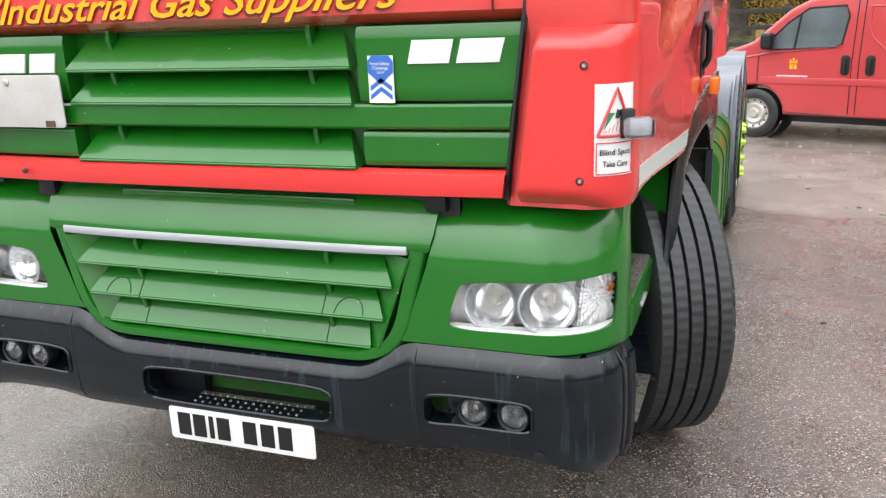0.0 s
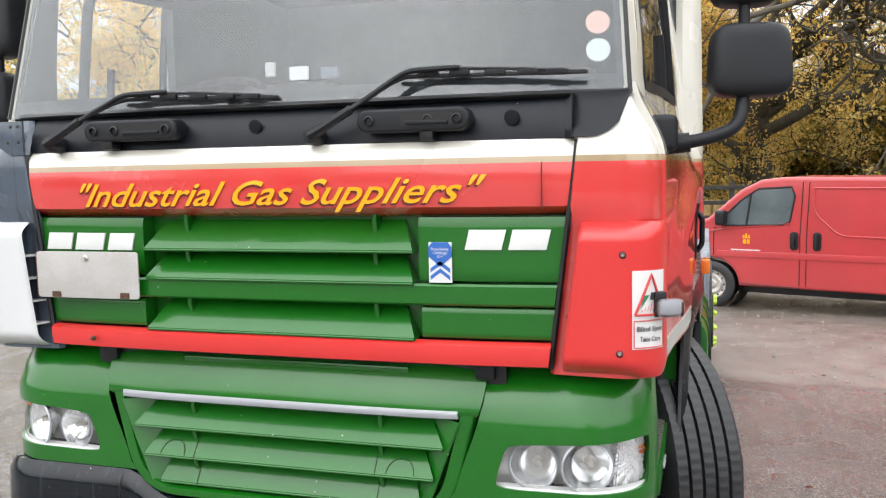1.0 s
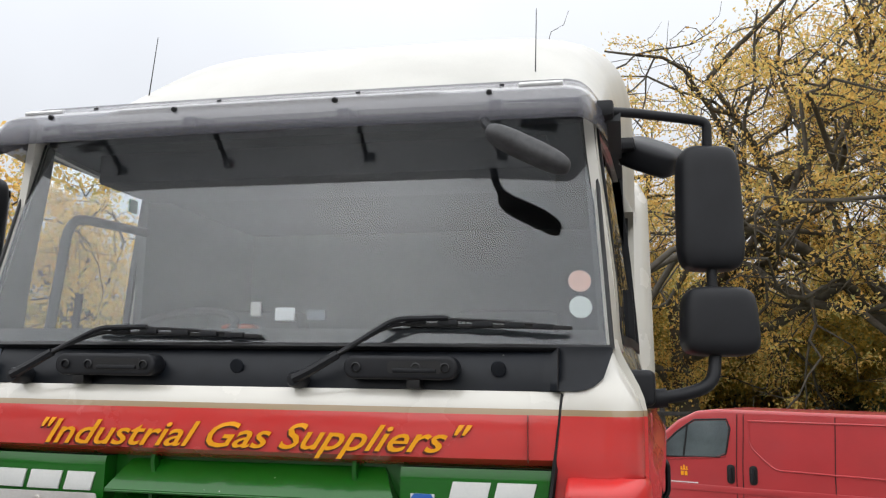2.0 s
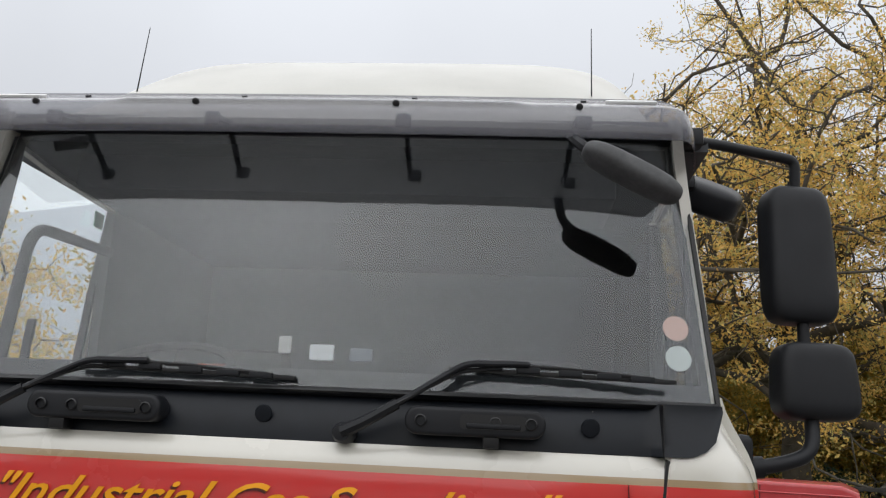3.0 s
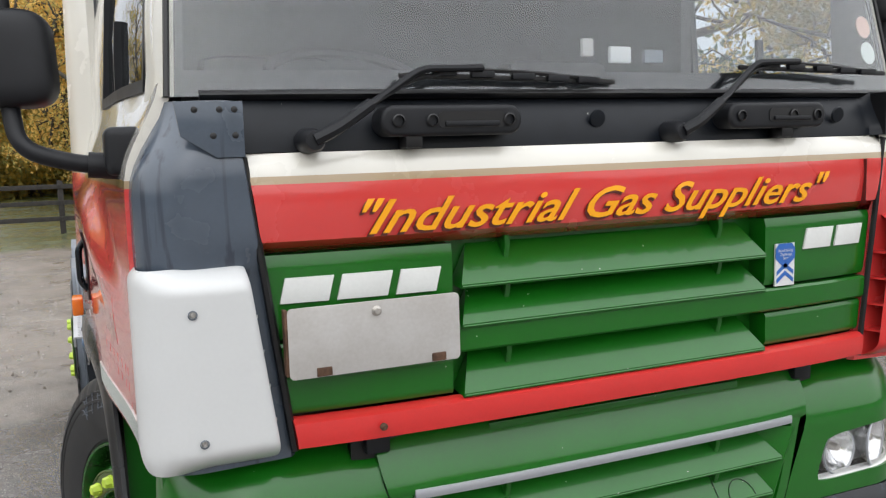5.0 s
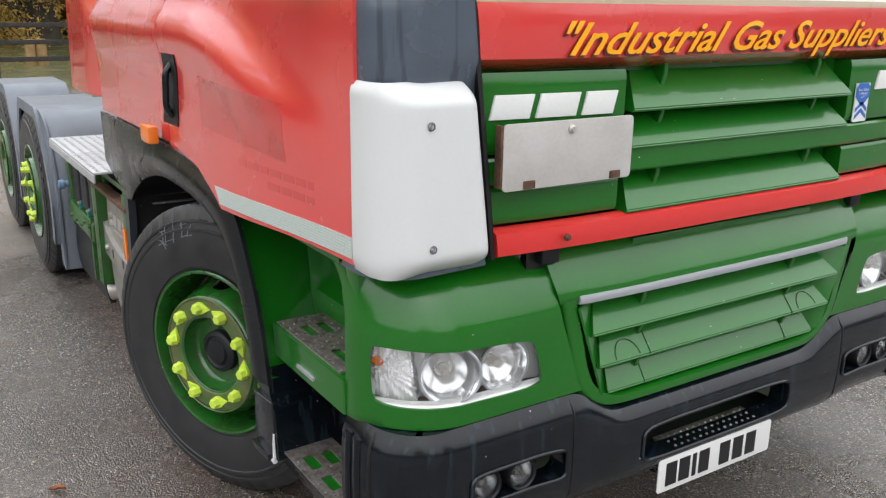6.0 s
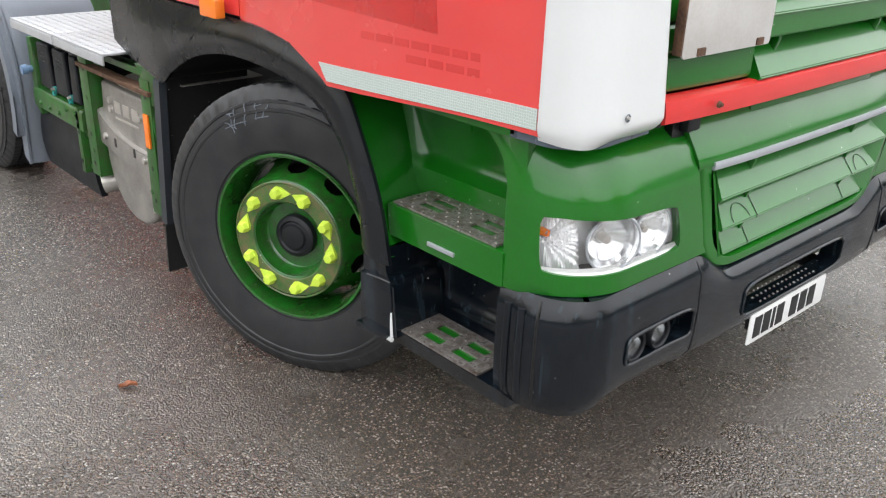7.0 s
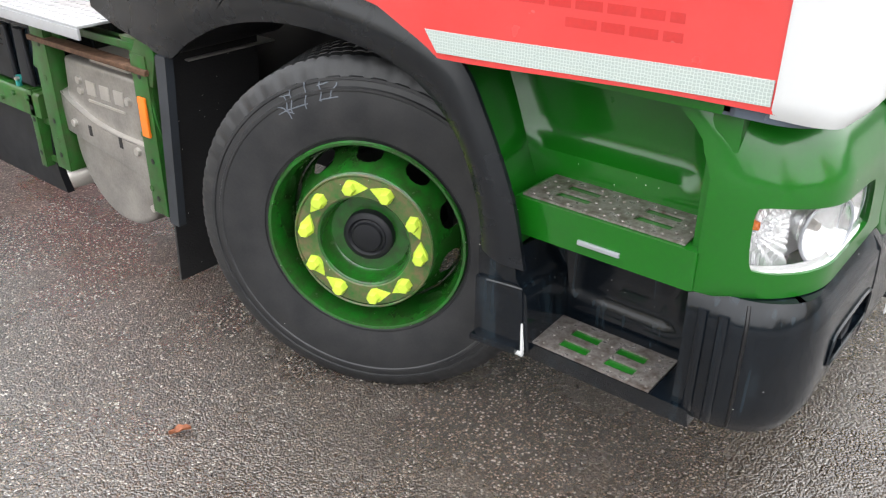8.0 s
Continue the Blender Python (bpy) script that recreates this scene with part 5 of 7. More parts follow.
def build_scuttle():
    # black band below the windscreen
    def fn(u, v):
        x = -0.935 + 2.013 * u
        k = min(1.0, max(0.0, (x - 0.975) / 0.103))
        low = 1.778 + 0.112 * (1 - math.sqrt(1 - k * k))
        z = low + (1.905 - low) * v
        y = 0.03 + 0.05 * v + 0.02 * (x / 0.95) ** 4 - 0.012 * math.sin(math.pi * v)
        if x > 0.90:
            r = max(0.0, x - 1.045)
            y2 = 0.018 + 0.055 * ease(1.75, 1.9, z) + 0.12 - math.sqrt(0.12 ** 2 - r * r) - 0.007
            y += (min(y, y2) - y) * ease(0.90, 0.926, x)
        return Vector((x, y, z))
    sc = part("scuttle_panel", sheet(fn, 80, 8, 0.012), M_scuttle, truck, "black plastic panel below the windscreen")
    part("scuttle_seam", box(0.925, 0.9275, 0.012, 0.09, 1.778, 1.90), M_ink, sc)
    def ledge(u, v):
        p = screen(0.03 + 0.968 * u, 0)
        return Vector((p.x, p.y - 0.004 - 0.014 * math.sin(math.pi * v), 1.891 + 0.022 * v))
    part("screen_seal", sheet(ledge, 40, 4, 0.012), M_ink, sc)
    for x in (-0.06, 0.755):
        part("washer_cover", moved(lathe([(0.004, 0.023), (-0.001, 0.021), (-0.002, 0.016), (-0.001, 0)], 20, "y"), pose(x, 0.030, 1.838, 10)), M_scuttle, sc)
    for x0, x1 in ((-0.652, -0.306), (0.305, 0.645)):
        zc = 1.838
        path = bend([(x0 + 0.02, 0.04, zc), (x0 + 0.035, -0.015, zc), (x1 - 0.035, -0.015, zc), (x1 - 0.02, 0.04, zc)], 0.03)
        h = part("grab_handle", prism([(x, -0.028, z) for x, z in rounded(x0, x1, zc - 0.034, zc + 0.034, 0.032)], (0, 0.07, 0), 0.010, 3), M_matt, truck, "black moulded windscreen grab handle")
        part("finger_slot", prism([(x, -0.030, z) for x, z in rounded(x0 + 0.135, x1 - 0.045, zc - 0.017, zc + 0.019, 0.012)], (0, 0.01, 0)), M_ink, h)
        part("slot_bar", box(x0 + 0.15, x1 - 0.06, -0.036, -0.024, zc - 0.014, zc - 0.002, 0.004), M_matt, h)
        for x in (x0 + 0.04, x0 + 0.12 if x0 < 0 else x1 - 0.12, x1 - 0.035):
            part("bolt_hole", moved(lathe([(-0.033, 0.015), (-0.035, 0.012), (-0.02, 0.010), (-0.02, 0)], 14, "y"), pose(x, 0.0, zc)), M_ink, h)
        part("handle_foot", box(x0 + 0.06 if x0 < 0 else x1 - 0.15, x0 + 0.10 if x0 < 0 else x1 - 0.11, -0.02, 0.03, zc - 0.06, zc - 0.02, 0.006), M_ink, h)
    # wipers
    for px, ex, tx, tz, nm in ((-0.80, -0.535, 0.008, 1.935, "wiper"), (0.155, 0.445, 0.966, 1.962, "wiper")):
        ez = tz + 0.020
        w = tagged(new("wiper"), "black windscreen wiper")
        w.parent = truck
        part("wiper_hub", moved(lathe([(0.03, 0.028), (-0.03, 0.026), (-0.045, 0.020), (-0.047, 0)], 16, "y"), pose(px, 0.01, 1.80)), M_matt, w)
        part("arm", join(tube(bend([(px, -0.03, 1.802), (px + 0.05, -0.035, 1.825), (px + 0.13, -0.02, 1.875)], 0.04), 0.016, 8, 0.014),
                         tube(bend([(px + 0.13, -0.02, 1.875), (ex, 0.022, ez), (ex + 0.16, 0.032, ez + 0.004)], 0.03), 0.0085, 8)), M_matt, w)
        part("hose", tube(bend([(px + 0.12, -0.03, 1.868), (ex - 0.02, 0.016, ez - 0.025), (ex + 0.05, 0.03, ez - 0.012)], 0.03), 0.004, 6), M_ink, w)
        bl = part("blade", box(ex - 0.045, tx, 0.040, 0.050, -0.006, 0.006, 0.002), M_ink, w)
        bl.data.transform(Matrix.Rotation(0, 4, "Y"))
        for v in bl.data.vertices:
            k = (v.co.x - ex) / (tx - ex)
            v.co.z += ez - 0.014 + (tz - ez + 0.010) * k
            v.co.y += 0.012 * k
        for f in (0.12, 0.30, 0.50, 0.68, 0.84):
            x = ex + (tx - ex) * f
            z = ez - 0.002 + (tz - ez) * f
            part("blade_clip", box(x - 0.03, x + 0.03, 0.030 + 0.01 * f, 0.046 + 0.012 * f, z - 0.010, z + 0.006, 0.003), M_matt, w)
        part("blade_bridge", tube([(ex + 0.02, 0.034, ez + 0.004), ((ex + tx) / 2, 0.040, (ez + tz) / 2 + 0.006), (tx - 0.06, 0.05, tz + 0.002)], 0.005, 6), M_ink, w)


build_scuttle()


# ---- wheels ----
def smooth_path(pts, n=6):
    """A curve through the points."""
    P = [Vector(p) for p in pts]
    out = []
    for i in range(len(P) - 1):
        a, b, c, d = P[max(i - 1, 0)], P[i], P[i + 1], P[min(i + 2, len(P) - 1)]
        for k in range(n):
            t = k / n
            out.append(0.5 * (2 * b + (c - a) * t + (2 * a - 5 * b + 4 * c - d) * t * t + (3 * b - a - 3 * c + d) * t ** 3))
    out.append(P[-1])
    return out


def tyre_mesh(R=0.525, W=0.30, n=376):
    prof = [(0.012, 0.285), (0.002, 0.300), (0.000, 0.308), (-0.004, 0.310), (-0.009, 0.34), (-0.0125, 0.38), (-0.012, 0.420), (-0.010, 0.437), (-0.0125, 0.440), (-0.0125, 0.448), (-0.007, 0.451), (-0.003, 0.466), (-0.006, 0.468), (-0.005, 0.476), (0.001, 0.478), (0.006, 0.490), (0.012, R - 0.022), (0.020, R - 0.008)]
    ribs = 5
    w = (W - 0.05) / ribs
    ring_kind = [0] * len(prof)
    for r in range(ribs):
        a = 0.025 + r * w
        prof += [(a + 0.001, R - 0.019 if r else R - 0.004), (a + 0.004, R), (a + w - 0.008, R), (a + w - 0.005, R - 0.019 if r < ribs - 1 else R - 0.004)]
        ring_kind += [0, 1, 1, 0]
    prof += [(W - 0.015, R - 0.02), (W + 0.005, 0.45), (W + 0.01, 0.39), (W - 0.005, 0.31), (W - 0.012, 0.285)]
    ring_kind += [0] * 5
    bm = bmesh.new()
    rings = []
    for (d, r), kind in zip(prof, ring_kind):
        ring = []
        for k in range(n):
            a = 2 * math.pi * k / n
            rr = r
            if kind and (k + int(d * 40)) % 4 == 0:
                rr -= 0.0035
            if d <= 0.020 and 0.477 < r < R and k % 8 < 3:
                rr -= 0.006
            ring.append(bm.verts.new((d, rr * math.cos(a), rr * math.sin(a))))
        rings.append(ring)
    for a, b in zip(rings, rings[1:]):
        for k in range(n):
            bm.faces.new((a[k], a[(k + 1) % n], b[(k + 1) % n], b[k]))
    return bm


def disc_mesh(n=80):
    """The wheel's dished disc with ten rounded openings."""
    n = 400
    cone = [(0.118 - 0.120 * k / 24, 0.261 - 0.046 * k / 24) for k in range(25)]
    rows = [(0.130, 0.263)] + cone + [(-0.010, 0.211), (-0.017, 0.206), (-0.019, 0.200), (-0.019, 0.140), (-0.015, 0.134), (0.030, 0.128), (0.040, 0.118), (0.044, 0.070)]
    bm = bmesh.new()
    rings = [[bm.verts.new((d, r * math.cos(2 * math.pi * k / n), r * math.sin(2 * math.pi * k / n))) for k in range(n)] for d, r in rows]
    for i, (a, b) in enumerate(zip(rings, rings[1:])):
        for k in range(n):
            q = (k % 40 - 19.5) / 10.5
            w = (i - 10.0) / 8.2
            if 1 <= i <= 24 and abs(q) ** 2.6 + abs(w) ** 2.4 < 1:
                continue
            bm.faces.new((a[k], a[(k + 1) % n], b[(k + 1) % n], b[k]))
    bm.faces.new(rings[-1])
    bmesh.ops.delete(bm, geom=[v for v in bm.verts if not v.link_faces], context="VERTS")
    return bm


M_rim = mat("green_wheel_paint", (0.008, 0.120, 0.010), 0.24, var=0.08, scale=26, col2=(0.020, 0.045, 0.012), coat=0.4, bump=0.2, specks=0.25)
M_nutring = mat("chipped_green_paint", (0.014, 0.120, 0.016), 0.36, var=0.1, scale=38, col2=(0.15, 0.105, 0.06), bump=0.2, specks=0.5)


def build_wheel(x, y, z, side, turn, label, markers=True):
    """side: 1 for the near side, -1 for the driver's side. The outer face looks along side * x."""
    m = pose(x, y, z, 0, 0, turn) @ Matrix.Diagonal((-side, 1, 1, 1))
    tyre = part("wheel", moved(tyre_mesh(), m), M_rubber, truck, label, 30)
    part("rim", moved(lathe([(0.016, 0.286), (-0.004, 0.300), (-0.010, 0.296), (-0.008, 0.288), (0.010, 0.280), (0.03, 0.274), (0.12, 0.266), (0.20, 0.262), (0.27, 0.285)], 64), m), M_rim, tyre)
    part("wheel_disc", moved(disc_mesh(), m), M_rim, tyre)
    part("brake_drum", moved(lathe([(0.13, 0.215), (0.14, 0.225), (0.26, 0.225), (0.26, 0)], 40), m), M_ink, tyre)
    part("nut_ring", moved(lathe([(-0.0195, 0.203), (-0.0225, 0.200), (-0.0225, 0.143), (-0.0195, 0.140)], 60), m), M_nutring, tyre, "chipped green ring under the nuts")
    part("hub_cap", moved(lathe([(0.05, 0.076), (0.020, 0.074), (0.014, 0.068), (0.012, 0.058), (0.018, 0.052), (0.016, 0.046), (0.008, 0.042), (0.006, 0.034), (0.004, 0.0)], 40), m), M_matt, tyre, "black hub cap")
    part("bright_edge", moved(tube([(-0.024, 0.2035 * math.cos(a), 0.2075 * math.sin(a)) for a in [2 * math.pi * i / 60 for i in range(61)]], 0.0035, 5, cap=False), m), M_nutring, tyre)
    for k in range(10 if markers else 0):
        a = 2 * math.pi * (k + 0.22) / 10
        c, s = 0.171 * math.cos(a), 0.171 * math.sin(a)
        aim = a + (-math.pi / 2 if k % 2 else math.pi / 2) + (-0.12 if k % 2 else 0.12)
        cap = lathe([(0.004, 0.022), (-0.003, 0.022), (-0.006, 0.020), (-0.022, 0.0185), (-0.026, 0.015), (-0.027, 0)], 6)
        tip = bmesh.new()
        ring = [(-0.005, 0.022), (0.012, 0.021), (0.050, 0.0), (0.012, -0.021), (-0.005, -0.022)]
        lo = [tip.verts.new((0.004, u, v)) for u, v in ring]
        hi = [tip.verts.new((-0.007 if i != 2 else -0.002, u, v * 0.92)) for i, (u, v) in enumerate(ring)]
        tip.faces.new(lo)
        tip.faces.new(list(reversed(hi)))
        for i in range(5):
            tip.faces.new((lo[i], hi[i], hi[(i + 1) % 5], lo[(i + 1) % 5]))
        tip = moved(tip, pose(0, 0, 0, math.degrees(aim)))
        part("nut_indicator", moved(join(cap, tip), m @ pose(-0.026, c, s)), M_yellow, tyre, "lime wheel nut indicator")
    return tyre


TURN = 25
off_wheel = build_wheel(-1.190, 1.195, 0.522, -1, TURN, "steered front wheel with green rim and lime nut markers")
build_wheel(1.195, 1.20, 0.522, 1, TURN + 3, "steered front wheel with green rim and lime nut markers")
for s in (-1, 1):
    build_wheel(s * 1.32, 4.32, 0.522, s, 0, "rear wheel with green rim and lime nut markers")
    build_wheel(s * 1.32, 5.68, 0.522, s, 0, "rearmost wheel with a green rim", False)


def tyre_scuffs():
    # pale scratches on the driver's front tyre
    m = pose(-1.190, 1.195, 0.522, 0, 0, TURN) @ Matrix.Diagonal((1, 1, 1, 1))
    marks = ((72, 75, 0.395, 0.455), (79, 80, 0.405, 0.45), (82, 86, 0.41, 0.445), (66, 69, 0.40, 0.45), (64, 66, 0.385, 0.44), (61, 73, 0.412, 0.408), (78, 86, 0.409, 0.412), (62, 66, 0.43, 0.40), (64, 68, 0.452, 0.446), (79, 83, 0.448, 0.452))
    for a0, a1, r0, r1 in marks:
        pts = []
        for i in range(7):
            t = i / 6
            a, r = radians(a0 - 3.5 + (a1 - a0) * t + 0.4 * math.sin(9 * t + a0)), r0 + 0.012 + (r1 - r0) * 1.15 * t
            pts.append((-0.0125 + 0.002 * max(0, r - 0.43) / 0.02, r * math.cos(a), r * math.sin(a)))
        part("scuff", moved(tube(pts, 0.0018, 4), m), M_fender, off_wheel)


tyre_scuffs()


# ---- arches, steps ----
def build_arch(s):
    inner = smooth_path([(0, 0.770, 0.64), (0, 0.793, 0.78), (0, 0.862, 0.935), (0, 0.99, 1.05), (0, 1.18, 1.105), (0, 1.42, 1.115), (0, 1.66, 1.07), (0, 1.84, 0.99), (0, 1.95, 0.925), (0, 2.08, 0.955), (0, 2.22, 0.985), (0, 2.35, 1.03)], 6)
    outer = smooth_path([(0, 0.645, 0.62), (0, 0.690, 0.80), (0, 0.775, 0.99), (0, 0.850, 1.11), (0, 0.99, 1.178), (0, 1.20, 1.225), (0, 1.42, 1.238), (0, 1.66, 1.238), (0, 1.86, 1.238), (0, 2.05, 1.238), (0, 2.2, 1.238), (0, 2.36, 1.238)], 6)
    def at(u):
        i = min(len(inner) - 2, int(u * (len(inner) - 1)))
        t = u * (len(inner) - 1) - i
        return inner[i].lerp(inner[i + 1], t), outer[i].lerp(outer[i + 1], t)
    def fn(u, v):
        a, b = at(u)
        p = a.lerp(b, v)
        x = 1.205 + 0.055 * ease(0.65, 1.4, p.y) + 0.018 * math.sin(math.pi * min(1, v * 1.05)) * (1 - ease(0.75, 1.0, u))
        return Vector((s * x, p.y, p.z))
    arch = part("wheel_arch", sheet(fn, 66, 8, 0.012, (-s, 0, 0)), M_arch, truck, "black plastic wheel arch")
    def liner(u, v):
        a, b = at(min(u, 1) * 0.73)
        x = 1.205 + 0.055 * ease(0.65, 1.4, a.y)
        return Vector((s * (x - 0.004 - 0.42 * v), a.y + (0.0), a.z + 0.01))
    part("arch_liner", sheet(liner, 50, 2, 0.01, (0, 0, 1)), M_ink, arch)
    part("inner_wall", box(min(s * 0.70, s * 0.76), max(s * 0.70, s * 0.76), 0.66, 2.3, 0.45, 1.245), M_ink, arch)
    part("arch_roof", box(min(s * 0.70, s * 1.20), max(s * 0.70, s * 1.20), 0.90, 2.33, 1.20, 1.235), M_ink, arch)
    part("arch_seam", tube([fn(0.585, 0.02) + Vector((s * 0.001, 0, 0)), fn(0.585, 0.5) + Vector((s * 0.001, 0, 0)), fn(0.585, 0.98) + Vector((s * 0.001, 0, 0))], 0.002, 5), M_ink, arch)
    part("arch_seam", tube([fn(0.86, 0.02) + Vector((s * 0.001, 0, 0)), fn(0.84, 0.98) + Vector((s * 0.001, 0, 0))], 0.0025, 5), M_ink, arch)
    # mudguard and rubber flap behind the wheel
    mg = part("mudguard", sheet(lambda u, v: Vector((s * (1.268 - 0.03 * u), 1.955 + 0.06 * v, 0.93 - 0.60 * v)), 2, 10, 0.05, (0, 1, 0)), M_guard, truck, "dark slate mudguard")
    # the flap's dense pale specks paint the sparkle of its studs into the colour
    part("mud_flap", sheet(lambda u, v: Vector((s * (1.262 - 0.40 * u), 2.008 + 0.05 * v, 0.92 - 0.82 * v)), 4, 8, 0.012, (0, 1, 0)), mat("studded_rubber", (0.013, 0.013, 0.014), 0.55, bump=1.0, bscale=150, specks=0.5), mg, "black studded rubber mud flap")


def tread_plate(x0, x1, y0, y1, z, name, parent, holes):
    """A perforated step: slats of steel round long openings, with raised studs."""
    bm = bmesh.new()
    top = [(x0, y0), (x1, y0), (x1, y1), (x0, y1)]
    xs = sorted({x0, x1, *[h[0] for h in holes], *[h[1] for h in holes]})
    ys = sorted({y0, y1, *[h[2] for h in holes], *[h[3] for h in holes]})
    pieces = []
    for i in range(len(xs) - 1):
        for j in range(len(ys) - 1):
            cx, cy = (xs[i] + xs[i + 1]) / 2, (ys[j] + ys[j + 1]) / 2
            if any(h[0] < cx < h[1] and h[2] < cy < h[3] for h in holes):
                continue
            pieces.append(box(xs[i], xs[i + 1], ys[j], ys[j + 1], z - 0.006, z))
    bm.free()
    plate = join(*pieces)
    bmesh.ops.remove_doubles(plate, verts=plate.verts, dist=1e-5)
    st = part(name, plate, M_tread, parent, "perforated galvanised step plate", 0)
    nx, ny = int((x1 - x0) / 0.024), int((y1 - y0) / 0.024)
    stud = None
    for i in range(nx):
        for j in range(ny):
            cx, cy = x0 + 0.012 + 0.024 * i, y0 + 0.012 + 0.024 * j
            if (i + j) % 2 or any(h[0] - 0.008 < cx < h[1] + 0.008 and h[2] - 0.008 < cy < h[3] + 0.008 for h in holes):
                continue
            if stud is None:
                stud = part("stud", moved(lathe([(-0.001, 0.0045), (0.0025, 0.0030), (0.0025, 0)], 7, "z"), pose(0, 0, 0)), M_tread, st)
                stud.location = (cx, cy, z)
            else:
                o = new("stud", stud.data)
                o.parent = st
                o.location = (cx, cy, z)
    return st


def build_steps(s):
    def fl(a, b):
        return (min(s * a, s * b), max(s * a, s * b))
    # green upper well
    def back(u, v):
        z = 0.66 + 0.49 * v
        y = 0.20 + (0.66 + 0.22 * ease(0.0, 1.0, v)) * u
        dent = 0.05 * ease(0.12, 0.2, u) * (1 - ease(0.72, 0.82, u)) * ease(0.38, 0.48, v) * (1 - ease(0.86, 0.96, v))
        return Vector((s * (1.00 - dent), y, z))
    well = part("step_well", sheet(back, 24, 20, 0.02, (-s, 0, 0)), M_green, truck, "green moulded step well")
    def rear(u, v):
        z = 0.628 + 0.497 * v
        y = 0.675 + 0.21 * v
        return Vector((s * (1.185 - 0.22 * u), y + 0.02 * u, z))
    part("rear_cheek", sheet(rear, 6, 10, 0.03, (0, 1, 0)), M_green, well)
    part("upper_tread_box", prism([(s * 1.155, 0.24, 0.690), (s * 1.160, 0.24, 0.790), (s * 0.96, 0.24, 0.790), (s * 0.96, 0.24, 0.690)], (0, 0.475, 0), 0.012), M_green, well)
    part("front_cheek", box(*fl(0.985, 1.135), 0.20, 0.268, 0.70, 1.125, 0.012), M_green, well)
    part("well_brow", box(*fl(0.94, 1.165), 0.21, 0.90, 1.095, 1.135, 0.012), M_green, well)
    part("cup_screw", moved(lathe([(0, 0.014), (0.006, 0.012), (0.008, 0)], 14), pose(s * 0.953, 0.40, 1.04) @ Matrix.Diagonal((s, 1, 1, 1))), M_matt, well)
    part("badge_bar", box(*fl(1.156, 1.163), 0.42, 0.53, 0.715, 0.727, 0.002), M_silver, well)
    x0, x1 = fl(0.995, 1.150)
    a, b = fl(1.030, 1.060), fl(1.080, 1.110)
    tread_plate(x0, x1, 0.275, 0.695, 0.7975, "step_plate", truck, [(a[0], a[1], 0.33, 0.42), (b[0], b[1], 0.33, 0.42), (a[0], a[1], 0.54, 0.63), (b[0], b[1], 0.54, 0.63)])
    # black lower well
    low = part("lower_step_well", sheet(lambda u, v: Vector((s * (0.985 + 0.01 * v - 0.02 * ease(0.15, 0.25, u) * (1 - ease(0.8, 0.9, u)) * ease(0.2, 0.3, v) * (1 - ease(0.75, 0.85, v))), 0.22 + 0.5 * u, 0.38 + 0.34 * v)), 20, 20, 0.02, (-s, 0, 0)), M_black, truck, "black plastic lower step well")
    part("step_tray", prism([(s * 1.150, 0.20, 0.335), (s * 1.172, 0.20, 0.398), (s * 0.98, 0.20, 0.398), (s * 0.98, 0.20, 0.335)], (0, 0.50, 0), 0.010), M_black, low)
    def cheek(u, v):
        z = 0.385 + 0.275 * v
        bulge = 0.03 * (1 - ease(0.60, 0.68, v))
        return Vector((s * (1.190 - 0.22 * u), 0.685 - 0.03 * (1 - v) - bulge * (1 - 0.3 * u), z))
    part("rear_cheek", sheet(cheek, 6, 14, 0.05, (0, 1, 0)), M_black, low)
    part("cheek_ledge", prism([(s * 1.212, 0.655, 0.372), (s * 1.212, 0.80, 0.360), (s * 1.0, 0.80, 0.360), (s * 1.0, 0.655, 0.372)], (0, 0, 0.022), 0.006), M_black, low)
    part("scuff", join(tube([(s * 1.194, 0.648, 0.462), (s * 1.196, 0.645, 0.43), (s * 1.197, 0.641, 0.385)], 0.0028, 6, 0.0055), tube([(s * 1.196, 0.640, 0.374), (s * 1.197, 0.68, 0.371), (s * 1.198, 0.77, 0.364)], 0.008, 6, 0.002)), M_white, low, "white worn scuff")
    part("arch_foot", join(prism([(s * 1.196, 0.640, 0.372), (s * 1.196, 0.80, 0.360), (s * 1.196, 0.80, 0.548), (s * 1.196, 0.652, 0.562)], (-s * 0.10, 0, 0), 0.010), prism([(s * 1.184, 0.672, 0.55), (s * 1.184, 0.80, 0.55), (s * 1.184, 0.80, 0.66), (s * 1.184, 0.680, 0.66)], (-s * 0.10, 0, 0), 0.008)), M_black, low)
    part("worn_edge", tube([(s * 1.197, 0.652, 0.563), (s * 1.198, 0.70, 0.560), (s * 1.198, 0.76, 0.553)], 0.0022, 5), M_dusty, low, "pale worn edge")
    x0, x1 = fl(1.01, 1.170)
    a, b = fl(1.045, 1.080), fl(1.105, 1.140)
    tread_plate(x0, x1, 0.30, 0.635, 0.4055, "step_plate", truck, [(a[0], a[1], 0.36, 0.44), (b[0], b[1], 0.36, 0.44), (a[0], a[1], 0.49, 0.57), (b[0], b[1], 0.49, 0.57)])
    part("tray_green", box(*fl(1.03, 1.16), 0.34, 0.60, 0.3985, 0.3995), M_green, low)


for side in (1, -1):
    build_arch(side)
    build_steps(side)


# ---- mirrors ----
def pillow(x0, x1, y0, y1, z0, z1, r, taper=0.0):
    """A rounded mirror housing; taper narrows its top."""
    bm = box(x0, x1, y0, y1, z0, z1)
    bmesh.ops.bevel(bm, geom=bm.edges[:], offset=r, segments=5, affect="EDGES", profile=0.55)
    cx = (x0 + x1) / 2
    for v in bm.verts:
        k = (v.co.z - z0) / (z1 - z0)
        v.co.x = cx + (v.co.x - cx) * (1 - taper * k)
    return bm


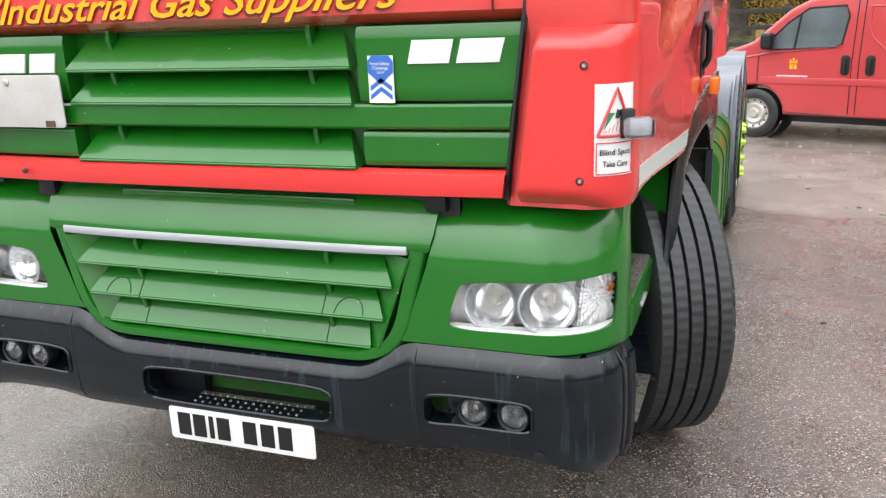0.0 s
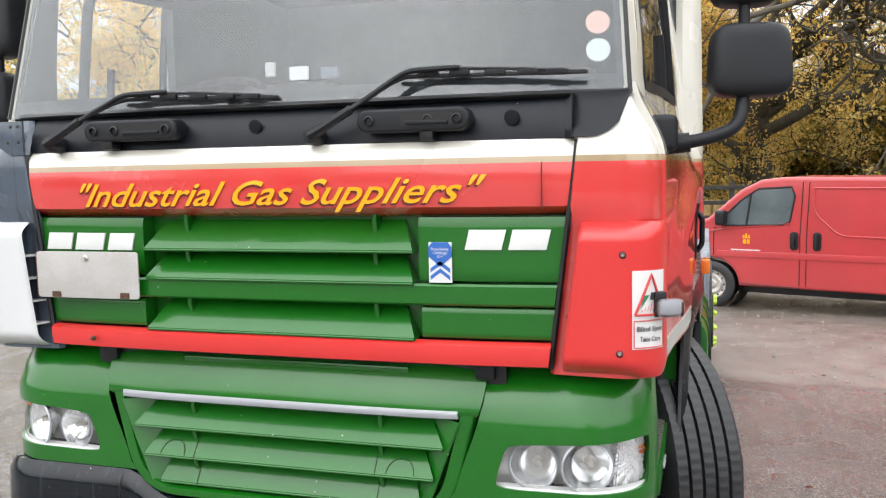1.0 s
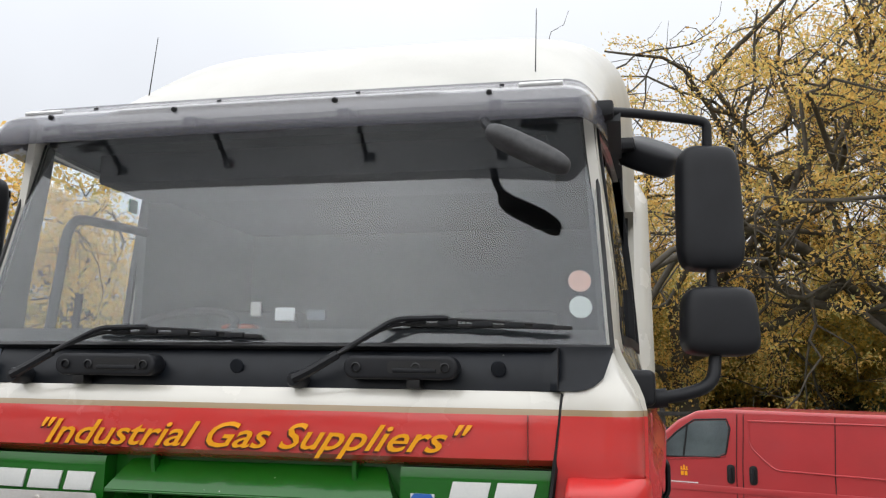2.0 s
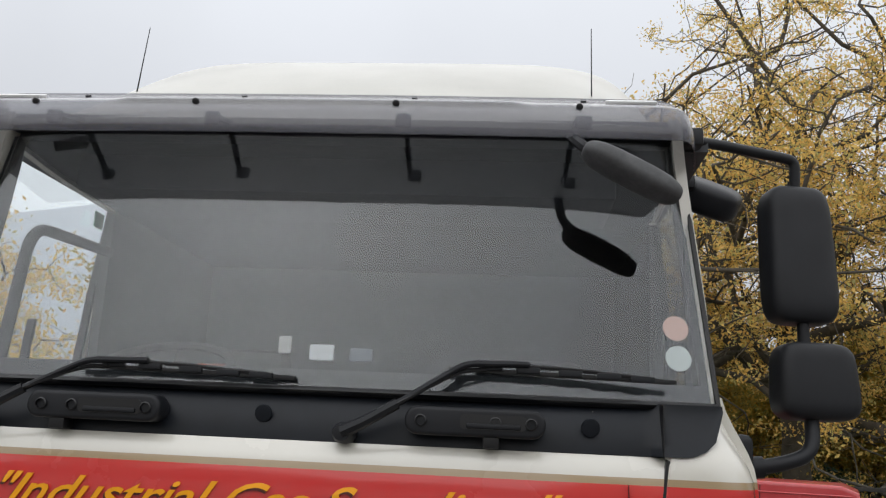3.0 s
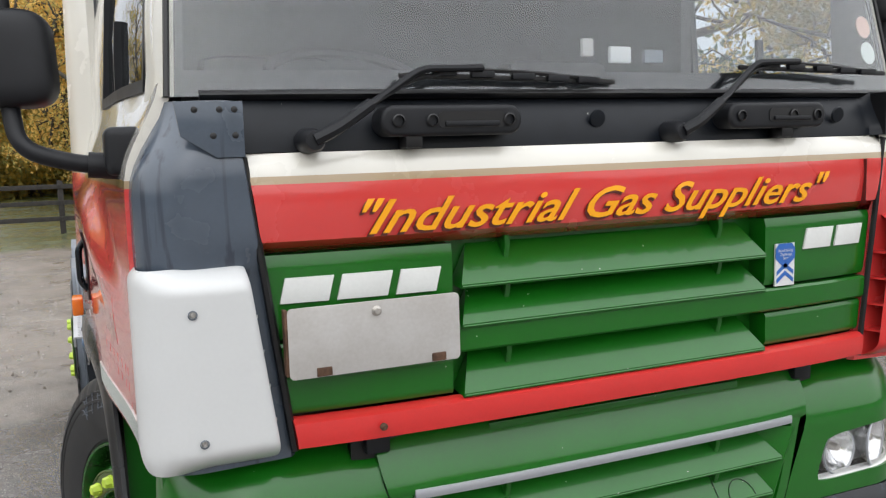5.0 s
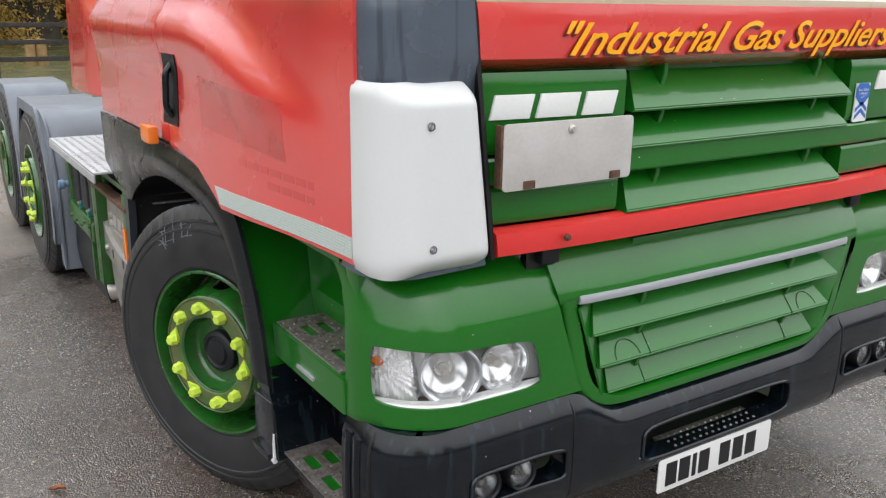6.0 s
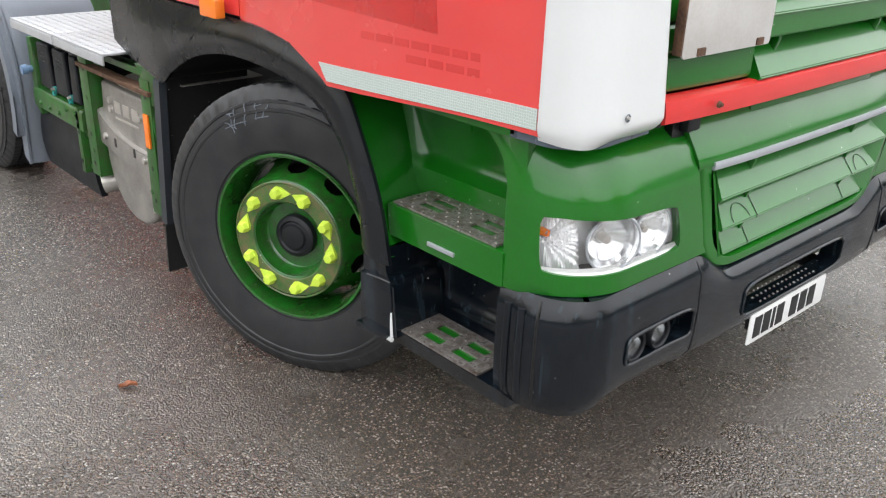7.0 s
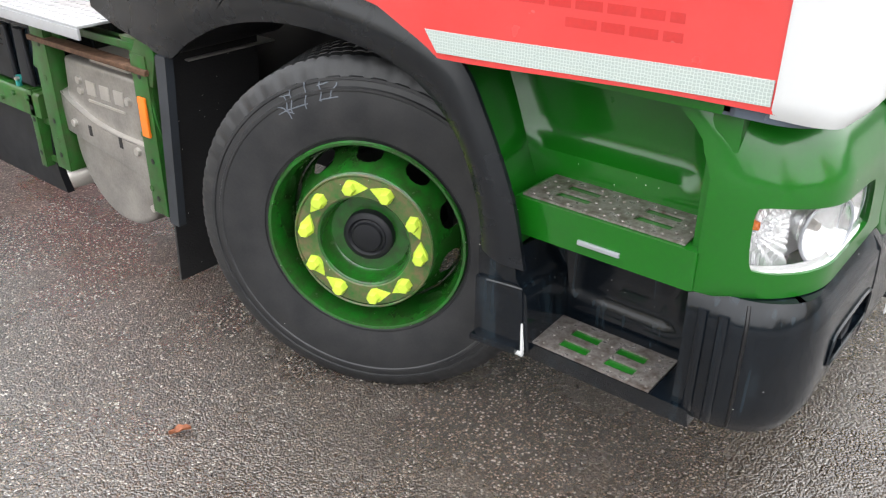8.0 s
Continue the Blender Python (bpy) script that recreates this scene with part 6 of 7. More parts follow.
def build_mirrors(s):
    set_ = tagged(new("mirror_set"), "black side mirrors on a bowed arm")
    set_.parent = truck
    part("upper_arm", tube(bend([(s * 1.03, 0.28, 2.675), (s * 1.14, 0.33, 2.680), (s * 1.34, 0.40, 2.668), (s * 1.387, 0.41, 2.660), (s * 1.387, 0.42, 2.56)], 0.03), 0.016, 10), M_matt, set_)
    part("arm_root", box(min(s * 1.0, s * 1.09), max(s * 1.0, s * 1.09), 0.25, 0.37, 2.65, 2.705, 0.015), M_matt, set_)
    part("post", tube([(s * 1.387, 0.43, 2.60), (s * 1.387, 0.39, 1.90)], 0.017, 10), M_matt, set_)
    mm = part("main_mirror", moved(moved(blob(0.107, 0.062, 0.207, 0.36, 0.5, taper=0.08), pose(0, 0.008, 0)), pose(s * 1.387, 0.42, 2.372, -3, 0, s * 12)), M_matt, set_, "tall black main mirror")
    part("mirror_glass", moved(box(-0.08, 0.08, 0.064, 0.0705, -0.165, 0.165, 0.002), pose(s * 1.387, 0.42, 2.372, -3, 0, s * 12)), M_mirror, mm)
    wm = part("wide_mirror", moved(moved(blob(0.124, 0.062, 0.108, 0.42, 0.5, taper=0.10), pose(0, 0.008, 0)), pose(s * 1.403, 0.373, 2.0, -3, 0, s * 12)), M_matt, set_, "squat black wide-angle mirror")
    part("mirror_glass", moved(box(-0.09, 0.09, 0.064, 0.0705, -0.075, 0.07, 0.002), pose(s * 1.403, 0.373, 2.0, -3, 0, s * 12)), M_mirror, wm)
    part("lower_arm", tube(bend([(s * 1.387, 0.37, 1.91), (s * 1.375, 0.33, 1.80), (s * 1.26, 0.31, 1.765), (s * 1.15, 0.31, 1.755)], 0.08), 0.020, 10), M_matt, set_)
    part("arm_collar", tube([(s * 1.235, 0.312, 1.762), (s * 1.16, 0.312, 1.755)], 0.030, 12), M_matt, set_)
    part("arm_mount", pillow(min(s * 1.10, s * 1.20), max(s * 1.10, s * 1.20), 0.25, 0.38, 1.735, 1.845, 0.022), M_matt, set_)
    if s > 0:
        part("kerb_bracket", box(1.05, 1.16, 0.70, 0.82, 2.66, 2.71, 0.02), M_matt, set_)
        km = part("kerb_mirror", moved(blob(0.112, 0.095, 0.056, 0.5, 0.5), pose(1.218, 0.82, 2.66, 24, 24, -12)), M_matt, set_, "black kerb mirror")
        part("mirror_glass", moved(box(-0.09, 0.09, -0.075, 0.075, -0.05, -0.046, 0.002), pose(1.218, 0.82, 2.66, 24, 24, -12)), M_mirror, km)
        fm = part("front_mirror", moved(blob(0.136, 0.050, 0.030, 0.7, 0.6), pose(0.846, -0.03, 2.470, -12, 27, 3)), M_dusty, set_, "grey front-view mirror")
        part("front_mirror_arm", tube(bend([(0.70, 0.06, 2.60), (0.72, -0.01, 2.55), (0.79, -0.01, 2.50), (0.84, 0.0, 2.475)], 0.05), 0.015, 8), M_matt, set_)


build_mirrors(1)
build_mirrors(-1)


# ---- chassis behind the cab ----
def build_chassis():
    for s in (1, -1):
        rail = part("chassis_rail", prism([(s * 0.45, 0.4, 0.62), (s * 0.40, 0.4, 0.62), (s * 0.40, 0.4, 0.90), (s * 0.45, 0.4, 0.90)], (0, 6.4, 0), 0.006), M_greendirt, truck)
    for y in (1.2, 2.9, 4.3, 5.7, 6.6):
        part("cross_member", box(-0.42, 0.42, y - 0.06, y + 0.06, 0.66, 0.84, 0.01), M_greendirt, truck)
    part("axle", tube([(-1.0, 1.2, 0.5), (1.0, 1.2, 0.5)], 0.06), M_ink, truck)
    for y in (4.32, 5.68):
        part("axle", tube([(-1.1, y, 0.522), (1.1, y, 0.522)], 0.07), M_ink, truck)
    part("engine", box(-0.55, 0.55, 0.35, 2.2, 0.45, 1.12, 0.05), M_ink, truck)
    part("cab_back", box(-1.16, 1.16, 2.33, 2.36, 1.05, 2.75), M_livery, truck)
    # rear mudguards
    for s in (1, -1):
        for y0, top in ((4.32, 1.075), (5.68, 1.09)):
            def arc(u, v):
                a = radians(200 - 220 * u)
                r = 0.62 + (0.02 if 0.3 < u < 0.7 else 0)
                yy = y0 - r * math.cos(radians(180) - a) * 1.0
                zz = 0.522 + r * math.sin(a)
                yy = y0 + r * math.cos(a) * 1.02
                flat = max(0.12, zz)
                return Vector((s * (1.315 - 0.42 * v), yy, min(flat, top)))
            f = part("rear_mudguard", sheet(arc, 30, 4, 0.02, (0, 0, 0.6)), M_fender, truck, "grey plastic rear mudguard")
            def lip(u, v):
                p = arc(u, 0)
                c = Vector((p.x, y0, 0.522))
                return p + (c - p) * (0.10 * v)
            part("mudguard_lip", sheet(lip, 30, 2, 0.012, (-s, 0, 0)), M_fender, f)
        # rounded front apron of the first rear mudguard
        line = resample(bend([(0, 4.36, 1.092), (0, 3.78, 1.07), (0, 3.63, 0.70), (0, 3.72, 0.15)], 0.30, 8), 30)
        def apron(u, v):
            p = line[int(round(u * 30))]
            return Vector((s * (1.325 - 0.03 * u - 0.50 * v - 0.03 * (1 - ease(0, 0.08, v))), p.y + 0.02 * ease(0.85, 1, 1 - v), p.z))
        ap = part("mudguard_apron", sheet(apron, 30, 10, 0.02, (0, 0.9, -0.3)), M_fender, truck, "grey rounded mudguard apron")
        def edge(u, v):
            p = line[int(round(u * 30))]
            q = p.lerp(Vector((0, 4.32, 0.522)), 0.10 * v)
            return Vector((s * (1.305 - 0.03 * u + 0.004 * v), q.y, q.z))
        part("mudguard_lip", sheet(edge, 30, 2, 0.012, (-s, 0, 0)), M_fender, ap)
    # chequered deck plates
    for y0, y1 in ((2.36, 2.92), (2.93, 3.50)):
        d = part("deck_plate", box(-1.315, -0.62, y0, y1, 0.962, 0.972, 0.002), M_deck, truck, "silver chequered deck plate")
        part("deck_edge", box(-1.318, -1.308, y0, y1, 0.925, 0.9615, 0.002), M_deck, d)
        bar = None
        for i in range(16):
            for j in range(16):
                cx, cy = -1.29 + i * 0.042, y0 + 0.02 + j * 0.034
                if bar is None:
                    bar = part("chequer", box(-0.010, 0.010, -0.003, 0.003, 0, 0.0025), M_deck, d, "", 0)
                o = bar if i + j == 0 else new("chequer", bar.data)
                o.parent = d
                o.matrix_basis = pose(cx, cy, 0.972, 0, 0, 45 if (i + j) % 2 else -45)
    # silencer end plate on the driver's side
    circ = [(2.455 + 0.285 * math.cos(radians(a)), 0.475 + 0.285 * math.sin(radians(a))) for a in range(180, 361, 10)]
    outline = circ + [(2.74, 0.60), (2.715, 0.79), (2.205, 0.79), (2.17, 0.60)]
    sil = part("silencer", prism([(-1.205, y, z) for y, z in outline], (0.55, 0, 0), 0.02, 3), M_silencer, truck, "dull steel silencer box")
    part("strap_plate", prism([(-1.222, y, z) for y, z in ((2.19, 0.42), (2.75, 0.50), (2.76, 0.66), (2.66, 0.60), (2.48, 0.56), (2.32, 0.55), (2.19, 0.56))], (0.014, 0, 0), 0.003), M_silencer, sil)
    for y, z in ((2.27, 0.53), (2.31, 0.70), (2.62, 0.72), (2.68, 0.545), (2.25, 0.31), (2.62, 0.68)):
        part("bolt", moved(lathe([(0, 0.016), (-0.012, 0.014), (-0.014, 0)], 10), pose(-1.222 if 0.5 < z < 0.58 else -1.205, y, z)), M_steel, sil)
    for y in (2.38, 2.58):
        part("slot", box(-1.2235, -1.221, y - 0.010, y + 0.010, 0.515, 0.555), M_ink, sil)
    for i, (y0, y1) in enumerate(((2.34, 2.40), (2.43, 2.49), (2.52, 2.58))):
        part("embossed_bar", box(-1.209, -1.203, y0, y1, 0.672, 0.725, 0.003), M_steel, sil)
    part("embossed_bar", box(-1.209, -1.203, 2.34, 2.58, 0.645, 0.655, 0.002), M_steel, sil)
    pipe = part("exhaust_pipe", tube([(-1.00, 2.80, 0.30), (-1.14, 2.86, 0.27), (-1.19, 2.885, 0.26)], 0.055, 18, cap=False), M_steel, sil, "steel exhaust tail pipe")
    part("pipe_bore", tube([(-1.0, 2.80, 0.30), (-1.17, 2.875, 0.262)], 0.048, 16), M_ink, pipe)
    # green bracket frame round the silencer
    frame_ = tagged(new("silencer_frame"), "dirty green steel bracket frame")
    frame_.parent = truck
    for y, z0, z1, w in ((2.150, 0.33, 0.90, 0.085), (2.80, 0.33, 0.90, 0.095), (2.965, 0.30, 0.62, 0.04)):
        # folded channels: a face and two flanges
        part("upright", join(box(-1.245, -1.237, y - w / 2, y + w / 2, z0, z1, 0.002), box(-1.237, -1.175, y - w / 2, y - w / 2 + 0.008, z0, z1, 0.002), box(-1.237, -1.175, y + w / 2 - 0.008, y + w / 2, z0, z1, 0.002)), M_greendirt, frame_)
        for z in (z0 + 0.06, z0 + 0.20, z1 - 0.07):
            part("hole", moved(lathe([(-0.0015, 0.011), (-0.002, 0.009), (-0.002, 0)], 10), pose(-1.2455, y, z)), M_ink, frame_)
    part("head_bracket", prism([(-1.24, 2.09, 0.80), (-1.24, 2.20, 0.80), (-1.24, 2.19, 0.90), (-1.24, 2.13, 0.985), (-1.24, 2.06, 0.985), (-1.24, 2.06, 0.90)], (0.07, 0, 0), 0.006), M_greendirt, frame_)
    part("cross_tube", tube([(-1.22, 2.12, 0.955), (-0.95, 2.12, 0.955)], 0.022, 10), M_greendirt, frame_)
    part("deck_bearer", box(-1.22, -1.17, 2.14, 2.78, 0.895, 0.925, 0.004), M_greendirt, frame_)
    part("deck_stay", prism([(-1.21, 2.70, 0.85), (-1.21, 2.78, 0.85), (-1.21, 2.74, 0.96), (-1.21, 2.70, 0.96)], (0.03, 0, 0), 0.004), M_greendirt, frame_)
    spring = [(-1.215 + 0.010 * math.cos(1.6 * k), 2.088 + 0.010 * math.sin(1.6 * k), 0.58 + 0.003 * k) for k in range(50)]
    part("coiled_lead", tube(spring, 0.003, 5), M_ink, frame_)
    part("rail", box(-1.256, -1.20, 2.10, 2.86, 0.838, 0.858, 0.004), M_rust, frame_, "rusty flat rail")
    part("rail", box(-1.225, -1.19, 2.16, 2.50, 0.90, 0.925, 0.005), M_greendirt, frame_)
    part("gusset", prism([(-1.22, 2.20, 0.86), (-1.22, 2.28, 0.94), (-1.22, 2.16, 0.94), (-1.22, 2.12, 0.86)], (0.03, 0, 0), 0.004), M_greendirt, frame_)
    part("gusset", prism([(-1.22, 2.78, 0.93), (-1.22, 2.86, 0.93), (-1.22, 2.93, 0.72), (-1.22, 2.87, 0.70)], (0.03, 0, 0), 0.004), M_greendirt, frame_)
    part("foot_loop", join(box(-1.22, -1.18, 2.80, 3.02, 0.32, 0.345, 0.004), box(-1.22, -1.18, 2.98, 3.02, 0.32, 0.50, 0.004), box(-1.22, -1.18, 2.80, 3.05, 0.48, 0.52, 0.004)), M_greendirt, frame_)
    for y, z in ((2.185, 0.42), (2.185, 0.62), (2.80, 0.45), (2.80, 0.70), (2.80, 0.83), (2.185, 0.84)):
        part("bolt", moved(lathe([(0, 0.014), (-0.012, 0.012), (-0.013, 0)], 8), pose(-1.235, y, z)), M_greendirt, frame_)
    part("amber_reflector", box(-1.256, -1.246, 2.130, 2.172, 0.62, 0.76, 0.004), M_amber, frame_, "amber side reflector")
    part("cable", tube(bend([(-1.23, 2.12, 0.80), (-1.24, 2.10, 0.70), (-1.20, 2.11, 0.55), (-1.22, 2.14, 0.45)], 0.04), 0.006, 6), M_greendirt, frame_)
    part("strap_flange", sheet(lambda u, v: Vector((-1.222 + 0.045 * v, 2.19 + 0.57 * u, 0.552 + 0.010 * (1 - u) ** 2 + 0.105 * u ** 3 + 0.012 * v)), 14, 2, 0.004, (0, 0, -1)), M_steel, sil, "bright folded flange")
    part("heat_shield", box(-1.16, -0.80, 1.99, 2.30, 0.888, 0.894, 0.002), M_steel, sil)
    for i in range(6):
        for k in range(4):
            part("stud", moved(lathe([(0, 0.010), (0.006, 0.006), (0.006, 0)], 8, "z"), pose(-1.14 + 0.05 * i, 2.02 + 0.045 * k, 0.894)), M_steel, sil)
    part("drum_top", moved(lathe([(-0.28, 0.0), (-0.28, 0.23), (-0.25, 0.255), (0.25, 0.255), (0.28, 0.23)], 32), pose(-0.90, 2.45, 0.60)), M_steel, sil)
    # batteries and skirt
    bat = part("battery_box", box(-1.20, -0.75, 2.95, 3.50, 0.62, 0.905, 0.02), M_black, truck, "black ribbed battery box")
    part("lid", box(-1.218, -0.74, 2.945, 3.505, 0.868, 0.900, 0.010), M_matt, bat)
    for y0, y1 in ((2.965, 3.055), (3.10, 3.27), (3.315, 3.49)):
        face = part("moulded_face", prism([(-1.198, y0, 0.625), (-1.198, y1, 0.625), (-1.198, y1 - 0.012, 0.850), (-1.198, y0 + 0.012, 0.850)], (-0.024, 0, 0), 0.012, 3), M_matt, bat)
        if y1 - y0 > 0.1:
            for z in (0.765, 0.785, 0.805):
                part("pressed_line", box(-1.2245, -1.2215, y0 + 0.04, y1 - 0.05, z, z + 0.004, 0.001), M_black, face)
    M_teal = mat("teal_plastic", (0.02, 0.24, 0.22), 0.4)
    for y in (3.075, 3.295):
        clip = part("clip", join(box(-1.226, -1.196, y - 0.022, y + 0.022, 0.628, 0.652, 0.006), box(-1.234, -1.214, y - 0.010, y + 0.010, 0.585, 0.640, 0.005)), M_teal, bat, "small teal clip")
        part("clip_pin", moved(lathe([(0, 0.008), (-0.016, 0.007), (-0.018, 0)], 10), pose(-1.226, y - 0.012, 0.645)), M_steel, clip)
    carrier = part("battery_carrier", prism([(-1.19, 2.90, 0.505), (-1.245, 2.90, 0.515), (-1.245, 2.90, 0.600), (-1.235, 2.90, 0.612), (-1.19, 2.90, 0.612)], (0, 0.66, 0), 0.004), M_greendirt, bat, "dirty green folded carrier channel")
    for y in (2.98, 3.09, 3.20, 3.33, 3.46):
        part("carrier_bolt", moved(lathe([(0, 0.011), (-0.010, 0.009), (-0.011, 0)], 8), pose(-1.245, y, 0.585 if y < 3.1 else 0.545)), M_greendirt, carrier)
    part("carrier_post", prism([(-1.235, y, z) for y, z in ((3.515, 0.47), (3.57, 0.50), (3.575, 0.845), (3.56, 0.865), (3.53, 0.865), (3.515, 0.845))], (0.05, 0, 0), 0.005), M_greendirt, carrier)
    part("air_valve", moved(lathe([(0, 0.018), (-0.03, 0.018), (-0.034, 0.026), (-0.06, 0.024), (-0.065, 0)], 14), pose(-1.225, 3.56, 0.70)), mat("pale_blue_plastic", (0.16, 0.26, 0.42), 0.4), bat, "small blue air valve")
    part("side_skirt", sheet(lambda u, v: Vector((-1.19 - 0.02 * math.sin(math.pi * v), 2.93 + 0.72 * u, 0.17 + 0.32 * v)), 4, 8, 0.03, (1, 0, 0)), M_matt, truck, "black plastic side skirt")
    # green tank on the near side
    tank = part("fuel_tank", prism([(x, 2.10, z) for x, z in rounded(0.66, 1.30, 0.30, 0.93, 0.12, 6)], (0, 1.25, 0), 0.02), M_green, truck, "glossy green fuel tank")
    for y in (2.30, 2.70, 3.10):
        part("tank_strap", prism([(x, y, z) for x, z in rounded(0.652, 1.308, 0.292, 0.938, 0.126, 6)], (0, 0.05, 0)), M_greendirt, tank)


build_chassis()


# ---- van ----
def build_van():
    van = tagged(new("van"), "faded red panel van with black door handles", "van")
    W = 1.70
    def P(pts):
        return [(u, 0, w) for u, w in pts]
    arch_f = [(0.83 + 0.37 * math.cos(radians(a)), 0.31 + 0.37 * math.sin(radians(a))) for a in range(180, -1, -15)]
    arch_r = [(3.62 + 0.37 * math.cos(radians(a)), 0.31 + 0.37 * math.sin(radians(a))) for a in range(180, -1, -15)]
    outline = [(0.02, 0.26), (0.46, 0.24)] + arch_f + arch_r + [(4.30, 0.26), (4.34, 0.9), (4.28, 1.66), (4.1, 1.74), (1.75, 1.76), (1.48, 1.73), (1.22, 1.60), (0.78, 1.22), (0.40, 1.08), (0.12, 0.86), (0.0, 0.62)]
    body = part("body", prism(P(outline), (0, W, 0), 0.05, 4), M_vanred, van, "red van body", 35)
    part("bumper", join(box(-0.03, 0.42, -0.012, W + 0.012, 0.22, 0.55, 0.05)), M_fender, van, "grey plastic bumper")
    def patch(pts, y, depth, m, name, label="", parent=None, bevel=0.0):
        return part(name, prism([(u, y, w) for u, w in pts], (0, depth, 0), bevel), m, parent or van, label)
    gl = mat("van_window_glass", (0.15, 0.18, 0.19), 0.05, var=0.25, scale=2, spec=0.8)
    dw = patch([(0.98, 1.13), (1.02, 1.24), (1.22, 1.44), (1.46, 1.60), (1.86, 1.62), (1.90, 1.52), (1.84, 1.20), (1.76, 1.16)], -0.006, 0.02, gl, "door_window", "dark reflecting door window")
    rim_pts = [(u, -0.006, w) for u, w in ((0.97, 1.12), (1.01, 1.25), (1.22, 1.455), (1.45, 1.615), (1.87, 1.635), (1.915, 1.52), (1.85, 1.19), (1.77, 1.15), (0.97, 1.12))]
    part("window_seal", tube(rim_pts, 0.012, 6), M_ink, dw)
    part("quarter_post", tube([(1.30, -0.008, 1.14), (1.36, -0.008, 1.56)], 0.014, 6), M_ink, dw)
    part("windscreen", prism([(0.80, 0.15, 1.235), (1.24, 0.15, 1.61), (1.24, W - 0.15, 1.61), (0.80, W - 0.15, 1.235)], (-0.012, 0, 0.012)), gl, van)
    for u in (0.86, 1.98, 2.06, 3.15):
        part("door_seam", tube([(u, -0.001, 0.36 if u > 1.3 else 0.72), (u, -0.001, 1.0), (u + (0.03 if u > 1 else 0.02), -0.001, 1.70 if u > 1 else 1.10)], 0.006, 5), M_ink, van)
    part("sill_line", tube([(1.22, -0.001, 0.35), (1.98, -0.001, 0.33)], 0.006, 5), M_ink, van)
    part("waist_crease", tube([(0.10, 0.01, 0.86), (0.5, -0.004, 0.98), (1.0, -0.004, 1.08), (1.85, -0.004, 1.16)], 0.012, 6), M_vanred, van)
    part("rub_strip", box(0.9, 4.25, -0.012, 0.01, 0.70, 0.78, 0.006), M_vanred, van)
    part("swage", tube(bend([(2.15, -0.003, 1.62), (2.15, -0.003, 1.30), (2.45, -0.003, 1.02), (4.2, -0.003, 0.98)], 0.1), 0.012, 6), M_vanred, van)
    part("swage", tube([(2.15, -0.003, 1.62), (4.2, -0.003, 1.62)], 0.012, 6), M_vanred, van)
    for u in (1.91, 2.19):
        h = part("door_handle", prism([(u + a, -0.018, 0.94 + b) for a, b in rounded(-0.05, 0.05, -0.12, 0.12, 0.045)], (0, 0.02, 0), 0.005), M_ink, van, "black upright door handle")
        part("grip", tube([(u, -0.03, 0.86), (u, -0.04, 0.94), (u, -0.03, 1.02)], 0.016, 8), M_matt, h)
    part("door_mirror", pillow(0.93, 1.06, -0.20, -0.02, 1.13, 1.33, 0.045), M_matt, van, "black door mirror")
    part("head_lamp", prism([(0.10, -0.004, 0.80), (0.28, -0.004, 0.92), (0.36, -0.004, 1.03), (0.26, -0.004, 1.00), (0.11, -0.004, 0.88)], (0.02, 0.3, 0), 0.01), M_plate, van, "clear swept-back headlamp")
    for u, a, b in ((1.30, 0.02, 0.05), (1.265, 0.02, 0.03), (1.335, 0.02, 0.03)):
        part("crest_mark", box(u - a / 2, u + a / 2, -0.006, 0.0, 0.97, 0.97 + b), M_gold, van, "", 0)
    part("crest_mark", box(1.25, 1.35, -0.006, 0.0, 0.955, 0.968), M_gold, van, "", 0)
    for u in (1.275, 1.325):
        part("crest_mark", box(u - 0.018, u + 0.018, -0.006, 0.0, 0.885, 0.940), M_gold, van, "", 0)
    part("web_address_bar", box(1.10, 1.48, -0.006, 0.0, 0.793, 0.806), M_plate, van, "", 0)
    for u in (0.83, 3.62):
        tyre = part("wheel", moved(lathe([(0.0, 0.19), (-0.01, 0.21), (-0.012, 0.27), (0.01, 0.31), (0.19, 0.31), (0.2, 0.2)], 40, "y"), pose(u, 0.03, 0.31)), M_rubber, van, "van wheel with a plain steel rim")
        part("rim", moved(lathe([(0.0, 0.205), (-0.006, 0.20), (0.02, 0.185), (0.03, 0.15), (0.0, 0.12), (0.01, 0.07), (-0.02, 0.05), (-0.02, 0)], 32, "y"), pose(u, 0.03, 0.31)), M_steel, tyre)
        for k in range(12):
            a = 2 * math.pi * k / 12
            part("rim_hole", moved(lathe([(0.006, 0.014), (0.012, 0.0)], 8, "y"), pose(u + 0.165 * math.cos(a), 0.03, 0.31 + 0.165 * math.sin(a))), M_ink, tyre)
        part("arch_lining", moved(lathe([(0.02, 0.37), (0.5, 0.37)], 24, "y"), pose(u, 0.03, 0.31)), M_ink, van)
    part("underbody", box(0.3, 4.2, 0.25, W - 0.25, 0.20, 0.34), M_ink, van)
    van.matrix_world = pose(0.59, 10.08, -0.25, 0, 0, -20)
    return van


build_van()


# ---- fence, trees, leaves ----
M_fence = mat("dark_weathered_timber", (0.035, 0.03, 0.026), 0.8, var=0.3, scale=12, bump=0.3, bscale=40)
M_bark = mat("oak_bark", (0.10, 0.088, 0.068), 0.9, var=0.3, scale=3, bump=0.8, bscale=14, col2=(0.045, 0.038, 0.03))
M_cut = mat("cut_timber", (0.35, 0.22, 0.09), 0.8, var=0.2)


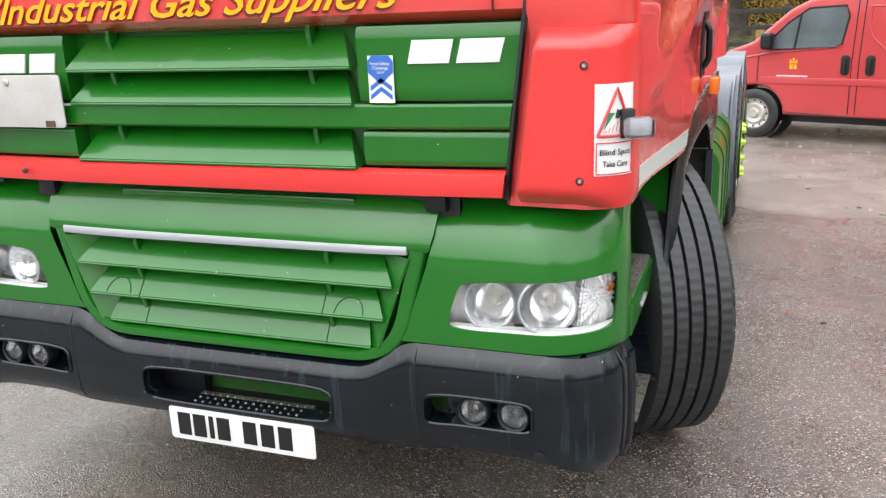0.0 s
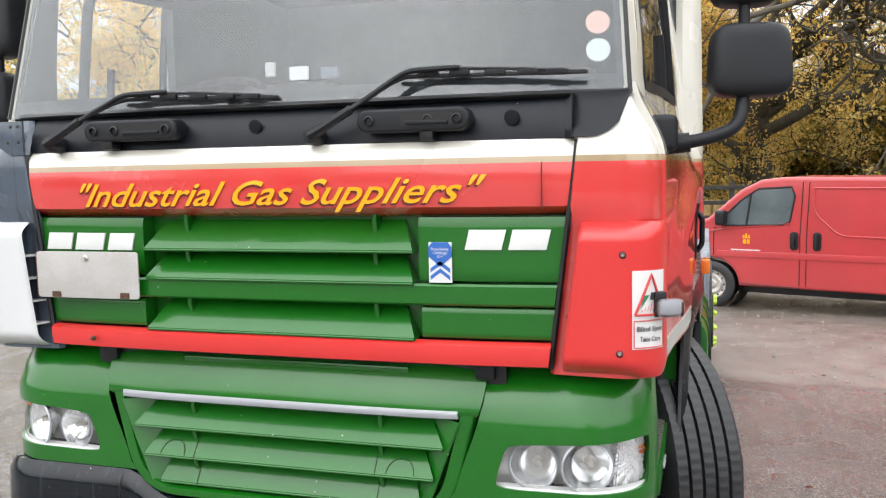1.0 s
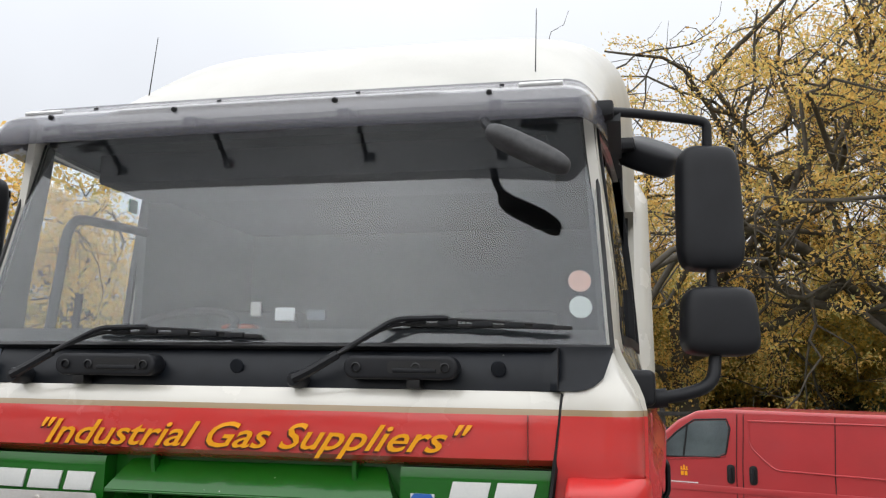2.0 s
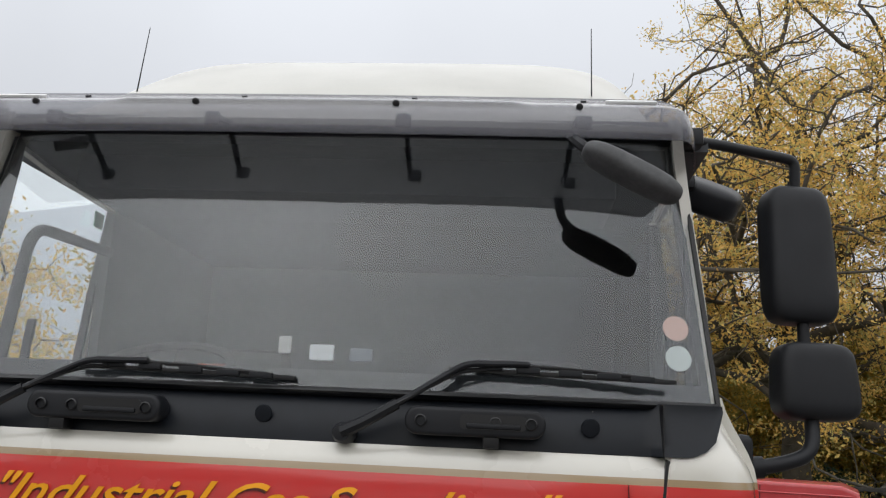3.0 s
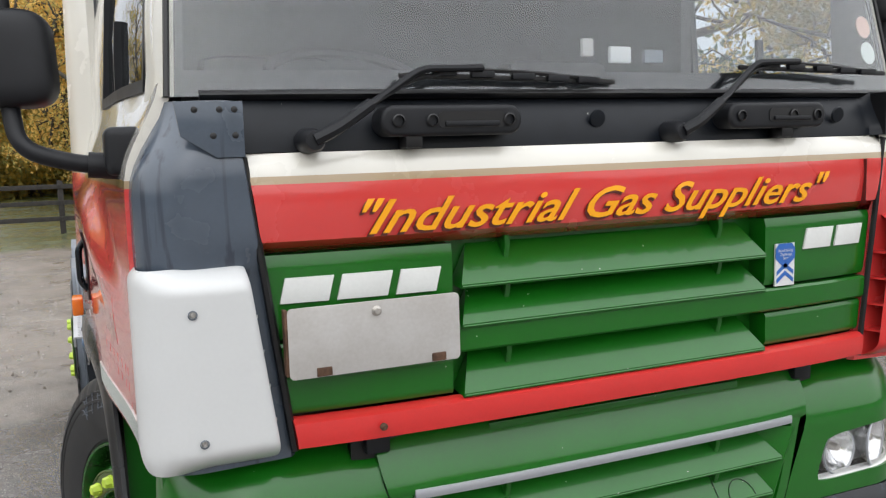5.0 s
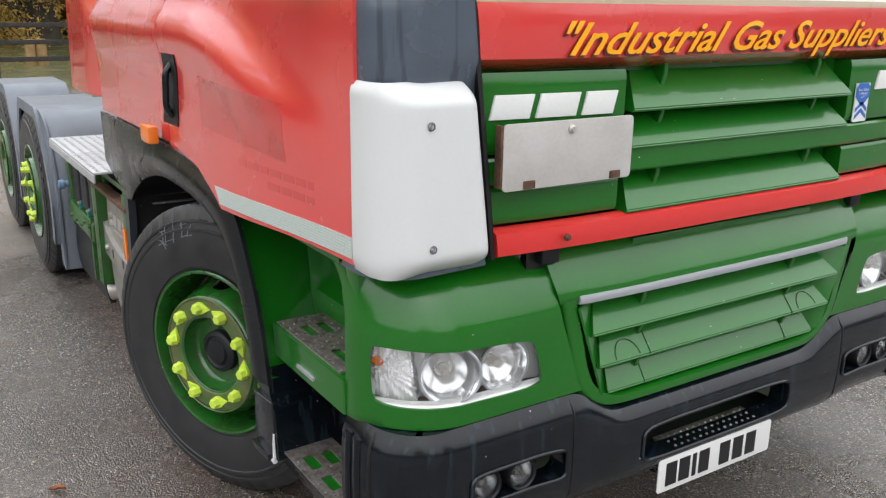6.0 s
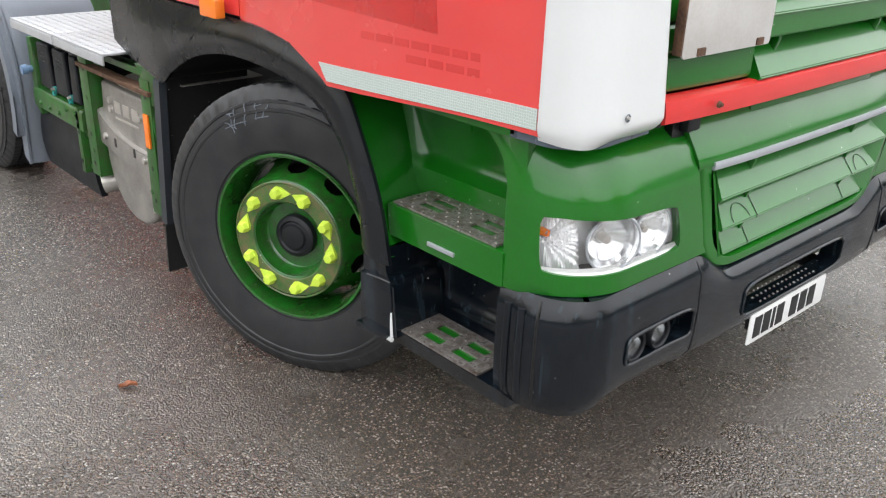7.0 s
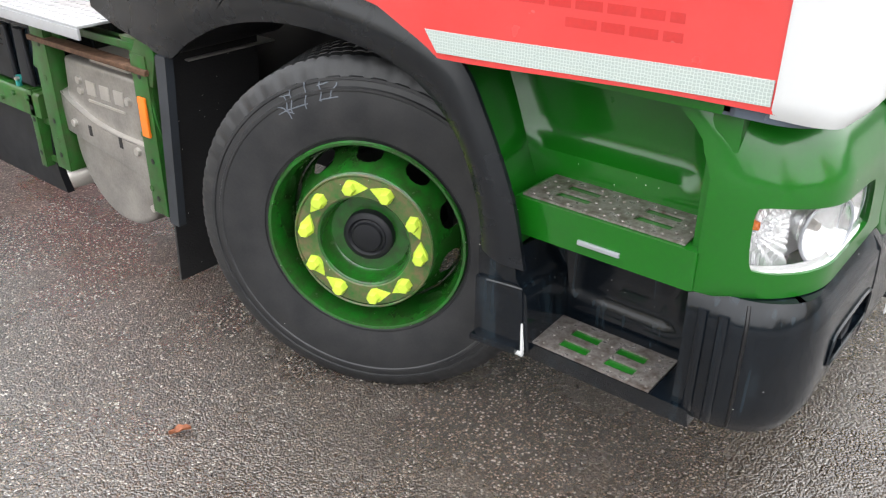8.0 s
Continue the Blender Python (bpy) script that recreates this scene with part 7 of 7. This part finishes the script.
def leaf_material(name, tones):
    m = bpy.data.materials.new(name)
    m.use_nodes = True
    n, l = m.node_tree.nodes, m.node_tree.links
    b = n["Principled BSDF"]
    geo = n.new("ShaderNodeNewGeometry")
    ramp = n.new("ShaderNodeValToRGB")
    while len(ramp.color_ramp.elements) < len(tones):
        ramp.color_ramp.elements.new(0.5)
    for i, (e, c) in enumerate(zip(ramp.color_ramp.elements, tones)):
        e.position = i / (len(tones) - 1)
        e.color = (*c, 1)
    l.new(geo.outputs["Random Per Island"], ramp.inputs["Fac"])
    l.new(ramp.outputs[0], b.inputs["Base Color"])
    b.inputs["Roughness"].default_value = 0.6
    trans = n.new("ShaderNodeBsdfTranslucent")
    l.new(ramp.outputs[0], trans.inputs["Color"])
    mix = n.new("ShaderNodeMixShader")
    mix.inputs[0].default_value = 0.6
    l.new(b.outputs[0], mix.inputs[1])
    l.new(trans.outputs[0], mix.inputs[2])
    l.new(mix.outputs[0], n["Material Output"].inputs["Surface"])
    return m


M_oakleaf = leaf_material("autumn_oak_leaves", [(0.60, 0.34, 0.09), (0.88, 0.58, 0.17), (0.92, 0.68, 0.22), (0.74, 0.49, 0.14), (0.62, 0.53, 0.18), (0.46, 0.44, 0.17)])
M_dullleaf = leaf_material("dull_autumn_leaves", [(0.42, 0.28, 0.06), (0.56, 0.38, 0.07), (0.34, 0.30, 0.08), (0.26, 0.26, 0.08), (0.58, 0.38, 0.07)])
M_darkleaf = leaf_material("dark_evergreen_leaves", [(0.05, 0.075, 0.05), (0.07, 0.115, 0.07), (0.11, 0.15, 0.085), (0.07, 0.085, 0.06)])


def leaf_cloud(centres, per, spread, size, rng, flat=0.8):
    """Many small bent leaves round each centre."""
    c = np.repeat(np.array(centres), per, axis=0)
    n = len(c)
    off = rng.normal(0, 1, (n, 3)) * spread
    off[:, 2] *= flat
    p = c + off
    a = rng.normal(0, 1, (n, 3))
    a /= np.linalg.norm(a, axis=1)[:, None]
    b = np.cross(a, rng.normal(0, 1, (n, 3)))
    b /= np.linalg.norm(b, axis=1)[:, None]
    s = size * rng.uniform(0.6, 1.4, (n, 1))
    quad = np.stack([p - a * s, p + b * s * 0.5, p + a * s, p - b * s * 0.5], axis=1)
    verts = quad.reshape(-1, 3)
    faces = np.arange(4 * n).reshape(-1, 4)
    return verts, faces


def mesh_from(name, verts, faces, material, parent):
    me = bpy.data.meshes.new(name)
    me.from_pydata(verts.tolist(), [], faces.tolist())
    me.materials.append(material)
    ob = new(name, me)
    ob.parent = parent
    return ob


def bough(points, radii, sides):
    """Rings along a bough: vertices and faces."""
    P = np.array(points)
    d = np.gradient(P, axis=0)
    d /= np.linalg.norm(d, axis=1)[:, None]
    s = np.cross(d, np.array((0.31, 0.62, 0.72)))
    s /= np.linalg.norm(s, axis=1)[:, None]
    w = np.cross(d, s)
    a = np.arange(sides) * 2 * np.pi / sides
    R = np.array(radii)[:, None, None]
    V = P[:, None, :] + R * (s[:, None, :] * np.cos(a)[None, :, None] + w[:, None, :] * np.sin(a)[None, :, None])
    k = np.arange(sides)
    F = [np.stack([i * sides + k, i * sides + (k + 1) % sides, (i + 1) * sides + (k + 1) % sides, (i + 1) * sides + k], axis=1) for i in range(len(P) - 1)]
    return V.reshape(-1, 3), np.concatenate(F)


def build_tree(x, y, height, seed, material, label, per=10, size=0.11, trunk_r=0.5, lean=(0, 0), limbs=8, low=0.15, keep=1.0, spread=0.32):
    """An oak: gnarled limbs, boughs and twigs, with leaves in tufts along the twigs."""
    rng = np.random.default_rng(seed)
    tree = tagged(new("tree"), label, "tree")
    z0 = ground_height(x, y) - 0.1
    V, F, tufts, count = [], [], [], [0]
    lean = np.array((lean[0], lean[1], 0.0))
    def add(P, r0, r1, sides):
        v, f = bough(P, np.linspace(r0, r1, len(P)), sides)
        V.append(v)
        F.append(f + count[0])
        count[0] += len(v)
    def limb(p, d, length, r, level):
        n = (9, 8, 6, 5, 4)[level]
        gnarl = (0.05, 0.30, 0.40, 0.42, 0.45)[level]
        P = [p]
        for i in range(n):
            d = d + rng.normal(0, gnarl, 3) + np.array((0, 0, 0.05 if level < 3 else -0.02))
            d /= np.linalg.norm(d)
            P.append(P[-1] + d * length / n)
        add(P, r, r * (0.7, 0.35, 0.35, 0.4, 0.5)[level], (14, 8, 6, 4, 3)[level])
        if level >= 3 and rng.random() < keep:
            tufts.extend(P[1:])
        if level == 4:
            return
        k = (limbs, 7, 5, 4)[level]
        turn = rng.uniform(0, 6.28)
        for i in range(k):
            f = (0.55 + 0.45 * (i + 1) / k) if level == 0 else 0.25 + 0.75 * (i + rng.uniform(0.3, 1)) / k
            at = P[min(n, int(round(f * n)))]
            az = turn + 2.4 * i + rng.normal(0, 0.3)
            if level == 0:
                el = radians(rng.uniform(8, 30) + 52 * (i / max(1, k - 1)))
                nd = np.array((math.cos(az) * math.cos(el), math.sin(az) * math.cos(el), math.sin(el))) + lean
                L = height * rng.uniform(0.46, 0.62)
            else:
                side = np.array((math.cos(az), math.sin(az), rng.uniform(-0.5, 0.8)))
                nd = side + d * rng.uniform(0.2, 0.9) + lean * 0.3
                L = length * rng.uniform(0.40, 0.60)
            limb(at, nd / np.linalg.norm(nd), L, r * (0.46 if level == 0 else 0.41), level + 1)
    limb(np.array((x, y, z0)), np.array((0, 0, 1.0)), height * (low + 0.12), trunk_r, 0)
    foot = [np.array((x, y, z0 + q)) for q in (0.0, 0.25, 0.6, 1.1)]
    v, f = bough(foot, [trunk_r * q for q in (1.55, 1.22, 1.08, 1.0)], 14)
    V.append(v)
    F.append(f + count[0])
    mesh_from("trunk", np.concatenate(V), np.concatenate(F), M_bark, tree).data.shade_smooth()
    v, f = leaf_cloud(tufts, per, spread, size, rng, 0.7)
    mesh_from("crown", v, f, material, tree)
    return tree


build_tree(3.47, 36.0, 25, 11, M_oakleaf, "tall oak with golden autumn leaves behind the fence", 30, 0.072, 0.58, (1.15, 0), 9, 0.10, 0.36, 0.27)
build_tree(11.5, 33.0, 27, 5, M_oakleaf, "tall gnarled oak with golden autumn leaves", 30, 0.072, 0.58, (0.25, -0.1), 8, 0.10, 0.30, 0.25)
build_tree(20.5, 30.0, 25, 23, M_oakleaf, "wide oak with golden brown autumn leaves", 30, 0.072, 0.52, (0, 0), 8, 0.12, 0.30, 0.25)
build_tree(0.3, 33.0, 12.5, 15, M_oakleaf, "old oak with a thick trunk and golden leaves behind the fence", 11, 0.07, 0.5, (0.1, 0.2), 8, 0.17, 1.0, 0.25)
for i, (x, y, h) in enumerate(((5.0, 47.0, 9), (11.0, 46.0, 9.5), (18.0, 42.0, 9), (-3.0, 46.0, 11))):
    build_tree(x, y, h, 60 + i, M_dullleaf, "olive and brown tree in the woodland edge", 16, 0.11, 0.3, (0, 0), 8, 0.06, 1.0, 0.4)
for i, (x, y, h, q) in enumerate(((-24, 33, 15, 0.8), (-14, 42, 14, 0.35), (-33, 14, 15, 0.25), (-30, 24, 15, 0.4), (27, 20, 18, 0.9), (32, 4, 15, 0.7), (-20, -34, 13, 0.5), (12, -36, 13, 0.6))):
    build_tree(x, y, h, 40 + i, M_oakleaf if i == 0 else M_dullleaf, "broad tree with thinning brown autumn leaves", 6, 0.12, 0.28, (0, 0), 7, 0.12, q)


def build_hedge():
    rng = np.random.default_rng(3)
    cs = []
    for i in range(3400):
        a = rng.uniform(0, 2 * math.pi)
        r = rng.uniform(47, 53)
        top = 5.4 + 0.9 * math.sin(a * 9) + 0.6 * math.sin(a * 23 + 1)
        cs.append((r * math.cos(a), r * math.sin(a), rng.uniform(0.0, 1.0) ** 0.8 * top - 0.4))
    v, f = leaf_cloud(cs, 30, 0.8, 0.26, rng)
    # the dark depth of the wood behind the leaves
    n = 240
    a = np.arange(n) * 2 * np.pi / n
    rows = []
    for q in range(5):
        rad = 52 + 1.2 * np.sin(a * 17 + q * 2) + rng.normal(0, 0.5, n) + q * 0.6
        top = 4.6 + 0.9 * np.sin(a * 9) + 0.6 * np.sin(a * 23 + 1) + rng.normal(0, 0.25, n)
        rows.append(np.stack([rad * np.cos(a), rad * np.sin(a), -0.6 + (top + 0.6) * q / 4], axis=1))
    core = np.concatenate(rows)
    k = np.arange(n)
    cf = np.concatenate([np.stack([q * n + k, q * n + (k + 1) % n, (q + 1) * n + (k + 1) % n, (q + 1) * n + k], axis=1) for q in range(4)])
    ob = mesh_from("woodland_edge", np.concatenate([v, core]), np.concatenate([f, cf + len(v)]), M_darkleaf, None)
    tagged(ob, "dark evergreen woodland edge beyond the fence", "woodland", kind="stuff")


build_hedge()


def build_fence():
    fence = tagged(new("fence"), "dark timber post and rail fence", "fence")
    post = None
    for i in range(-14, 15):
        x, y = 1.75 * i + 0.2, 21.0 + 0.04 * i
        zz = ground_height(x, y)
        if post is None:
            post = part("post", box(-0.065, 0.065, -0.065, 0.065, -0.2, 1.28, 0.01), M_fence, fence)
            o = post
        else:
            o = new("post", post.data)
            o.parent = fence
        o.location = (x, y, zz)
        for k, z in enumerate((0.36, 0.75, 1.14)):
            if k == 0 and i == -14:
                rail = part("rail", box(0, 1.75, -0.03, 0.02, -0.055, 0.055, 0.006), M_fence, fence)
                r = rail
            else:
                r = new("rail", rail.data)
                r.parent = fence
            r.matrix_basis = pose(x, y - 0.07, zz + z, 0, 0, math.degrees(0.04 / 1.75))
    for x in (1.35, 1.62):
        st = tagged(part("cut_log", moved(lathe([(0, 0.14), (0.02, 0.15), (0.7, 0.13), (0.72, 0)], 12, "z"), pose(x, 24.0, ground_height(x, 24) - 0.02)), M_cut), "sawn pale timber log standing by the fence", "log")


build_fence()


def build_leaves():
    rnd = random.Random(8)
    M_l = mat("fallen_leaf", (0.30, 0.10, 0.04), 0.6, var=0.2, scale=60)
    spots = [(-1.706, 1.471)] + [(rnd.uniform(-4, -1.5), rnd.uniform(-1.0, 4)) for _ in range(4)] + [(rnd.uniform(1.6, 4), rnd.uniform(1.5, 5)) for _ in range(5)]
    for i, (x, y) in enumerate(spots):
        n = 14
        big = 0.032 if i == 0 else 0.02
        def fn(u, v):
            w = math.sin(math.pi * min(1, u * 0.96 + 0.02)) * (0.55 + 0.2 * math.sin(u * 14))
            return Vector(((u - 0.5) * 2 * big, (v - 0.5) * 1.5 * big * w, 0.004 + 0.012 * (v - 0.5) ** 2 * 4 * big / 0.032 + 0.004 * math.sin(u * 5)))
        lf = part("fallen_leaf", sheet(fn, n, 4, 0.0012, (0, 0, 1)), M_l)
        lf.matrix_world = pose(x, y, ground_height(x, y), 0, 0, rnd.uniform(0, 360))
        tagged(lf, "curled brown fallen leaf on the wet tarmac", "leaf", "fallen leaves")


build_leaves()


def build_gravel():
    """Loose grit on the tarmac and stones on the dirt beyond it."""
    rng = np.random.default_rng(12)
    spots = [(rng.uniform(-4.5, 4.5), rng.uniform(-2.5, 4.5), rng.uniform(0.0018, 0.0045)) for _ in range(900)]
    spots += [(rng.uniform(-9, 9), rng.uniform(4.6, 13), rng.uniform(0.006, 0.022)) for _ in range(1600)]
    base = np.array([(1, 0, 0), (-1, 0, 0), (0, 1, 0), (0, -1, 0), (0, 0, 1), (0, 0, -1)], float)
    tri = np.array([(0, 2, 4), (2, 1, 4), (1, 3, 4), (3, 0, 4), (2, 0, 5), (1, 2, 5), (3, 1, 5), (0, 3, 5)])
    V, F = [], []
    for i, (x, y, r) in enumerate(spots):
        k = base * r * rng.uniform(0.6, 1.3, (6, 1))
        k[:, 2] *= 0.7
        V.append(k + np.array((x, y, ground_height(x, y) + r * 0.25)))
        F.append(tri + 6 * i)
    m = leaf_material("pale_grit", [(0.20, 0.17, 0.14), (0.45, 0.42, 0.38), (0.30, 0.25, 0.21), (0.62, 0.60, 0.56)])
    ob = mesh_from("loose_gravel", np.concatenate(V), np.concatenate(F), m, None)
    tagged(ob, "pale loose grit and stones lying on the wet yard", "gravel", kind="stuff")


build_gravel()
